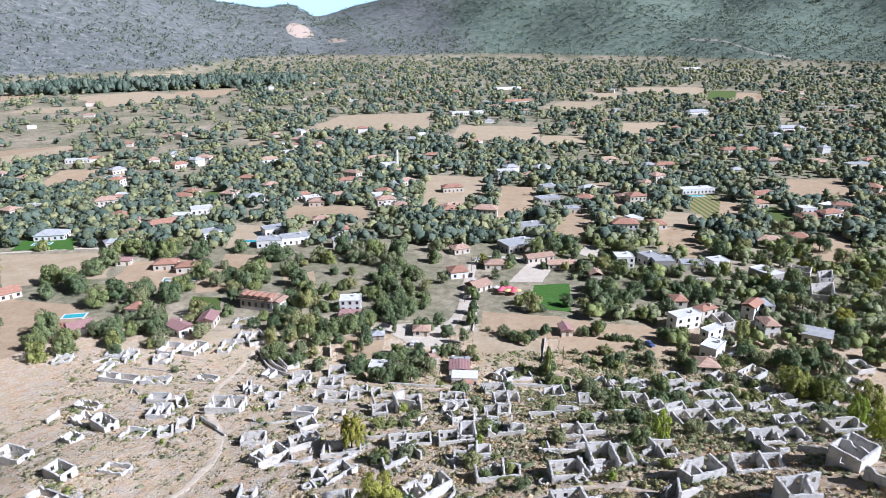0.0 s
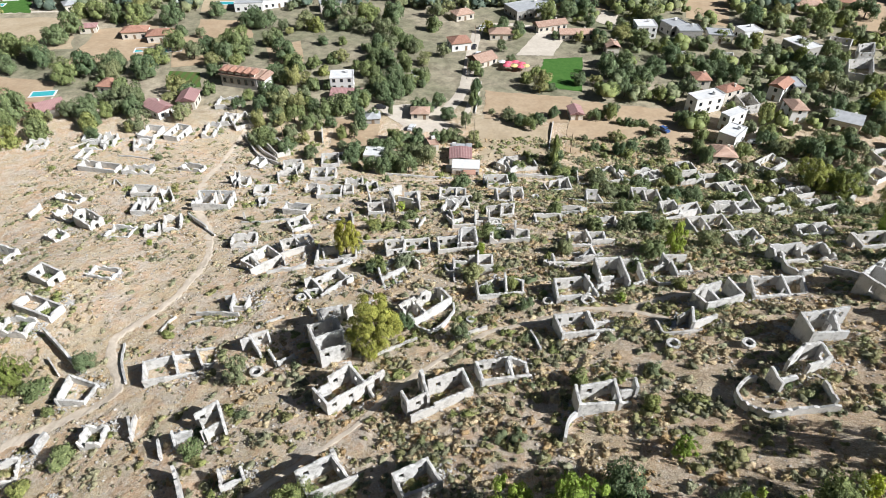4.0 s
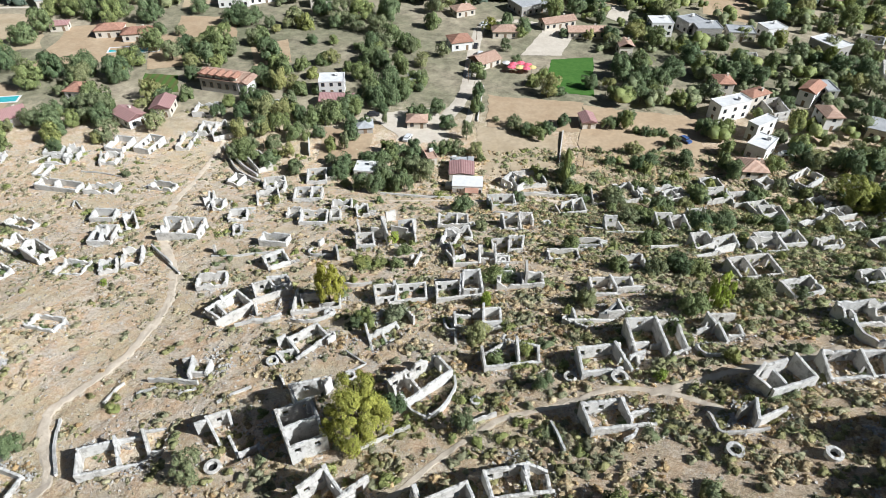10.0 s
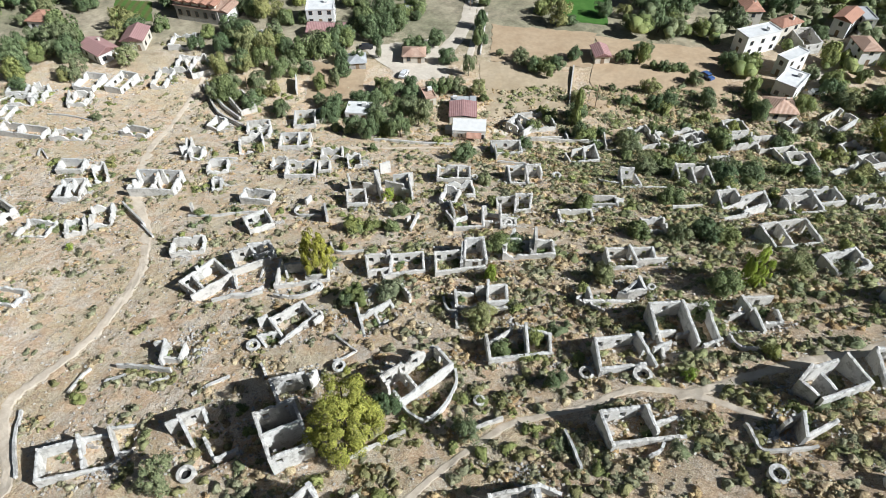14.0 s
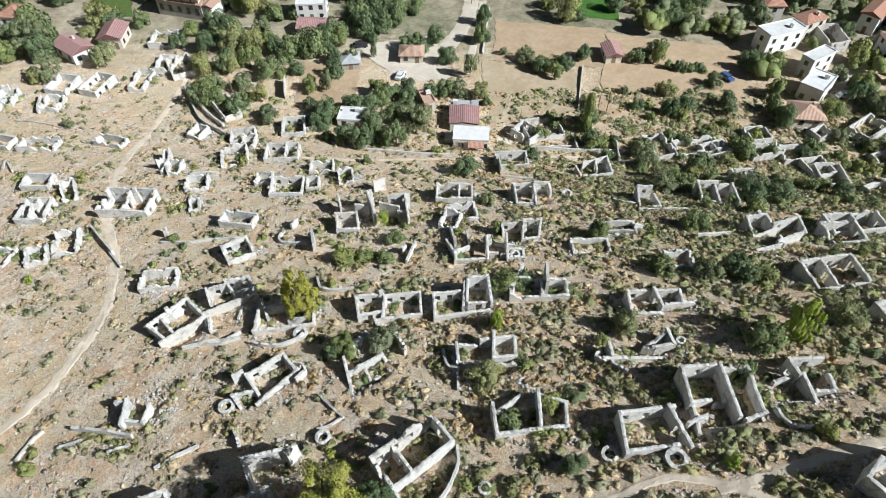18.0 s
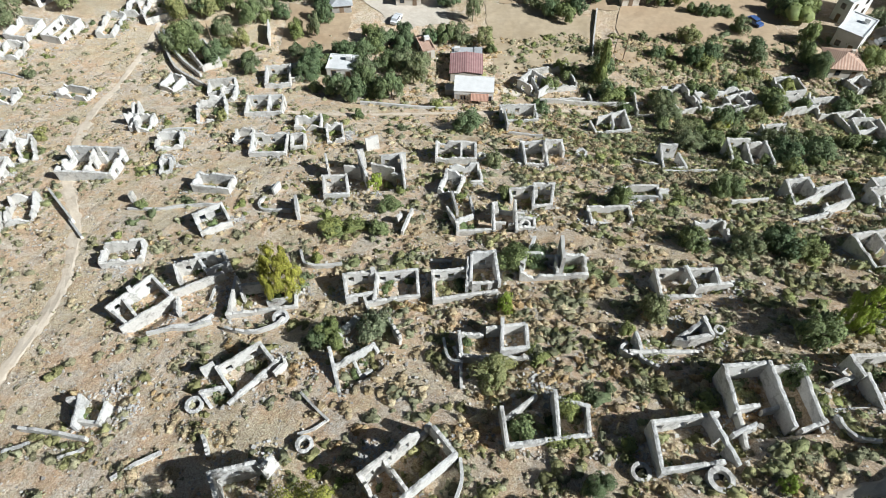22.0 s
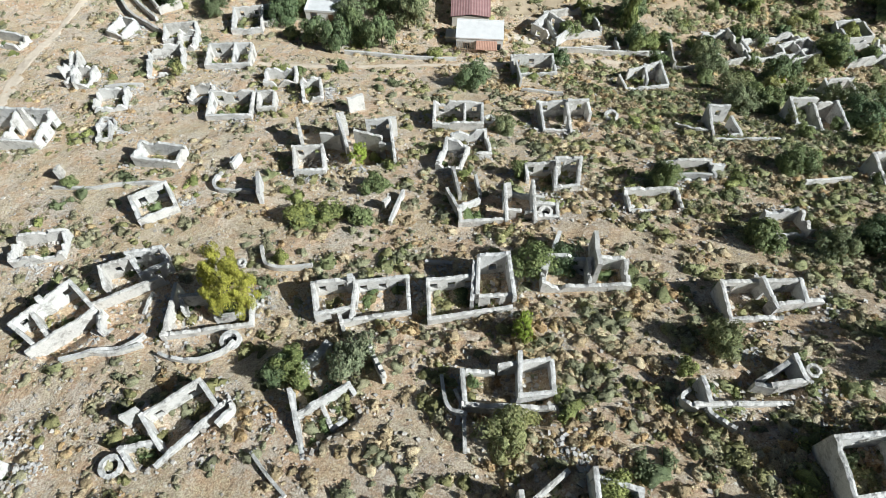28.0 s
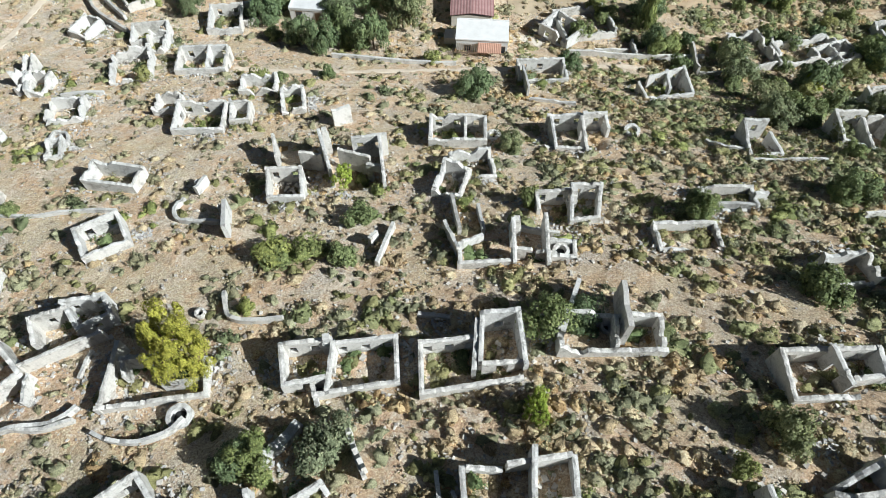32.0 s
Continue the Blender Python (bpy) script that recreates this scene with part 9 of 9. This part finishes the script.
tree("bush", 133.9, 92.1, 6.8, 3.9)
tree("broad", 141.3, 119.2, 8.4, 5.4)
tree("olive", 156.1, 123.0, 8.2, 5.4)
tree("olive", 150.9, 86.1, 6.5, 4.0)
tree("broad", 169.9, 112.3, 8.9, 5.4)
tree("broad", 143.4, 63.3, 7.8, 5.2)
tree("olive", 143.3, 53.0, 6.6, 4.0)
tree("broad", 136.9, 38.7, 4.5, 2.7)
tree("bush", 117.8, 27.6, 4.2, 2.9)
tree("bush", 117.7, 17.5, 4.3, 2.4)
tree("olive", 178.9, 98.8, 7.7, 4.8)
tree("bush", 183.8, 119.5, 8.8, 5.4)
tree("broad", 198.1, 127.1, 8.3, 5.4)
tree("olive", 197.5, 105.6, 8.6, 5.0)
tree("broad", 143.2, 30.0, 5.3, 3.0)
tree("broad", 149.3, 34.3, 4.3, 2.7)
tree("broad", 114.7, 40.9, 4.8, 2.6)
tree("olive", 102.1, 17.5, 5.0, 2.7)
tree("broad", 105.0, 9.8, 5.2, 2.9)
tree("olive", 108.5, 4.3, 4.8, 3.3)
tree("broad", 116.3, 1.0, 7.5, 4.1)
tree("broad", 126.1, 6.3, 5.4, 3.1)
tree("broad", 133.4, 9.9, 4.8, 2.8)
tree("broad", 83.2, 0.6, 4.6, 2.8)
tree("broad", 94.9, 2.4, 4.9, 2.9)
tree("bush", 160.2, 43.5, 4.1, 2.9)
tree("broad", 156.3, 30.0, 4.5, 2.7)
tree("bush", 125.0, 2.9, 4.0, 2.5)
tree("broad", 127.0, -1.8, 4.3, 2.6)
tree("olive", 134.7, 4.7, 4.3, 2.7)
tree("olive", 118.4, -3.5, 4.0, 2.5)
tree("broad", 121.4, -7.9, 3.2, 2.0)
tree("broad", 126.4, -9.5, 4.4, 2.7)
tree("olive", 132.1, -3.4, 3.9, 2.4)
tree("olive", 119.7, 4.7, 3.0, 1.9)
tree("olive", 121.7, -15.4, 3.7, 2.3)
tree("broad", 116.2, -15.2, 4.5, 2.8)
tree("broad", 124.3, -18.1, 3.3, 2.0)


# close-grown gardens below the white houses
gx2, gy2 = far_rng.uniform(58, 260, 900), far_rng.uniform(-20, 150, 900)
ok = (gx2 < 0.78 * (gy2 + 215)) & ~inside_fields(gx2, gy2, 0.02) & (gy2 > 30 - 0.35 * (gx2 - 58))
for hx0, hy0, hr in HOUSE_SPOTS:
    ok &= np.hypot(gx2 - hx0, gy2 - hy0) > hr + 1.5
gx2, gy2 = gx2[ok], gy2[ok]
for x0, y0 in list(zip(gx2, gy2))[:110]:
    if min(math.hypot(x0 - s[0], y0 - s[1]) for s in TREE_SPOTS) < 2.4:
        continue
    big = far_rng.uniform(1.6, 4.0)
    tree(str(far_rng.choice(["broad", "bush", "olive", "pine"], p=[0.30, 0.32, 0.32, 0.06])), float(x0), float(y0), float(big * far_rng.uniform(1.3, 1.8)), float(big))


def woods(name, label, material, x, y, lo, hi, cards, tall=1.5):
    """Many far trees as one object: each a lumpy heap of leaf sprays."""
    m = len(x)
    r = lo + (hi - lo) * far_rng.random(m) ** 1.5
    r = r * np.clip(1 + (y - 200) / 2500, 1, 1.5)
    lobe = far_rng.normal(0, 1, (m, 5, 3)) * np.array([0.45, 0.45, 0.25]) + np.array([0, 0, 0.75])
    which = far_rng.integers(0, 5, (m, cards))
    d = far_rng.normal(0, 1, (m, cards, 3))
    d[:, :, 2] = np.abs(d[:, :, 2]) - 0.25
    d /= np.linalg.norm(d, axis=2)[:, :, None]
    c = np.take_along_axis(lobe, which[:, :, None].repeat(3, 2), 1) + d * 0.55
    c[:, :, 2] = np.maximum(c[:, :, 2], 0.05)
    c = c * (r[:, None, None] * np.array([1, 1, tall * 0.75])) + np.stack([x, y, height(x, y)], -1)[:, None, :]
    v, f, nrm = leaf_cards(c.reshape(-1, 3), (d + np.array([0, 0, 0.3])).reshape(-1, 3), np.repeat(r * min(0.22, 1.35 / cards ** 0.5), cards), far_rng, 0.7)
    if cards > 9:
        # leafy inner mass of three lobes, so that far crowns close up
        ring = np.array([(math.cos(t) * q, math.sin(t) * q, h) for q, h in ((0.50, -0.22), (0.58, 0.12), (0.36, 0.42)) for t in np.arange(6) * 1.0472] + [(0, 0, 0.52)])
        g = [(k + i, k + (i + 1) % 6, k + 6 + i) for k in (0, 6) for i in range(6)] + [(k + (i + 1) % 6, k + 6 + (i + 1) % 6, k + 6 + i) for k in (0, 6) for i in range(6)] + [(12 + i, 12 + (i + 1) % 6, 18) for i in range(6)]
        base = np.stack([x, y, height(x, y)], -1)
        for j in range(3):
            w = ring[None] * (1 + far_rng.uniform(-0.3, 0.3, (m, 19, 1))) + lobe[:, j][:, None, :]
            w = w * (r[:, None, None] * np.array([1, 1, tall * 0.75])) + base[:, None, :]
            nr = np.broadcast_to(ring / np.linalg.norm(ring, axis=1)[:, None] + np.array([0, 0, 0.2]), w.shape).reshape(-1, 3)
            gg = (np.arange(m) * 19)[:, None, None] + np.array(g)[None] + len(v)
            v, f, nrm = np.concatenate([v, w.reshape(-1, 3)]), np.concatenate([f, gg.reshape(-1, 3)]), np.concatenate([nrm, nr / np.linalg.norm(nr, axis=1)[:, None]])
    ob = new(name, soft_mesh(name, v, f, nrm, material))
    return tagged(ob, label, "trees", kind="stuff")


woods("garden_trees", "close-grown green garden trees of the village", LEAF_DARK, gx2[110:230], gy2[110:230], 1.8, 4.0, 420)
woods("garden_trees", "dusty sage-green garden trees of the village", LEAF_SAGE, gx2[230:330], gy2[230:330], 1.6, 3.6, 380)
wx, wy = far_places(10500, 138, 2500)
third = len(wx) // 3
# these leaf colours carry the haze of the distance
woods("far_trees", "dense dark green trees between far gardens", LEAF_FAR_HAZE, wx[:third], wy[:third], 2.6, 5.6, 40)
woods("far_trees", "green trees between far gardens", LEAF_FAR_HAZE_PALE, wx[third: 2 * third], wy[third: 2 * third], 2.4, 5.0, 38)
woods("far_olive_trees", "olive trees between far gardens, tinted with distance haze", LEAF_FAR_HAZE, wx[2 * third:], wy[2 * third:], 2.2, 4.6, 36)
# scrub wood on the mountains and the tree belt at their foot
mx, my = far_rng.uniform(-2600, 2700, 60000), far_rng.uniform(1150, 3700, 60000)
lift = height(mx, my) - 0.019 * np.maximum(0, my - 500)
ok = (lift > 8) & (np.abs(mx) < 0.85 * (my + 189)) & (far_rng.random(60000) < np.where(mx > -100, 1.0, 0.6) * np.clip(0.75 + 0.6 * clump_noise(mx, my, 0.012, 2.0), 0.15, 1))
woods("mountain_scrub", "dark scrub and pine wood on the mountain sides", LEAF_FAR_HAZE, mx[ok], my[ok], 5.0, 11.0, 7, 0.9)
bx, by = far_rng.uniform(-820, -330, 700), far_rng.uniform(0, 1, 700)
by = 1000 + (bx + 820) * 0.45 + by * 110
woods("tree_belt", "tall dark tree belt at the foot of the mountain", LEAF_FAR_HAZE, bx, by, 4.0, 7.0, 30, 2.4)

# ---- pale sky far behind the mountains ----
SKY = bpy.data.materials.new("hazy_sky")
SKY.use_nodes = True
_p = SKY.node_tree.nodes["Principled BSDF"]
_p.inputs["Base Color"].default_value = (0.5, 0.7, 0.85, 1)
_p.inputs["Emission Color"].default_value = (0.36, 0.60, 0.78, 1)
_p.inputs["Emission Strength"].default_value = 0.5
_w = [(x, 4600.0 - (x / 3400.0) ** 2 * 900.0, z) for z in (-60.0, 900.0) for x in np.linspace(-2600, 2600, 14)]
backdrop = new("backdrop", mesh_from("backdrop", _w, grid_faces(14, 2), SKY))
tagged(backdrop, "hazy pale blue sky behind the mountains", "sky", kind="structure")
